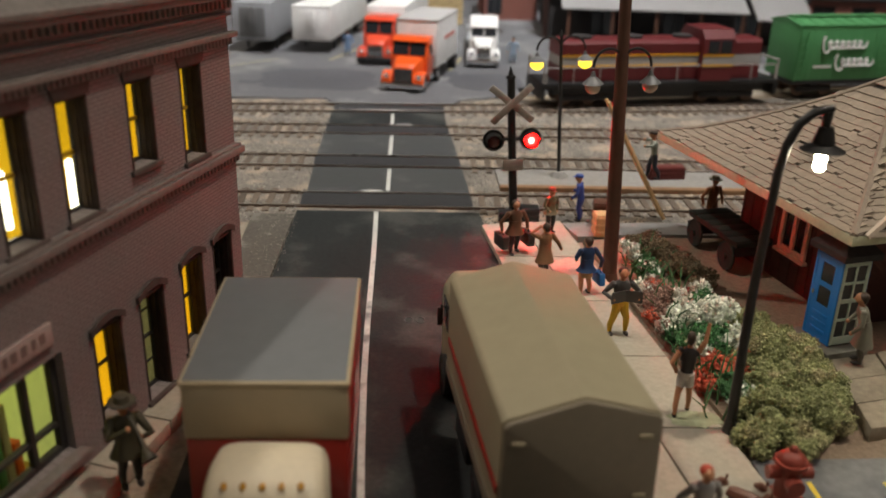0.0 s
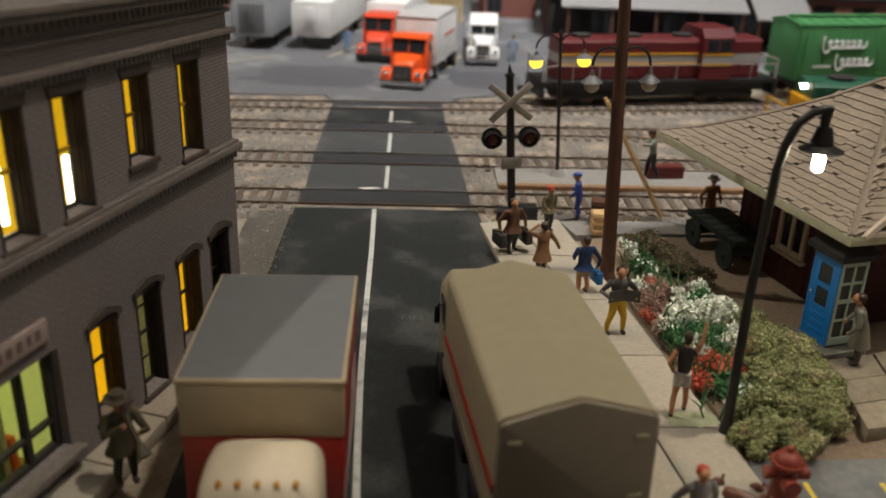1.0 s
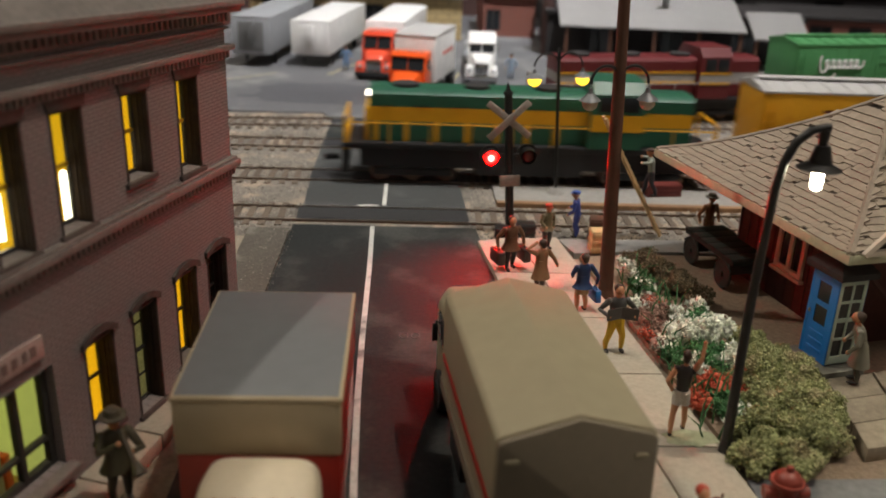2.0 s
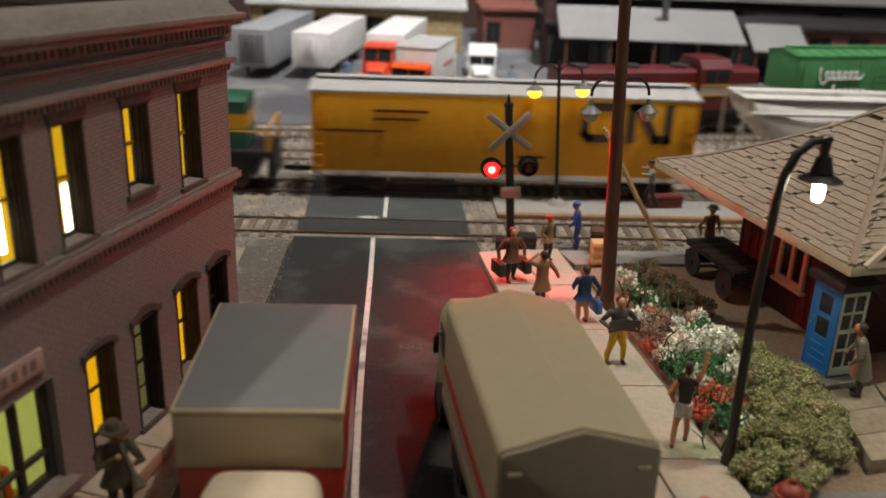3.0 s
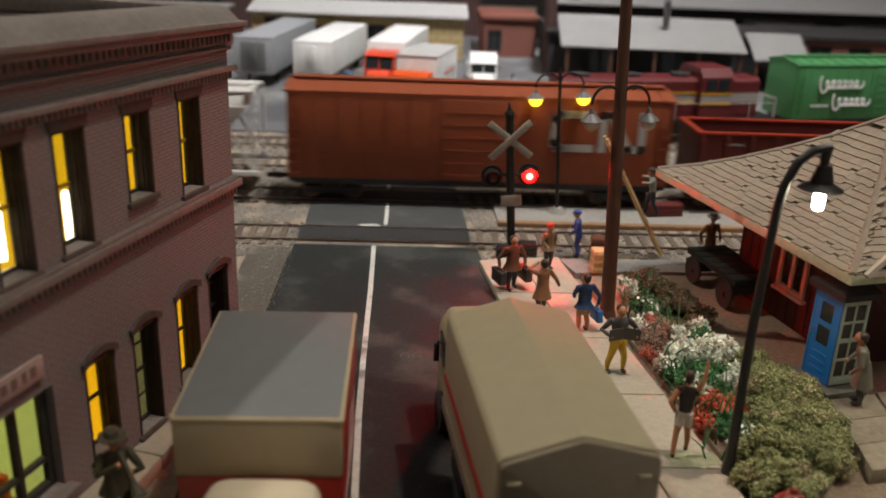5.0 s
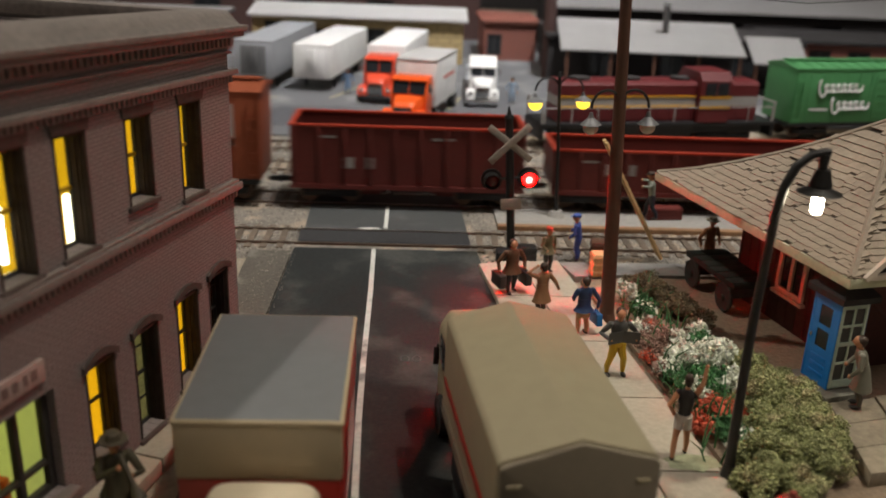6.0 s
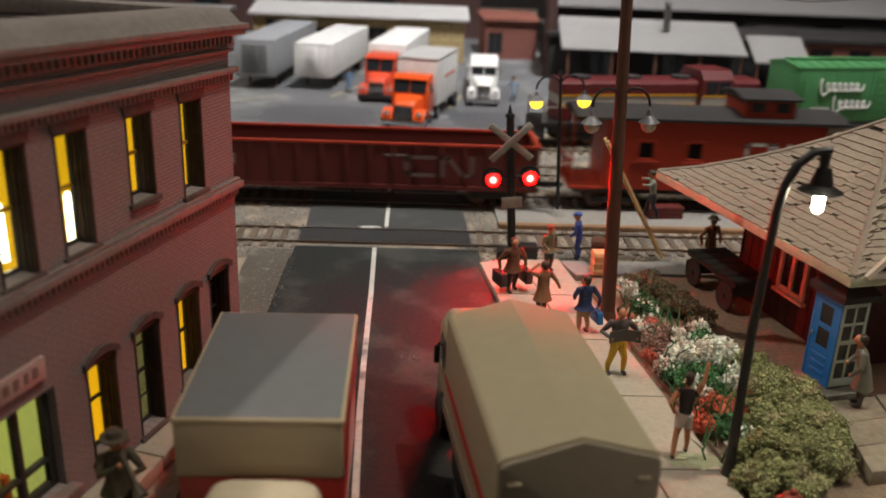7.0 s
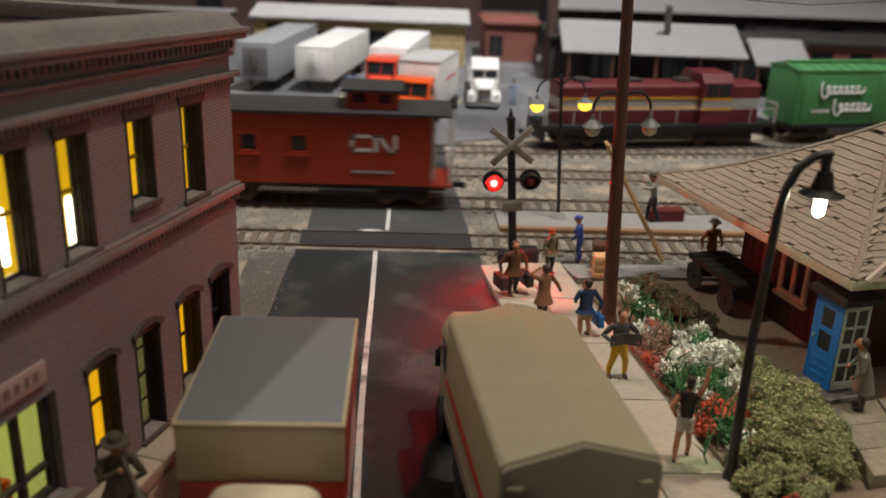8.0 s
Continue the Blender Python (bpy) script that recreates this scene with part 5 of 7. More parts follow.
def figures():
    figure("figurine", 4.4, -5.0, .2, 20, "figurine in brown coat carrying two dark suitcases", ("umber", (.13, .06, .03)), ("ink_navy", (.03, .025, .03)), slim=1.2, arms=((-.4, -.02, .84), (.4, -.02, .84)), extra=suitcases, coat=.72, height=2.0, stride=.1)
    figure("figurine", 5.95, -3.0, .2, 30, "figurine with a red cap and olive jacket", ("olive", (.16, .13, .07)), ("dark", (.04, .035, .03)), "cap", arms=((-.2, -.2, 1.0), (.3, .02, .86)), coat=.82, height=1.8)
    figure("figurine", 5.17, -7.1, .2, 205, "figurine in tan overcoat shading its eyes", ("tan", (.25, .125, .06)), ("brown", (.07, .04, .03)), arms=((-.52, .06, .95), (.1, -.15, 1.74)), elbows=((-.38, .1, 1.2), (.5, -.02, 1.62)), coat=.58, height=1.98, stance=.15, stride=.14)
    figure("figurine", 6.33, -8.3, .2, 195, "figurine in navy jacket carrying a blue bag", ("navy", (.012, .035, .10)), ("sand", (.45, .29, .15)), arms=((-.42, 0, .84), (.24, -.16, 1.1)), extra=bag, coat=.8, height=2.0, bare=True, skirt=True)
    figure("figurine", 6.82, -11.0, .2, 5, "figurine in yellow trousers reading a grey paper", ("charcoal", (.08, .075, .07)), ("yellow", (.60, .36, .015)), arms=((-.3, -.36, 1.2), (.3, -.36, 1.2)), elbows=((-.42, .0, 1.22), (.42, .0, 1.22)), extra=newspaper, height=2.15, stance=.19)
    figure("figurine", 7.52, -15.2, .2, 165, "figurine in dark vest and white shorts waving", ("black", (.025, .02, .02)), ("white", (.6, .56, .5)), arms=((-.4, -.12, 2.05), (.26, -.02, .98)), elbows=((-.36, -.02, 1.72), (.4, .1, 1.2)), bare=True, height=2.35, stance=.17, stride=.22, sleeves=False, slim=.78)
    figure("figurine", 7.35, -1.45, .12, 250, "figurine in blue overalls with a blue cap", ("blue", (.035, .06, .25)), ("blue", (.035, .06, .25)), "cap", arms=((-.2, -.35, 1.1), (.2, -.3, .95)), height=1.9, lean=.15)
    figure("figurine", 12.45, -1.6, .12, 20, "figurine in rust-brown uniform with a brimmed hat", ("rust", (.24, .085, .03)), ("rust", (.24, .085, .03)), "brim", arms=((-.32, .05, .8), (.34, -.1, .85)), height=1.95, stance=.16)
    figure("figurine", 13.0, -12.95, .43, 250, "grey-green figurine with a parcel by the phone booth", ("greygreen", (.17, .16, .12)), ("greygreen_dark", (.09, .08, .06)), arms=((-.2, -.35, 1.0), (.25, -.3, .9)), height=2.1, coat=.5, lean=.25)
    figure("figurine", -5.05, -18.2, .3, 30, "olive figurine with a brimmed hat playing a horn", ("drab", (.07, .06, .035)), ("drab2", (.045, .04, .028)), "brim", arms=((-.02, -.36, 1.46), (.14, -.44, 1.3)), elbows=((-.3, -.16, 1.22), (.36, -.2, 1.16)), height=2.2, coat=.7, extra=horn)
    figure("figurine", 10.1, -1.15, 1.8, 260, "figurine in grey-green shirt climbing the ladder", ("sage", (.22, .24, .20)), ("ink", (.03, .035, .05)), "cap", arms=((-.2, -.38, 1.5), (.2, -.38, 1.35)), height=1.9, stride=.2, lean=.12)
    figure("figurine", 6.5, -19.95, .2, 10, "figurine in grey sweater with a red cap of hair", ("grey", (.22, .20, .19)), ("slate", (.1, .1, .11)), height=1.95)
    figure("figurine", -4.05, 33.0, 0, 0, "figurine in light blue work clothes on the freight yard", ("skyblue", (.16, .26, .42)), ("skyblue", (.16, .26, .42)), "cap", height=1.85)
    figure("figurine", 8.05, 31.2, 0, 0, "figurine in pale blue work clothes on the freight yard", ("paleblue", (.30, .38, .48)), ("paleblue", (.30, .38, .48)), "cap", height=1.9)


def dog(x, y, rz, s, label):
    bm = B()
    tube(bm, [(-.35, 0, .42), (-.1, 0, .45), (.2, 0, .46), (.36, 0, .5)], [.12, .15, .16, .1], 8)
    ball(bm, (.48, 0, .66), (.14, .1, .1), 9, 6)
    ball(bm, (.6, 0, .62), (.09, .06, .06), 8, 5)
    for a in (-1, 1):
        ball(bm, (.42, a * .09, .76), (.03, .03, .07), 6, 4)
        for px in (-.28, .24):
            tube(bm, [(px, a * .09, .4), (px + .03, a * .09, .0)], [.06, .04], 6)
    tube(bm, [(-.38, 0, .48), (-.52, 0, .68), (-.5, 0, .82)], [.05, .035, .02], 6)
    bmesh.ops.scale(bm, vec=(s, s, s), verts=bm.verts)
    single("dog_figurine", bm, cloth("dogbrown", (.15, .055, .03)), x, y, .2, rz, label, "dog figurine", "painted figurines")


def hydrant():
    h = thing("fire_hydrant", 8.95, -18.3, .05, 0, "red toy fire hydrant by the pavement", "fire hydrant")
    bm = B()
    cone(bm, (0, 0, 0), (0, 0, .1), .4, .4, 18)
    cone(bm, (0, 0, .1), (0, 0, .95), .27, .25, 18)
    part("barrel", bm, M_HYDRANT, h, "red barrel")
    bm = B()
    cone(bm, (0, 0, .95), (0, 0, 1.03), .36, .36, 18)
    ball(bm, (0, 0, 1.03), (.3, .3, .24), 16, 8)
    cone(bm, (0, 0, 1.22), (0, 0, 1.36), .09, .08, 6)
    part("bonnet", bm, M_HYDRANT, h, "red domed bonnet")
    for s in (-1, 1):
        bm = B()
        cone(bm, (s * .22, 0, .72), (s * .48, 0, .72), .15, .15, 12)
        part("outlet", bm, M_HYDRANT, h)
    bm = B()
    cone(bm, (0, -.22, .6), (0, -.46, .6), .19, .19, 12)
    part("pumper_outlet", bm, M_HYDRANT, h)


def ladder():
    l = thing("ladder", 10.78, -.85, .1, 0, "pale wooden ladder leaning against the pole's wire", "ladder")
    a, b = Vector((0, 0, 0)), Vector((-2.75, -.5, 4.75))
    for s in (-1, 1):
        bm = B()
        off = Vector((0, s * .24, 0))
        tube(bm, [a + off, b + off], .075, 5)
        part("rail", bm, M_WOOD, l, "pale wooden rail")
    for i in range(17):
        p = a.lerp(b, (i + .6) / 17.5)
        bm = B()
        tube(bm, [p + Vector((0, -.29, 0)), p + Vector((0, .29, 0))], .085, 6)
        part("rung", bm, M_WOOD, l)


def crates():
    for x, y, z, w, h, m, label in ((8.0, -2.9, .12, .75, .85, M_WOOD, "orange-brown wooden crate on the platform"), (8.05, -2.0, .12, .6, 1.0, M_POLE, "dark brown packing case on the platform"),
                                    (5.35, -1.6, .1, .7, .6, M_BLACK, "dark relay box beside the signal"), (4.45, -1.45, .0, .5, .45, M_BLACK, "dark relay box beside the signal"), (12.2, 4.2, .1, 1.6, .55, M_OXIDE, "red-brown crate on the platform")):
        c = thing("crate", x, y, z, random.uniform(-8, 8), label, "crate")
        bm = B()
        box(bm, -w / 2, w / 2, -.3, .3, 0, h, .02)
        part("body", bm, m, c)
        for k in range(3):
            bm = B()
            zz = h * (k + .2) / 3
            box(bm, -w / 2 - .02, w / 2 + .02, -.32, .32, zz, zz + h * .18, .01)
            part("slat", bm, m, c)


# ---- planting ----


def foliage(name, spots, m, label, seed, leaf=.05, n=8000, category="bush", flat=1.0):
    """A crown of many small tilted clumps over a few mounds; spots: (x, y, z, rx, ry, rz)."""
    rnd = random.Random(seed)
    verts, faces = [], []
    x0, y0 = spots[0][0], spots[0][1]
    for (x, y, z, rx, ry, rz) in spots:
        knots = []
        for _ in range(7 + int(9 * rx * ry)):
            d = Vector((rnd.gauss(0, 1), rnd.gauss(0, 1), abs(rnd.gauss(0, 1)) - .15)).normalized()
            q = rnd.uniform(.55, .95)
            knots.append((Vector((x - x0 + d.x * rx * q, y - y0 + d.y * ry * q, max(z + d.z * rz * q, .05))), rnd.uniform(.2, .42) * (rx + ry) / 2 + .05))
        for _ in range(int(n * rx * ry)):
            centre, reach = knots[rnd.randrange(len(knots))]
            d = Vector((rnd.gauss(0, 1), rnd.gauss(0, 1), rnd.gauss(0, .9))).normalized()
            p = centre + d * reach * rnd.uniform(.45, 1.05)
            p.z = max(p.z, 0)
            s = leaf * rnd.uniform(.5, 1.35)
            u = Vector((rnd.gauss(0, 1), rnd.gauss(0, 1), rnd.gauss(0, 1))).normalized()
            v = u.orthogonal().normalized()
            w = u.cross(v)
            i = len(verts)
            verts += [(p + s * a) * C for a in (v, -.5 * v + .87 * w, -.5 * v - .87 * w, .8 * flat * u, -.5 * flat * u)]
            faces += [(i, i + 1, i + 3), (i + 1, i + 2, i + 3), (i + 2, i, i + 3), (i + 1, i, i + 4), (i + 2, i + 1, i + 4), (i, i + 2, i + 4)]
    t = thing(name, x0, y0, .02, 0, label, category, "planting by the depot")
    me = bpy.data.meshes.new("leaf_clumps")
    me.from_pydata(verts, [], faces)
    me.materials.append(m)
    ob = new("leaf_clumps", me)
    ob.parent = t
    tagged(ob, kind="stuff")
    for (x, y, z, rx, ry, rz) in spots:
        bm = B()
        ball(bm, (x - x0, y - y0, z), (rx * .5, ry * .5, rz * .45), 10, 7)
        part("mound", bm, m, t)
    return t


def planting():
    foliage("bush", [(9.55, -15.7, .4, .75, .8, .6), (9.0, -16.5, .3, .55, .6, .45), (9.8, -16.7, .35, .7, .6, .5)], M_HEDGE, "grey-green foam bush by the lamp post", 1)
    foliage("bush", [(10.6, -15.7, .4, .75, .9, .6), (11.2, -15.0, .45, .6, .9, .62), (11.35, -14.2, .45, .5, .7, .55)], M_HEDGE, "dark green foam bush by the walkway", 2)
    foliage("bush", [(11.0, -11.6, .45, .65, .9, .6), (11.3, -12.6, .45, .7, .9, .62), (10.7, -13.0, .5, .75, .9, .7), (11.2, -13.6, .45, .6, .7, .6)], M_HEDGE, "full green foam bush", 3)
    foliage("bush", [(10.7, -10.9, .4, .5, .6, .5), (10.2, -14.3, .45, .6, .7, .6), (10.0, -12.9, .35, .4, .5, .45)], M_HEDGE, "low green foam bush", 4)
    foliage("hedge", [(9.2, -4.4, .3, .5, .8, .42), (9.55, -5.5, .35, .5, .8, .45), (9.95, -6.6, .35, .5, .8, .45), (10.35, -7.6, .3, .5, .7, .4)], M_HEDGE2, "olive-brown clipped foam hedge", 5, category="hedge")
    foliage("flower_bed", [(8.5, -5.4, .4, .4, .6, .5), (9.6, -10.9, .6, .65, .85, .8), (9.5, -9.6, .5, .6, .7, .65), (9.85, -11.9, .45, .5, .6, .6), (8.9, -10.6, .4, .45, .6, .5)], M_FLWHITE, "white flowering foam shrubs", 6, .095, 1150, "flowers", .3)
    foliage("flower_bed", [(8.75, -7.0, .3, .35, .8, .38), (8.25, -8.2, .25, .3, .5, .3), (8.45, -10.9, .25, .35, .6, .35), (8.9, -12.2, .3, .35, .5, .4)], M_FLWHITE, "sparse white flowers along the pavement", 16, .08, 800, "flowers", .3)
    foliage("flower_bed", [(8.3, -9.2, .22, .4, .9, .32), (8.8, -8.5, .25, .5, 1.0, .4), (8.2, -10.5, .2, .3, .6, .3)], M_FLMAUVE, "faded mauve and brown flowers", 7, .06, 2200, "flowers", .5)
    foliage("flower_bed", [(9.2, -13.1, .25, .6, .6, .42), (8.5, -13.9, .2, .4, .5, .3), (9.7, -12.9, .3, .4, .45, .4)], M_FLRED, "coral red foam flowers by the pavement", 8, .07, 1500, "flowers", .4)
    foliage("flower_bed", [(8.1, -9.9, .18, .2, .5, .25), (8.6, -7.9, .2, .35, .5, .3)], M_FLRED, "small rusty red flowers", 18, .06, 1500, "flowers", .4)
    foliage("flower_bed", [(9.6, -14.5, .25, .45, .6, .35), (9.0, -15.1, .15, .35, .4, .22)], M_FLWHITE, "white flowers beside the lamp post", 9, .08, 900, "flowers", .3)
    foliage("flower_bed", [(8.7, -6.4, .28, .4, 1.0, .4), (9.4, -11.5, .4, .6, .9, .55), (9.1, -14.1, .25, .45, .7, .36), (9.6, -10.2, .5, .55, .9, .65), (8.6, -11.6, .25, .4, .6, .3)], M_FLGREEN, "green stems among the flowers", 10, .07, 1500, "flowers", .35)
    rnd = random.Random(12)
    t = thing("grass_blades", 9.0, -11, .05, 0, "thin green grass blades in the flower bed", "grass", kind="stuff")
    bm = B()
    for _ in range(130):
        x, y = rnd.uniform(-.9, .7), rnd.uniform(-4.5, 6)
        h, a, q = rnd.uniform(.5, 1.1), rnd.uniform(-.6, .6), rnd.uniform(-.6, .6)
        tube(bm, [(x - y * .0, y, 0), (x + a * .4, y + q * .4, h * .7), (x + a, y + q, h)], [.03, .025, .006], 4)
    part("blades", bm, M_FLGREEN, t)


# ---- the freight yard ----


def semi_trailer(x, y, rz, m, label, length=11.5, cab=None, roof=None, h=3.35):
    t = thing("semi_trailer", x, y, -.02, rz, label, "trailer", "parked freight vehicles")
    bm = B()
    box(bm, -1.45, 1.45, 0, length, .95, h, .05)
    part("van_body", bm, m, t, "boxy van body")
    bm = B()
    box(bm, -1.46, 1.46, -.02, length + .02, h - .06, h + .05, .03)
    part("roof", bm, roof or m, t)
    for k in range(14):
        for s in (-1, 1):
            bm = B()
            yy = .3 + k * (length - .5) / 14
            box(bm, s * 1.45 - .02, s * 1.45 + .02, yy, yy + .06, 1.0, h - .1)
            part("side_rib", bm, m, t)
    bm = B()
    box(bm, -.95, .95, -.06, 0, 1.2, h - .3, .02)
    box(bm, -.25, .3, -.35, -.02, 1.9, h - .25, .04)
    part("nose_unit", bm, M_LAMPGREY if m == M_GREYT else m, t)
    for xx in (-1.1, 1.1):
        for yy in (length - 1.2, length - 2.4):
            wheel(t, xx, yy, .48, .5, M_LGREY)
        bm = B()
        box(bm, xx - .08, xx + .08, 2.4, 2.6, 0, .95)
        part("landing_leg", bm, M_BLACK, t)
    return t


def truck_cab(t, m, y, hood, w=1.25, sleeper=1.0, top=2.9):
    """A bonneted tractor facing local -y whose cab begins at y."""
    back = y + 1.3 + sleeper
    bm = B()
    prism(bm, [(y, .6), (y, 1.9), (y + .32, top - .2), (y + .5, top), (back, top), (back, .6)], "x", -w * .92, w * .92, bevel=.1)
    part("cab", bm, m, t, "glossy cab")
    p, q = Vector((y + .05, 2.02)), Vector((y + .27, top - .3))
    d = (q - p).normalized()
    o = Vector((-d.y, d.x)) * .05
    for x0, x1 in ((-w * .8, -.04), (.04, w * .8)):
        bm = B()
        prism(bm, [tuple(p - o * .6), tuple(q - o * .6), tuple(q + o), tuple(p + o)], "x", x0, x1)
        part("windscreen", bm, M_GLASSDK, t, "dark split windscreen pane")
    bm = B()
    prism(bm, [(y + .1, top - .2), (y + .4, top - .04), (y + .5, top - .12), (y + .16, top - .28)], "x", -w * .88, w * .88)
    part("sun_visor", bm, m, t)
    for s in (-1, 1):
        bm = B()
        box(bm, s * w * .92 - .025, s * w * .92 + .025, y + .45, y + 1.1, top - 1.0, top - .45, .02)
        part("side_window", bm, M_GLASSDK, t)
    bm = B()
    rings = []
    for yy, wf, zt in ((y - hood, .48 * w, 1.42), (y - hood + .12, .54 * w, 1.62), (y - hood * .5, .62 * w, 1.82), (y + .08, .76 * w, 1.98)):
        rings.append([bm.verts.new(v) for v in ((-wf, yy, .6), (wf, yy, .6), (wf, yy, zt - .25), (wf * .9, yy, zt - .08), (wf * .55, yy, zt), (-wf * .55, yy, zt), (-wf * .9, yy, zt - .08), (-wf, yy, zt - .25))])
    for a, b in zip(rings, rings[1:]):
        for k in range(8):
            bm.faces.new((a[k], a[(k + 1) % 8], b[(k + 1) % 8], b[k]))
    bm.faces.new(rings[0])
    bm.faces.new(rings[-1])
    bmesh.ops.recalc_face_normals(bm, faces=bm.faces)
    part("bonnet", bm, m, t, "glossy sloping bonnet")
    bm = B()
    box(bm, -w * .44, w * .44, y - hood - .06, y - hood + .02, .62, 1.42, .05)
    g = part("grille", bm, M_CHROME if m != M_ORANGE else M_BLACK, t, "radiator grille")
    for k in range(7):
        bm = B()
        z = .7 + k * .1
        box(bm, -w * .38, w * .38, y - hood - .085, y - hood - .05, z, z + .035)
        part("grille_bar", bm, M_BLACK if m != M_ORANGE else M_LAMPGREY, g)
    yc = y - hood + .55
    for s in (-1, 1):
        bm = B()
        arc_out = [(yc - .74 * math.cos(a), .5 + .72 * math.sin(a)) for a in [math.pi * k / 10 for k in range(-1, 11)]]
        arc_in = [(yc - .6 * math.cos(a), .5 + .56 * math.sin(a)) for a in [math.pi * k / 10 for k in range(-1, 11)]]
        prism(bm, arc_out + arc_in[::-1], "x", s * w * .55 if s > 0 else -w * 1.06, w * 1.06 if s > 0 else -w * .55, bevel=.04)
        part("mudguard", bm, m, t, "rounded mudguard")
        bm = B()
        ball(bm, (s * w * .8, y - hood - .14, .98), (.17, .12, .17))
        part("headlight", bm, M_CHROME, t, "round chrome headlight")
        wheel(t, s * w * .86, yc, .5, .34)
        wheel(t, s * w * .82, back + .9, .5, .5)
        bm = B()
        cone(bm, (s * w * .82, y + .5, .55), (s * w * .82, y + 1.5, .55), .26, .26, 14)
        part("fuel_tank", bm, M_CHROME, t, "chrome fuel tank")
        bm = B()
        box(bm, s * w * 1.12 - .06, s * w * 1.12 + .06, y + .12, y + .2, 2.05, 2.5, .02)
        tube(bm, [(s * w * .9, y + .16, 2.45), (s * w * 1.12, y + .16, 2.45)], .025, 5)
        part("wing_mirror", bm, M_CHROME, t, "chrome wing mirror")
    bm = B()
    box(bm, -w * 1.06, w * 1.06, y - hood - .34, y - hood - .12, .26, .6, .06)
    part("bumper", bm, M_CHROME if m != M_REDCAB else M_BLACK, t, "heavy front bumper")
    bm = B()
    box(bm, -.5, .5, y - hood, y + 4, .4, .6)
    part("chassis", bm, M_BLACK, t)
    for k in range(5):
        bm = B()
        ball(bm, (-w * .6 + k * w * .3, y + .55, top + .02), (.07, .09, .06), 8, 5)
        part("roof_light", bm, M_CHROME, t, "small roof light")


def yard_vehicles():
    semi_trailer(-11.0, 33.0, -7, M_GREYT, "grey semi trailer parked without a tractor", 14, h=3.6)
    semi_trailer(-6.75, 33.4, -9, M_WHITE, "white semi trailer parked without a tractor", 13, h=3.4)
    t = thing("semi_truck", -1.75, 30.0, -.02, -9, "coral red semi truck with a white trailer", "truck", "parked freight vehicles")
    truck_cab(t, M_REDCAB, .5, 1.15, w=1.2, sleeper=1.2, top=3.15)
    bm = B()
    box(bm, -1.45, 1.45, 3.3, 15, .95, 3.6, .05)
    part("van_body", bm, M_WHITE, t, "white van trailer")
    bm = B()
    box(bm, -1.0, 1.0, 3.26, 3.31, 1.2, 3.3, .02)
    part("nose_panel", bm, M_WHITE, t)
    t = thing("box_truck", .22, 21.3, -.02, -15, "orange conventional truck with a white box body", "truck", "parked freight vehicles")
    truck_cab(t, M_ORANGE, 1.2, 1.35, w=1.3, sleeper=.3, top=3.1)
    bm = B()
    box(bm, -1.36, 1.36, 3.05, 9.0, .95, 3.95, .05)
    part("box_body", bm, M_WHITE, t, "white ribbed box body")
    bm = B()
    box(bm, -1.39, 1.39, 3.02, 9.03, 3.88, 4.0, .03)
    part("roof", bm, M_PALEROOF, t, "pale roof")
    for k in range(13):
        for s in (-1, 1):
            bm = B()
            box(bm, s * 1.365 - .02, s * 1.365 + .02, 3.2 + k * .45, 3.26 + k * .45, 1.0, 3.85)
            part("side_rib", bm, M_WHITE, t)
    bm = B()
    box(bm, 1.386, 1.392, 5.0, 8.0, 2.5, 2.7)
    part("side_lettering", bm, M_REDCAB, t, "faint red lettering bar")
    for s in (-1, 1):
        wheel(t, s * 1.2, 8.4, .5, .5)
    t = thing("semi_truck", 5.75, 29.2, -.02, -3, "glossy white semi truck tractor with chrome grille", "truck", "parked freight vehicles")
    truck_cab(t, M_WHITE, 1.2, 1.1, w=1.08, sleeper=1.2, top=2.85)
    bm = B()
    prism(bm, [(1.9, 2.8), (2.3, 3.2), (3.6, 3.2), (3.6, 2.8)], "x", -1.0, 1.0, bevel=.06)
    part("roof_fairing", bm, M_WHITE, t, "white roof fairing")
    bm = B()
    box(bm, -1.2, 1.2, 4.2, 12, .95, 1.3, .05)
    part("flat_bed", bm, M_GREYT, t)


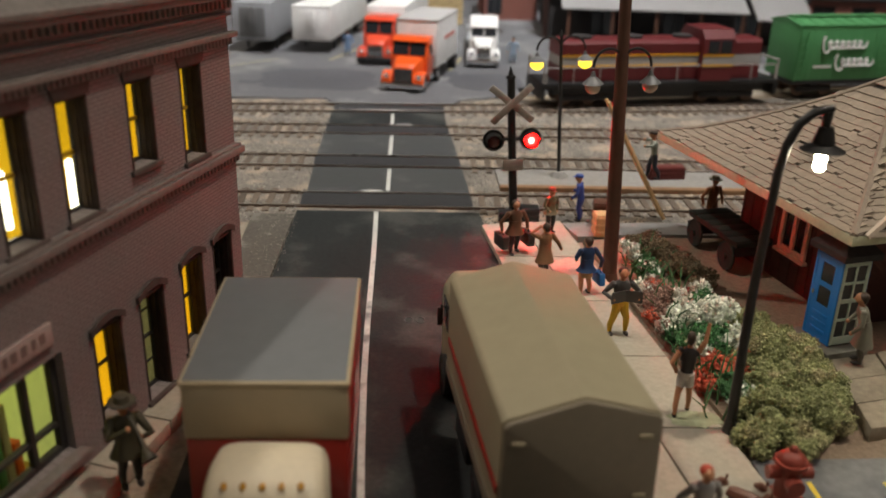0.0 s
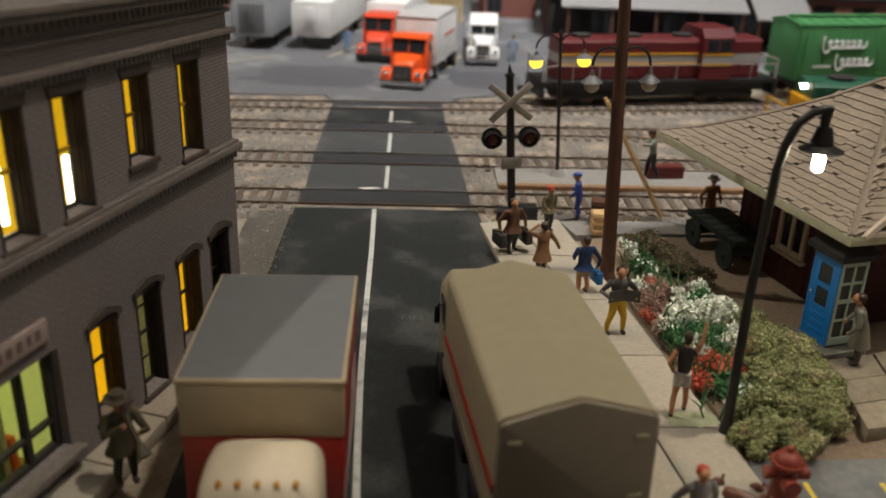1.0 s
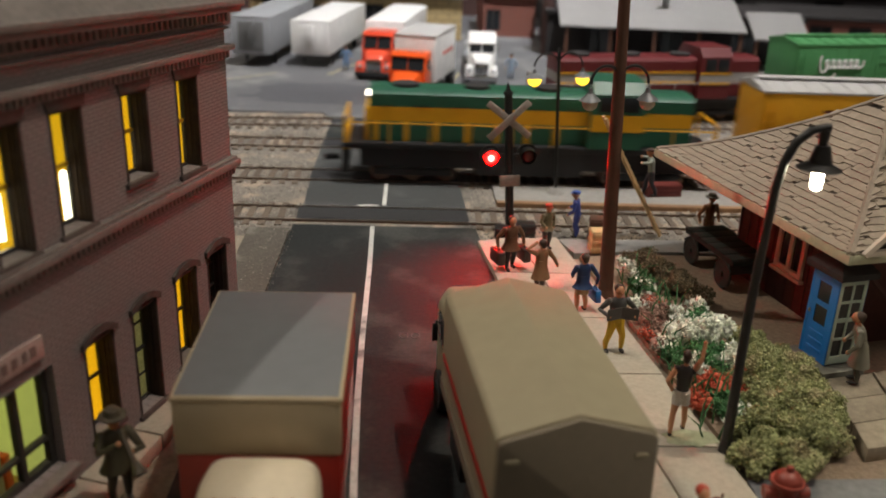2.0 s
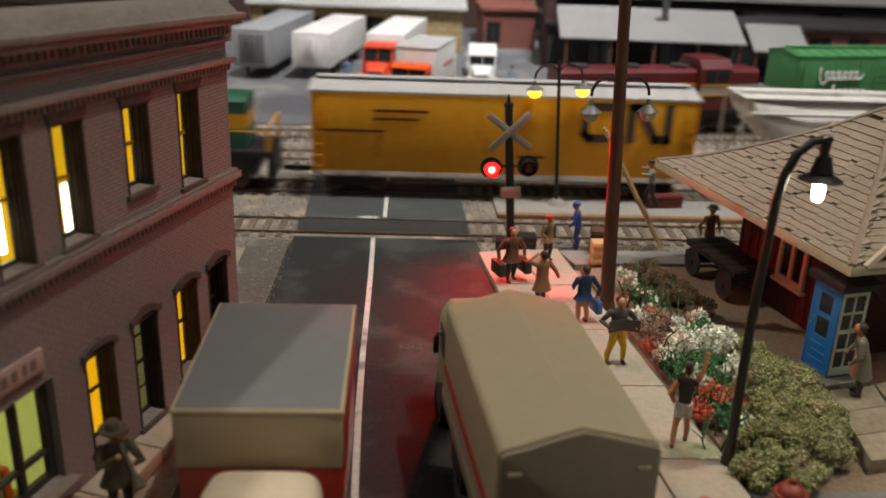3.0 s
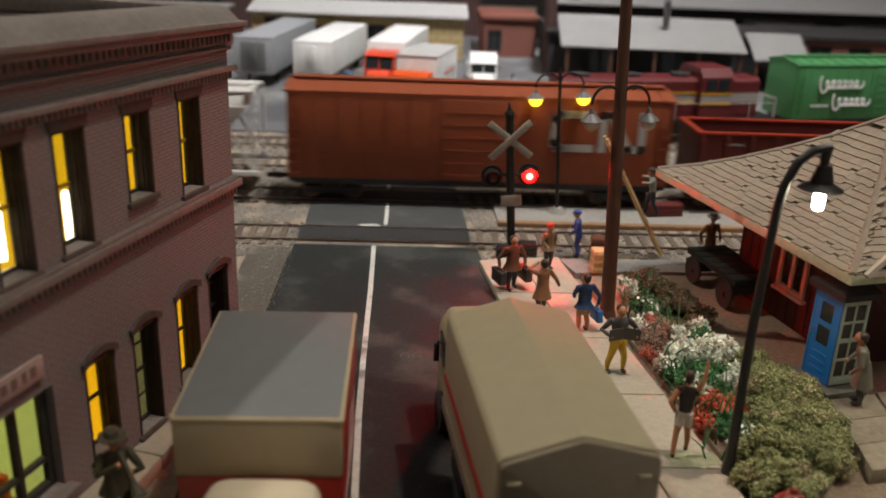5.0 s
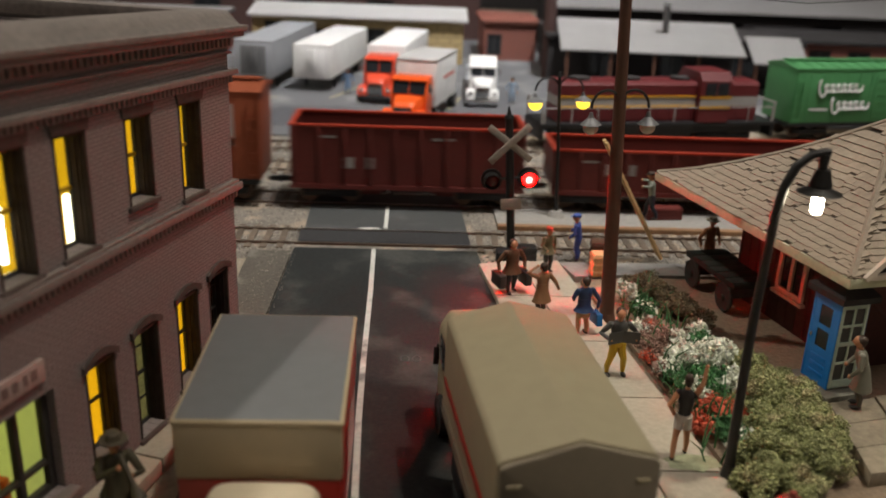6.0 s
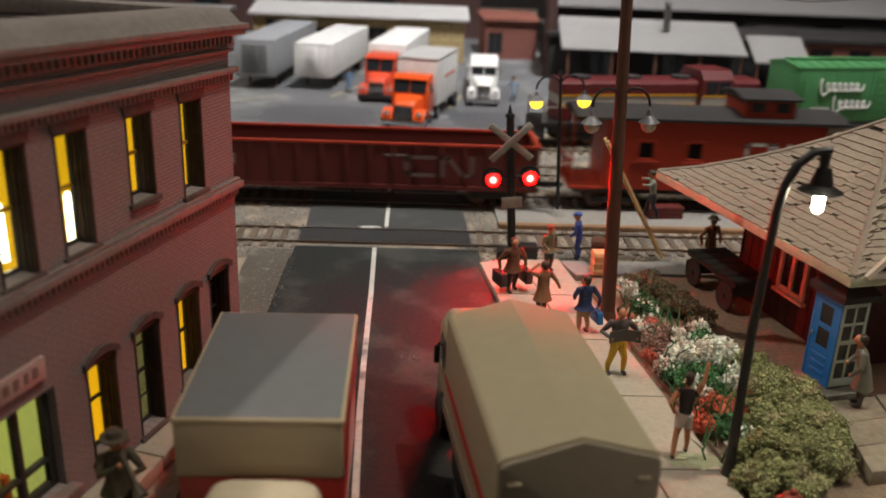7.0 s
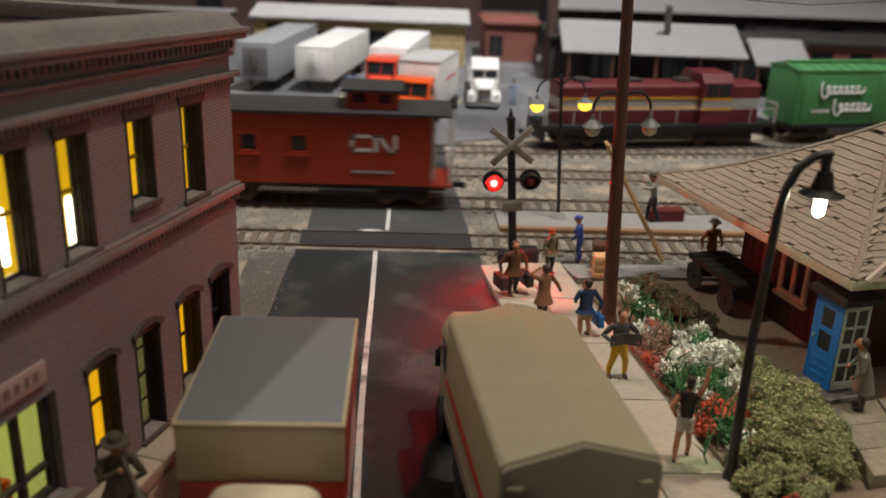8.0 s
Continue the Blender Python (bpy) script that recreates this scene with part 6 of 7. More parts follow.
def simple_building(name, x, y, rz, w, d, h, wall, label, roof, windows=(), roof_kind="flat", rise=1.2):
    b = thing(name, x, y, -.05, rz, label, "building", "buildings behind the yard")
    bm = B()
    pierced_wall(bm, -w / 2, w / 2, 0, h, [(u - a, u + a, z0, z1) for u, a, z0, z1 in windows], .35)
    for v in bm.verts:
        v.co.y = -v.co.y
    bmesh.ops.recalc_face_normals(bm, faces=bm.faces)
    part("front_wall", bm, wall, b, smooth=0)
    bm = B()
    box(bm, -w / 2, -w / 2 + .35, .35, d, 0, h)
    box(bm, w / 2 - .35, w / 2, .35, d, 0, h)
    box(bm, -w / 2, w / 2, d, d + .3, 0, h)
    part("wall", bm, wall, b)
    for u, a, z0, z1 in windows:
        wd = new("window")
        wd.parent = b
        bm = B()
        for q in ((u - a, u - a + .12, z0, z1), (u + a - .12, u + a, z0, z1), (u - a + .12, u + a - .12, z0, z0 + .12), (u - a + .12, u + a - .12, z1 - .12, z1), (u - .05, u + .05, z0 + .12, z1 - .12)):
            box(bm, q[0], q[1], .1, .22, q[2], q[3])
        part("frame", bm, M_DKROOF, wd)
        bm = B()
        box(bm, u - a, u + a, .2, .22, z0, z1)
        part("pane", bm, M_GLASSDK, wd)
    bm = B()
    if roof_kind == "flat":
        box(bm, -w / 2 - .3, w / 2 + .3, -.3, d + .4, h, h + .35, .04)
    elif roof_kind == "shed":
        prism(bm, [(-.45, h - .05), (-.45, h + .15), (d + .4, h + rise + .2), (d + .4, h + rise)], "x", -w / 2 - .4, w / 2 + .4)
    else:
        prism(bm, [(-.8, h - .05), (d / 2, h + rise), (d + .8, h - .05), (d + .8, h + .12), (d / 2, h + rise + .2), (-.8, h + .12)], "x", -w / 2 - .4, w / 2 + .4)
    part("roof", bm, roof, b)
    if roof_kind != "flat":
        bm = B()
        for s in (-1, 1):
            prism(bm, [(0, h), (d, h), (d if roof_kind == "shed" else d / 2, h + rise)], "x", s * w / 2 - .1, s * w / 2 + .1)
        part("gable", bm, wall, b)
    return b


def backdrop_buildings():
    simple_building("warehouse", -4.3, 49.5, -1, 19.2, 4.0, 3.85, M_YSTONE, "long ochre block warehouse with a pale metal roof", M_PALEROOF, [(-7.6, .9, 1.2, 3.4), (-4, .9, .2, 2.8), (1.6, .9, .4, 3.0), (5.2, .8, .2, 2.7)], "shed", .7)
    simple_building("brick_shed", 10.0, 53, 0, 5.0, 8, 3.5, M_BRRED, "red brick shed beside the warehouse", M_BRRED, [(-1.5, .7, .5, 2.5)])
    simple_building("freight_house", 22.6, 41.5, -4, 21, 10, 3.6, M_DARKWALL, "dark brown freight house with a pale grey canopy roof", M_DARKWALL, [(-6, 1, .3, 2.8), (0, 1, .3, 2.8), (6, 1, .3, 2.8)], rise=2)
    b = thing("canopy", 20.3, 40.0, 0, -4, "pale grey sloping canopy of the freight house", "canopy")
    bm = B()
    prism(bm, [(-2.2, 3.0), (-2.2, 3.12), (3.2, 5.1), (3.2, 4.95)], "x", -7.6, 7.2)
    part("roof_sheet", bm, M_GREYROOF, b, "pale grey roof sheet")
    for xx in (-7, -3.5, 0, 3.5, 6.8):
        bm = B()
        box(bm, xx - .12, xx + .12, -2.0, -1.8, 0, 3.05)
        part("post", bm, M_POLE, b)
    bm = B()
    cone(bm, (1.2, 1.2, 4.5), (1.0, .6, 6.6), .28, .28, 10)
    cone(bm, (1.0, .6, 6.6), (1.0, .6, 6.8), .4, .3, 10)
    part("stovepipe", bm, M_LAMPGREY, b, "grey stovepipe")
    b = thing("canopy", 30.0, 37.5, 0, -4, "smaller grey canopy roof of the freight house", "canopy")
    bm = B()
    prism(bm, [(-1, 2.6), (-1, 2.72), (2.6, 4.4), (2.6, 4.25)], "x", -2.2, 2.2)
    part("roof_sheet", bm, M_GREYROOF, b, "pale grey roof sheet")
    for xx in (-1.9, 1.9):
        bm = B()
        box(bm, xx - .12, xx + .12, -.8, -.6, 0, 2.65)
        part("post", bm, M_POLE, b)
    simple_building("brick_warehouse", 43, 44, -4, 19, 9, 3.5, M_BRRED, "red brick warehouse behind the boxcars", M_DKROOF, [(-6.6, 1, .9, 3.0), (-3.2, 1, .9, 3.0), (.2, 1, .9, 3.0), (3.6, 1, .9, 3.0)])
    simple_building("long_shed", 36, 56, -1, 43, 14, 4.9, M_DARKWALL, "long dark shed with a pale roof edge", M_GREYROOF, [(-14, 1.5, 1, 4), (-4, 1.5, 1, 4), (6, 1.5, 1, 4)], "shed", 1.4)
    simple_building("back_building", -12, 68, 0, 40, 10, 7, M_BRDARK, "dark building behind the warehouse", M_GREYROOF, [(-10, 1.5, 1, 4), (0, 1.5, 1, 4), (9, 1.5, 1, 4)], "shed", 1.5)
    simple_building("stucco_shed", -24, 46, 0, 14, 10, 3.5, M_BRRED, "low brick shed at the end of the yard", M_GREYROOF, [(2, 1, .3, 2.5)])
    bm = B()
    cone(bm, (12.4, 43.5, 0), (12.2, 43.5, 9), .55, .5, 12)
    single("smokestack", bm, M_BRDARK, 0, 0, 0, 0, "dark brown round smokestack", "smokestack")
    bm = B()
    box(bm, -130, 175, 108, 109, -5, 45)
    single("backdrop", bm, M_DARKWALL, 0, 0, 0, 0, "dark unlit space behind the layout", "backdrop", kind="structure")


# ---- railway vehicles; local x runs along the car, the left end at 0 ----


def bogie(parent, x, wheels=2, gap=.95):
    bm = B()
    box(bm, x - gap - .3, x + gap + .3, -1.12, -.98, .38, .72, .04)
    box(bm, x - gap - .3, x + gap + .3, .98, 1.12, .38, .72, .04)
    box(bm, x - .3, x + .3, -1.1, 1.1, .45, .85)
    b = part("bogie", bm, M_BLACK, parent, "black bogie frame")
    for i in range(wheels):
        xx = x + (i - (wheels - 1) / 2) * (2 * gap / max(wheels - 1, 1))
        bm = B()
        for s in (-1, 1):
            cone(bm, (xx, s * .74, .53), (xx, s * .92, .53), .49, .45, 18)
        cone(bm, (xx, -.9, .53), (xx, .9, .53), .1, .1, 8)
        part("wheelset", bm, M_RAIL, b)


def couplers(parent, length):
    for x0, s in ((0, -1), (length, 1)):
        bm = B()
        box(bm, min(x0, x0 + s * .55), max(x0, x0 + s * .55), -.12, .12, .75, .98, .03)
        box(bm, min(x0 + s * .45, x0 + s * .68), max(x0 + s * .45, x0 + s * .68), -.2, .2, .72, 1.0, .05)
        part("coupler", bm, M_BLACK, parent)


def bar_logo(parent, x, z, w, h, m, y=-1.62, t=.14):
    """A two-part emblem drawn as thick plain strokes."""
    a = w * .41
    for pts in ([(x + a, z + h), (x + h * .15, z + h), (x, z + h * .85), (x, z + h * .15), (x + h * .15, z), (x + a, z)],
                [(x + w * .55, z), (x + w * .55, z + h), (x + w * .64, z + h), (x + w * .86, z), (x + w, z), (x + w, z + h)]):
        bm = B()
        for p, q in zip(pts, pts[1:]):
            p, q = Vector(p), Vector(q)
            d = (q - p).normalized() * t / 2
            nrm = Vector((-d.y, d.x))
            vs = [bm.verts.new((c.x, y, c.y)) for c in (p - d - nrm, q + d - nrm, q + d + nrm, p - d + nrm)]
            bm.faces.new(vs)
        bmesh.ops.recalc_face_normals(bm, faces=bm.faces)
        part("emblem_stroke", bm, m, parent, "painted emblem stroke", 0)


def small_bars(parent, m, spots, y=-1.61):
    for x, z, w, h in spots:
        bm = B()
        box(bm, x, x + w, y, y + .02, z, z + h)
        part("stencil_bar", bm, m, parent, "small stencilled lettering")


def boxcar(name, length, m, label, roof, h=4.75, logo=None, logo_at=(0, 0, 0, 0), ribs=16, door=True, skirt=1.2, group="moving freight train", y0=-1.6, stroke=.14):
    t = thing(name, 0, 0, 0, 0, label, "freight car", group)
    bm = B()
    box(bm, .1, length - .1, y0, -y0, skirt, h, .03)
    part("body", bm, m, t, "boxcar body")
    bm = B()
    prism(bm, [(y0 - .04, h - .04), (-y0 + .04, h - .04), (-y0 + .04, h + .05), (0, h + .32), (y0 - .04, h + .05)], "x", 0, length)
    part("roof", bm, roof, t, "ribbed metal roof")
    for k in range(int(length / .9)):
        bm = B()
        prism(bm, [(y0, h + .05), (0, h + .33), (-y0, h + .05), (-y0, h + .1), (0, h + .38), (y0, h + .1)], "x", .3 + k * .9, .36 + k * .9)
        part("roof_rib", bm, roof, t)
    bm = B()
    box(bm, .2, length - .2, -.3, .3, h + .38, h + .43)
    part("running_board", bm, roof, t)
    for k in range(ribs + 1):
        bm = B()
        x = .2 + (length - .45) * k / ribs
        box(bm, x, x + .05, y0 - .03, y0, skirt + .05, h - .1)
        part("side_rib", bm, m, t)
    if door:
        bm = B()
        box(bm, length * .4, length * .6, y0 - .07, y0 - .01, skirt + .1, h - .15, .02)
        d = part("door", bm, m, t, "sliding door")
        bm = B()
        for k in range(6):
            z = skirt + .3 + k * (h - skirt - .5) / 6
            box(bm, length * .41, length * .59, y0 - .1, y0 - .07, z, z + .05)
        part("door_rib", bm, m, d)
    for x0 in (.12, length - .62):
        bm = B()
        for k in range(6):
            z = skirt + .2 + k * .5
            box(bm, x0, x0 + .5, y0 - .13, y0 - .09, z, z + .06)
        box(bm, x0, x0 + .05, y0 - .11, y0 - .06, skirt, h - .3)
        box(bm, x0 + .45, x0 + .5, y0 - .11, y0 - .06, skirt, h - .3)
        part("ladder", bm, m, t)
    bm = B()
    box(bm, .3, length - .3, -1.2, 1.2, .85, skirt)
    box(bm, .1, length - .1, y0 - .02, y0 + .06, skirt - .16, skirt + .02)
    part("underframe", bm, M_SILVER if m == M_CNYEL else M_BLACK, t, "underframe")
    bogie(t, 2.0)
    bogie(t, length - 2.0)
    couplers(t, length)
    if logo:
        bar_logo(t, *logo_at, logo, y0 - .05, stroke)
    return t


def covered_hopper(length=18.2):
    t = thing("covered_hopper", 0, 0, 0, 0, "silver-grey cylindrical covered hopper car with a dark emblem", "freight car", "moving freight train")
    bm = B()
    prof = [(-1.0, 1.35), (1.0, 1.35), (1.5, 1.9), (1.66, 2.8), (1.6, 3.7), (1.3, 4.5), (.9, 4.85), (-.9, 4.85), (-1.3, 4.5), (-1.6, 3.7), (-1.66, 2.8), (-1.5, 1.9)]
    rings = []
    # the end sheets slope inwards from the roof down to the hopper bays
    for x, low in ((.7, 4.0), (3.3, 1.35), (length - 3.3, 1.35), (length - .7, 4.0)):
        rings.append([bm.verts.new((x, y, low + (z - 1.35) * (4.85 - low) / 3.5)) for y, z in prof])
    for a, b in zip(rings, rings[1:]):
        for i in range(len(prof)):
            bm.faces.new((a[i], a[(i + 1) % 12], b[(i + 1) % 12], b[i]))
    bm.faces.new(rings[0][::-1])
    bm.faces.new(rings[-1])
    bmesh.ops.recalc_face_normals(bm, faces=bm.faces)
    part("tank", bm, M_SILVER, t, "rounded silver-grey tank", 30)
    bm = B()
    box(bm, .3, length - .3, -1.35, 1.35, 4.83, 4.93, .02)
    box(bm, .5, length - .5, -.35, .35, 4.93, 5.1, .03)
    part("roof_walk", bm, M_SILVER, t, "pale roof walkway")
    bm = B()
    box(bm, .5, length - .5, -1.68, -1.55, 4.2, 4.34, .02)
    part("side_beam", bm, M_WHITE, t, "pale side beam")
    bm = B()
    box(bm, .1, length - .1, -1.6, -1.42, 1.2, 1.42, .02)
    box(bm, .1, length - .1, 1.42, 1.6, 1.2, 1.42, .02)
    part("sill", bm, M_SILVER, t, "pale side sill")
    for x0, s in ((.2, 1), (length - .2, -1)):
        bm = B()
        for y in (-1.35, 1.35):
            tube(bm, [(x0 + s * .1, y, 1.3), (x0 + s * 1.8, y, 4.4)], .07, 5)
            tube(bm, [(x0 + s * .1, y, 1.3), (x0 + s * .1, y, 4.8)], .06, 5)
        for k in range(6):
            tube(bm, [(x0 + s * .1, -1.35, 1.5 + k * .5), (x0 + s * .1, -.7, 1.5 + k * .5)], .04, 5)
        part("end_frame", bm, M_SILVER, t)
    for x in (5, length / 2, length - 5):
        bm = B()
        v = [bm.verts.new(p) for p in ((x - 1.6, -1.1, 1.35), (x + 1.6, -1.1, 1.35), (x + 1.6, 1.1, 1.35), (x - 1.6, 1.1, 1.35))]
        w = [bm.verts.new(p) for p in ((x - .5, -.4, .55), (x + .5, -.4, .55), (x + .5, .4, .55), (x - .5, .4, .55))]
        for i in range(4):
            bm.faces.new((v[i], v[(i + 1) % 4], w[(i + 1) % 4], w[i]))
        bm.faces.new(w)
        part("hopper_bay", bm, M_LGREY, t)
    bogie(t, 1.9)
    bogie(t, length - 1.9)
    couplers(t, length)
    bar_logo(t, length - 7.6, 2.0, 4.7, 1.4, M_MARK, -1.69, .28)
    small_bars(t, M_LGREY, [(4.2, 2.3 + .28 * k, 2.2, .12) for k in range(4)], -1.69)
    return t


def gondola(length, h, label, rim=M_OXIDE, hopper=False):
    t = thing("hopper_car" if hopper else "gondola_car", 0, 0, 0, 0, label, "freight car", "moving freight train")
    w = 1.6
    z0 = 1.05
    bm = B()
    box(bm, .12, length - .12, -w + .12, w - .12, z0, z0 + .25)
    part("floor", bm, M_OXIDE, t)
    for y0, y1 in ((-w, -w + .12), (w - .12, w)):
        bm = B()
        box(bm, 0, length, y0, y1, z0, h)
        part("side_wall", bm, M_OXIDE, t, "dark oxide red side wall")
    for x0, x1 in ((0, .12), (length - .12, length)):
        bm = B()
        box(bm, x0, x1, -w + .12, w - .12, z0, h)
        part("end_wall", bm, M_OXIDE, t)
    bm = B()
    for y0, y1 in ((-w - .06, -w + .16), (w - .16, w + .06)):
        box(bm, -.05, length + .05, y0, y1, h - .02, h + .1, .02)
    for x0, x1 in ((-.05, .18), (length - .18, length + .05)):
        box(bm, x0, x1, -w + .16, w - .16, h - .02, h + .1, .02)
    part("top_rim", bm, M_CABRED, t, "red top rim")
    for k in range(int(length / 1.05) + 1):
        bm = B()
        x = .1 + k * (length - .3) / int(length / 1.05)
        box(bm, x, x + .12, -w - .1, -w, z0, h, .01)
        part("side_stake", bm, M_OXIDE, t)
    bm = B()
    box(bm, -.02, length + .02, -w - .1, -w + .02, z0 - .15, z0 + .05)
    part("side_sill", bm, M_OXIDE, t)
    if hopper:
        for x in (length * .33, length * .67):
            bm = B()
            prism(bm, [(x - 1.5, z0), (x + 1.5, z0), (x + .4, .45), (x - .4, .45)], "y", -.9, .9)
            part("hopper_bay", bm, M_OXIDE, t)
    bm = B()
    box(bm, .4, length - .4, -1.0, 1.0, .8, z0)
    part("underframe", bm, M_BLACK, t)
    bogie(t, 1.7)
    bogie(t, length - 1.7)
    couplers(t, length)
    small_bars(t, M_LGREY, [(1.2, h - .5, .8, .1), (2.3, z0 + .8, .5, .5), (3.3, z0 + .8, .4, .5), (length * .6, h - .5, 1.0, .1)], -w - .012)
    return t


def caboose(length=12.4):
    t = thing("caboose", 0, 0, 0, 0, "orange-red caboose with a dark roof and cupola", "caboose", "moving freight train")
    bm = B()
    pierced = [(2.9, 3.8, 2.5, 3.45), (5.1, 6.0, 2.5, 3.45)]
    pierced_wall(bm, 1.5, length - 1.0, 1.15, 4.35, pierced, .12)
    for v in bm.verts:
        v.co.y = -1.5 - v.co.y - .0
    bmesh.ops.recalc_face_normals(bm, faces=bm.faces)
    part("side_wall", bm, M_CABRED, t, "orange-red side wall", 0)
    bm = B()
    box(bm, 1.5, length - 1.0, 1.38, 1.5, 1.15, 4.35)
    box(bm, 1.5, 1.62, -1.38, 1.38, 1.15, 4.35)
    box(bm, length - 1.12, length - 1.0, -1.38, 1.38, 1.15, 4.35)
    part("wall", bm, M_CABRED, t, "orange-red wall")
    for x0, x1, z0, z1 in pierced:
        w = new("window")
        w.parent = t
        bm = B()
        for q in ((x0, x0 + .12, z0, z1), (x1 - .12, x1, z0, z1), (x0 + .12, x1 - .12, z0, z0 + .12), (x0 + .12, x1 - .12, z1 - .12, z1)):
            box(bm, q[0], q[1], -1.56, -1.42, q[2], q[3], .01)
        part("frame", bm, M_CABRED, w)
        bm = B()
        box(bm, x0, x1, -1.42, -1.4, z0, z1)
        part("pane", bm, M_GLASSDK, w, "dark glass")
        bm = B()
        box(bm, x0 - .1, x1 + .1, -1.62, -1.5, z0 - .1, z0, .01)
        part("sill", bm, M_CABRED, w)
    bm = B()
    prism(bm, [(-1.68, 4.3), (-1.68, 4.42), (-.9, 4.62), (0, 4.7), (.9, 4.62), (1.68, 4.42), (1.68, 4.3)], "x", .1, length - .1)
    part("roof", bm, M_DKROOF, t, "dark curved roof")
    bm = B()
    box(bm, 7.6, 9.9, -1.3, 1.3, 4.5, 5.35, .03)
    cu = part("cupola", bm, M_CABRED, t, "red cupola")
    bm = B()
    prism(bm, [(-1.45, 5.3), (-1.45, 5.4), (0, 5.6), (1.45, 5.4), (1.45, 5.3)], "x", 7.4, 10.1)
    part("cupola_roof", bm, M_DKROOF, cu, "dark cupola roof")
    bm = B()
    for x in (7.9, 9.0):
        box(bm, x, x + .6, -1.33, -1.29, 4.8, 5.2)
    part("cupola_window", bm, M_GLASSDK, cu)
    for x0, x1 in ((0, 1.5), (length - 1.0, length)):
        bm = B()
        box(bm, x0, x1, -1.5, 1.5, 1.1, 1.22)
        part("end_deck", bm, M_CABRED, t)
        bm = B()
        xe = x0 + .08 if x0 == 0 else x1 - .08
        for y in (-1.4, -.7, 0, .7, 1.4):
            tube(bm, [(xe, y, 1.2), (xe, y, 2.3 if abs(y) < 1 else 4.35)], .05, 5)
        for z in (1.7, 2.3):
            tube(bm, [(xe, -1.4, z), (xe, 1.4, z)], .05, 5)
        part("end_railing", bm, M_WHITE if x0 else M_CABRED, t, "end platform railing")
    bm = B()
    box(bm, length - .95, length - .85, -1.2, 1.2, 1.3, 3.6)
    part("white_end", bm, M_WHITE, t, "white end door panel")
    bm = B()
    box(bm, .3, length - .3, -1.1, 1.1, .85, 1.15)
    part("underframe", bm, M_BLACK, t)
    bogie(t, 2.2, gap=.8)
    bogie(t, length - 2.2, gap=.8)
    couplers(t, length)
    bar_logo(t, 7.9, 2.75, 1.9, .62, M_WHITE, -1.53, .16)
    small_bars(t, M_LGREY, [(7.9, 1.7, 1.8, .12)], -1.53)
    return t


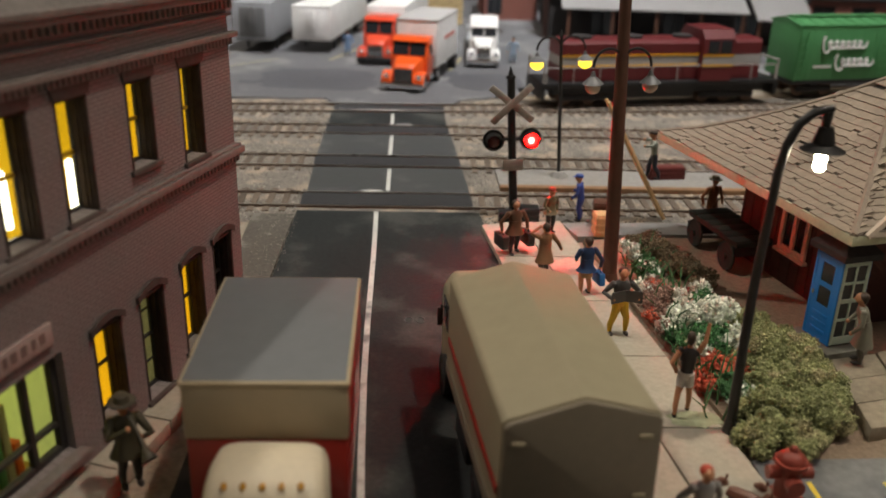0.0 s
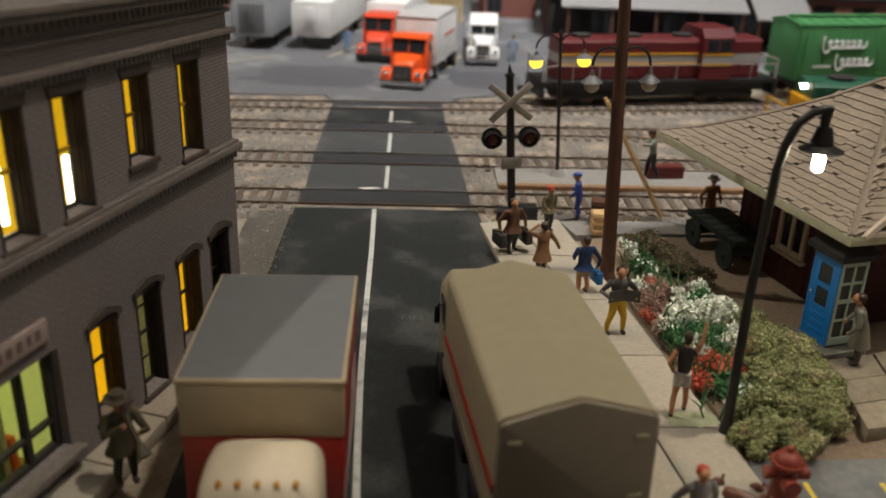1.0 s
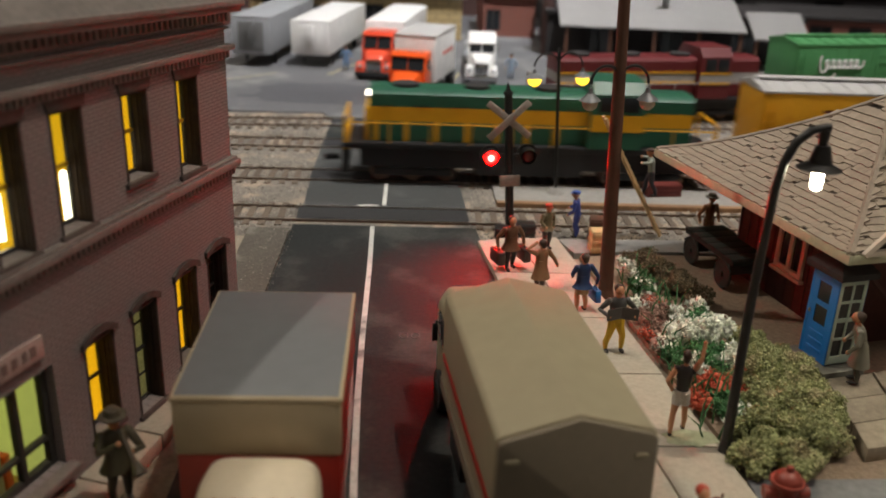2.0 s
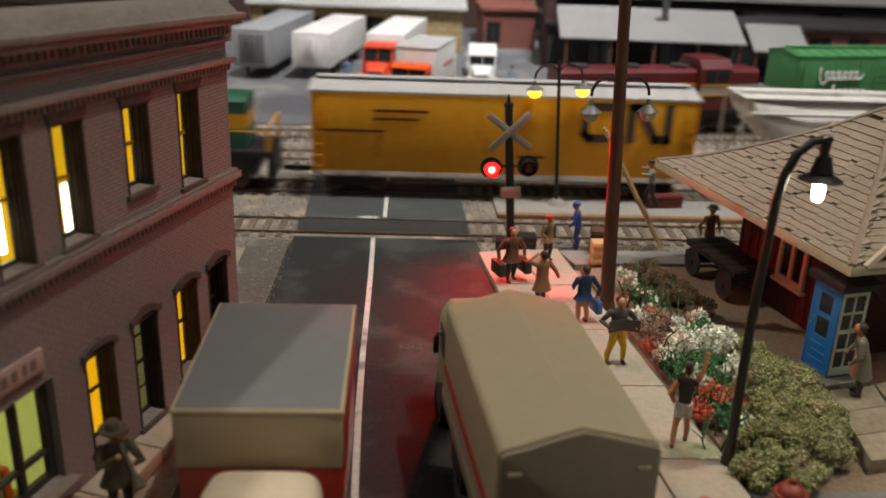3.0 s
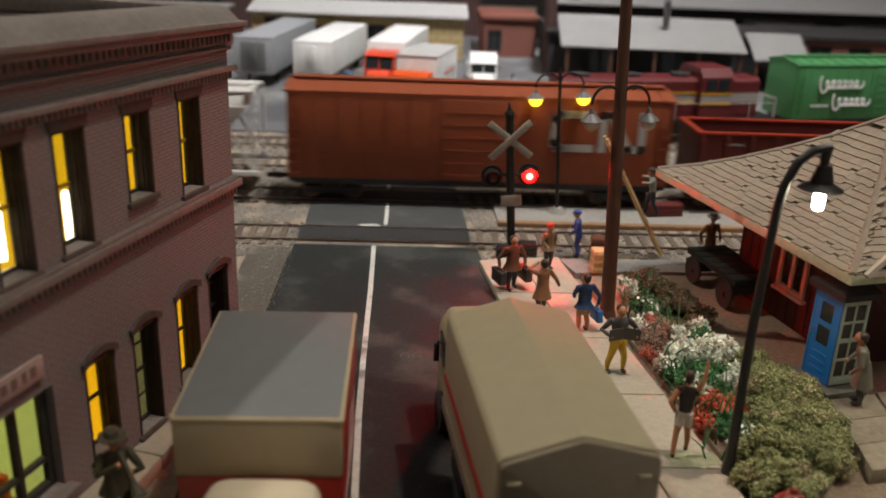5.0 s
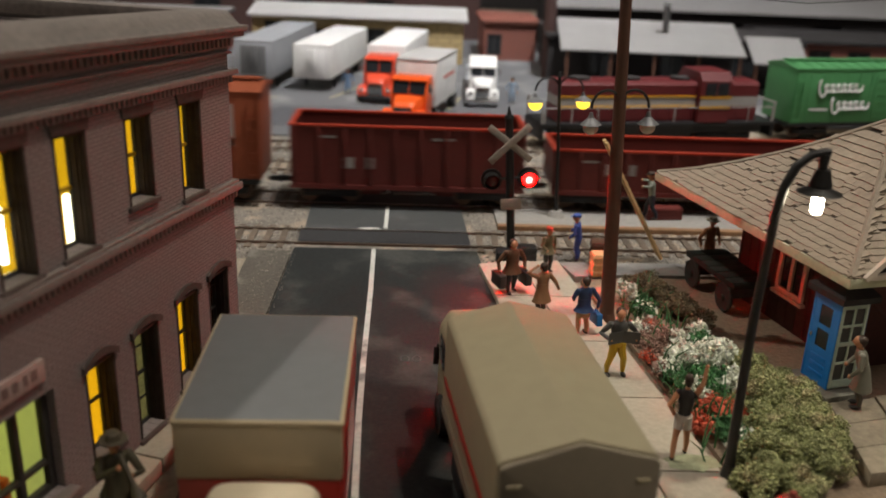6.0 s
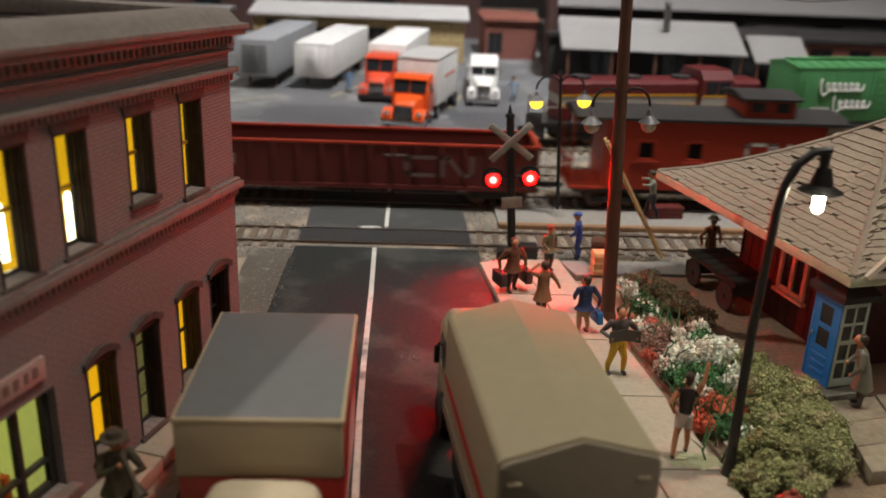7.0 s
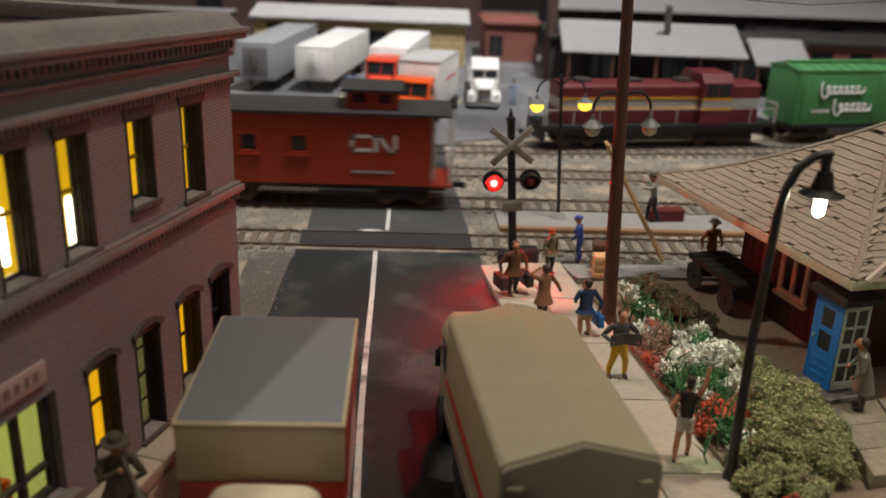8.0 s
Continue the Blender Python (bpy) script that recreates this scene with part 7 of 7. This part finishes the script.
def locomotive(name, length, low, stripe, high, label, group, cab_at, cab_w=2.4, hood_h=4.25, cab_h=4.9, stripe_z=(2.75, 3.3), frame_m=None, deck=1.25):
    t = thing(name, 0, 0, 0, 0, label, "locomotive", group)
    bm = B()
    box(bm, .3, length - .3, -1.5, 1.5, deck, deck + .25, .03)
    part("frame", bm, frame_m or stripe, t, "side sill and walkway")
    for nm, z0, z1, m in (("hood_lower", deck + .25, stripe_z[0], low), ("hood_stripe", stripe_z[0], stripe_z[1], stripe), ("hood_upper", stripe_z[1], hood_h, high)):
        bm = B()
        if nm == "hood_upper":
            prism(bm, [(-1.05, z0), (1.05, z0), (1.05, z1 - .2), (.8, z1), (-.8, z1), (-1.05, z1 - .2)], "x", 1.4, length - 1.4)
        else:
            box(bm, 1.4, length - 1.4, -1.05, 1.05, z0, z1)
        part(nm, bm, m, t, "long hood")
    for k in range(16):
        x = 1.8 + k * (length - 3.8) / 16
        bm = B()
        box(bm, x, x + .5, -1.08, -1.05, deck + .35, stripe_z[0] - .1, 0)
        part("hood_door", bm, low, t)
        if k % 2 == 0:
            bm = B()
            box(bm, x, x + .6, -1.08, -1.05, stripe_z[1] + .1, hood_h - .3)
            part("grille", bm, low, t)
    for k in range(3):
        bm = B()
        cone(bm, (3 + k * 3.2, 0, hood_h), (3 + k * 3.2, 0, hood_h + .14), .6, .6, 16)
        part("roof_fan", bm, M_DKROOF, t)
    x0 = cab_at
    bm = B()
    prism(bm, [(-1.55, deck + .25), (1.55, deck + .25), (1.55, cab_h - .5), (1.1, cab_h), (-1.1, cab_h), (-1.55, cab_h - .5)], "x", x0, x0 + cab_w)
    cabp = part("cab", bm, high, t, "cab")
    bm = B()
    box(bm, x0 + .01, x0 + cab_w - .01, -1.57, -1.55, stripe_z[0] - .1, stripe_z[1])
    part("cab_stripe", bm, stripe, cabp)
    bm = B()
    for x in (x0 + .3, x0 + cab_w * .55):
        box(bm, x, x + cab_w * .35, -1.58, -1.54, stripe_z[1] + .15, cab_h - .6, .01)
    part("cab_window", bm, M_GLASSDK, cabp, "dark cab windows")
    for xe in (.35, length - .35):
        bm = B()
        box(bm, xe - .12, xe + .12, -1.45, 1.45, .55, deck + .25, .03)
        part("pilot", bm, frame_m or stripe, t, "end pilot")
        bm = B()
        for y in (-1.4, 1.4):
            tube(bm, [(xe, y, deck + .2), (xe, y, deck + 1.4)], .06, 5)
        tube(bm, [(xe, -1.4, deck + 1.4), (xe, 1.4, deck + 1.4)], .06, 5)
        part("end_rail", bm, stripe, t)
    bm = B()
    for k in range(10):
        x = .5 + k * (length - 1) / 9
        tube(bm, [(x, -1.46, deck + .2), (x, -1.46, deck + 1.15)], .04, 5)
    tube(bm, [(.5, -1.46, deck + 1.15), (length - .5, -1.46, deck + 1.15)], .035, 5)
    part("handrail", bm, stripe, t, "side handrail")
    bm = B()
    prism(bm, [(-1.2, .5), (1.2, .5), (1.35, deck), (-1.35, deck)], "x", length * .36, length * .64)
    part("fuel_tank", bm, M_BLACK, t, "black fuel tank")
    bm = B()
    box(bm, 1.0, length - 1.0, -1.2, 1.2, .8, deck)
    part("underframe", bm, M_BLACK, t)
    bogie(t, 3.4, 3, 1.5)
    bogie(t, length - 3.4, 3, 1.5)
    couplers(t, length)
    return t


def train():
    """The moving train: each vehicle with its distance behind the locomotive's nose."""
    cars = []
    loco = locomotive("diesel_locomotive", 17.3, M_LOCOG, M_LOCOY, M_LOCOG, "green and yellow diesel hood locomotive hauling the train", "moving freight train", 11.2, stripe_z=(2.85, 3.5), frame_m=M_BLACK, deck=1.7)
    for x, z, m in ((1.3, 3.9, M_HEADL),):
        bm = B()
        cone(bm, (x, 0, z), (x + .12, 0, z), .14, .14, 14)
        part("headlight", bm, m, loco, "lit headlight")
    bm = B()
    for k in range(7):
        x = 1.6 + k * 1.35
        box(bm, x, x + .22, -1.1, -1.06, 1.97, 2.85)
    part("side_chevron", bm, M_LOCOY, loco, "yellow side panels")
    bm = B()
    box(bm, 1.2, 1.41, -1.07, 1.07, 1.95, 3.45, .04)
    part("nose_panel", bm, M_LOCOY, loco, "yellow nose panel")
    bm = B()
    box(bm, .3, .5, -1.48, 1.48, 1.6, 2.4, .04)
    part("front_apron", bm, M_LOCOY, loco, "yellow front apron")
    cars.append((loco, 0))
    c = boxcar("refrigerator_car", 17.2, M_CNYEL, "mustard yellow boxcar with a silver roof and dark emblem", M_PALEROOF, 4.75, M_MARK, (12.1, 3.0, 3.7, 1.4), door=False, stroke=.36)
    small_bars(c, M_OXIDE, [(2.8, 3.9, 2.4, .12), (2.8, 3.55, 2.0, .1), (.4, 3.0, 2.9, .12), (9.2, 2.0, 1.2, .12)], -1.66)
    cars.append((c, 18.7))
    cars.append((covered_hopper(), 37.6))
    c = boxcar("boxcar", 17.1, M_CNBROWN, "rust-brown boxcar with a pale grey emblem", M_CNBROWN, 5.05, M_PALEROOF, (11.8, 2.9, 3.9, 1.5), stroke=.34)
    cars.append((c, 56.9))
    cars.append((gondola(10.4, 3.7, "tall dark oxide red open hopper car", hopper=True), 75.2))
    g = gondola(17.2, 2.9, "long low oxide red gondola car")
    bar_logo(g, 11.3, 1.6, 2.9, .8, M_STENCIL, -1.72, .17)
    cars.append((g, 86.9))
    cars.append((caboose(), 105.5))
    return cars


def standing_cars():
    loco = locomotive("diesel_locomotive", 15.6, M_MAROON, M_LGREY, M_MAROON, "maroon and grey diesel locomotive standing on the far track", "standing railway vehicles", 10.1, cab_w=2.0, stripe_z=(2.4, 2.95), hood_h=3.85, cab_h=4.45, frame_m=M_BLACK)
    loco.matrix_basis = at_cm(7.7, 18.2, .06, 11.0)
    for z in (2.36, 2.95):
        bm = B()
        box(bm, 1.4, 10.08, -1.1, -1.05, z, z + .09)
        part("pinstripe", bm, M_LOCOY, loco, "thin yellow line")
        bm = B()
        box(bm, 10.11, 12.09, -1.6, -1.55, z, z + .09)
        part("pinstripe", bm, M_LOCOY, loco, "thin yellow line")
    c = boxcar("boxcar", 14.5, M_CPGREEN, "bright green boxcar with white script emblem", M_CPGREEN, 4.55, group="standing railway vehicles", door=True)
    c.matrix_basis = at_cm(24.0, 22.2, .06, 12)
    # the script emblem as plain wavy strokes
    for x0, z0, n in ((1.8, 3.4, 7), (2.9, 2.3, 6)):
        bm = B()
        pts = [(x0 + .42 * s - .2 * math.sin(math.tau * s), -1.7, z0 + (.5 if s < .8 else .22) * math.cos(math.tau * s)) for s in [k * .1 for k in range(n * 10)]]
        tube(bm, pts, .075, 4)
        part("emblem_stroke", bm, M_WHITE, c, "white wavy emblem stroke")
    bm = B()
    box(bm, 1.3, 2.6, -1.66, -1.64, 2.0, 2.12)
    part("stencil_bars", bm, M_WHITE, c)
    return c


# ---- motion ----
# one letter for each tenth of a second: left, right, both or neither lamp lit
FLASH = "RRBLLRRBLLNRRLLNRRLLLRRRLLRRRBLLRRRLLLRRBLLRRRLLLRRLLLRRLLLLRRRLLBRRLLBRRLLLRRRLL"


def lamp_rows(x, side):
    """A lamp turns its lit face forward while on and its dark face while off."""
    rows = []
    for k, state in enumerate(FLASH):
        goal = 0 if state in (side, "B") else 180
        if k and goal != now:
            step = 89 if goal > now else -89
            rows.append((k / 10 - 2 / 30, at_cm(x, -.2, 3.13, now + step)))
            rows.append((k / 10 - 1 / 30, at_cm(x, -.2, 3.13, now + 2 * step)))
        now = goal
        rows.append((k / 10, at_cm(x, -.2, 3.13, now)))
    return rows


def motions(cars, lamps):
    path = ((0, 37.2), (1.0, 17.4), (1.5, 7.6), (1.7, 3.6), (2.8, -18.4), (3.5, -32.3), (3.8, -38.4), (4.6, -54.2), (5.8, -76.1), (6.5, -88.8), (7.3, -102.9), (8.0, -115.3))
    for car, offset in cars:
        walk(car, [(t, at_cm(s + offset, 6.22, .06)) for t, s in path])
    for lens, x, side in zip(lamps, (-.71, .71), "LR"):
        walk(lens, lamp_rows(x, side))


room()
ground()
ballast_and_tracks()
stones()
road()
lot()
pavement()
left_pavement()
brick_building()
box_truck()
covered_truck()
LAMPS = crossing_signal()
twin_street_lamp()
utility_pole()
gooseneck_lamp()
depot()
phone_booth()
baggage_cart()
figures()
dog(7.75, -19.0, 150, 1.0, "small brown dog figurine on the pavement")
dog(8.35, -19.3, 120, .95, "brown dog figurine beside the hydrant")
hydrant()
ladder()
crates()
planting()
yard_vehicles()
backdrop_buildings()
standing_cars()
CARS = train()
motions(CARS, LAMPS)
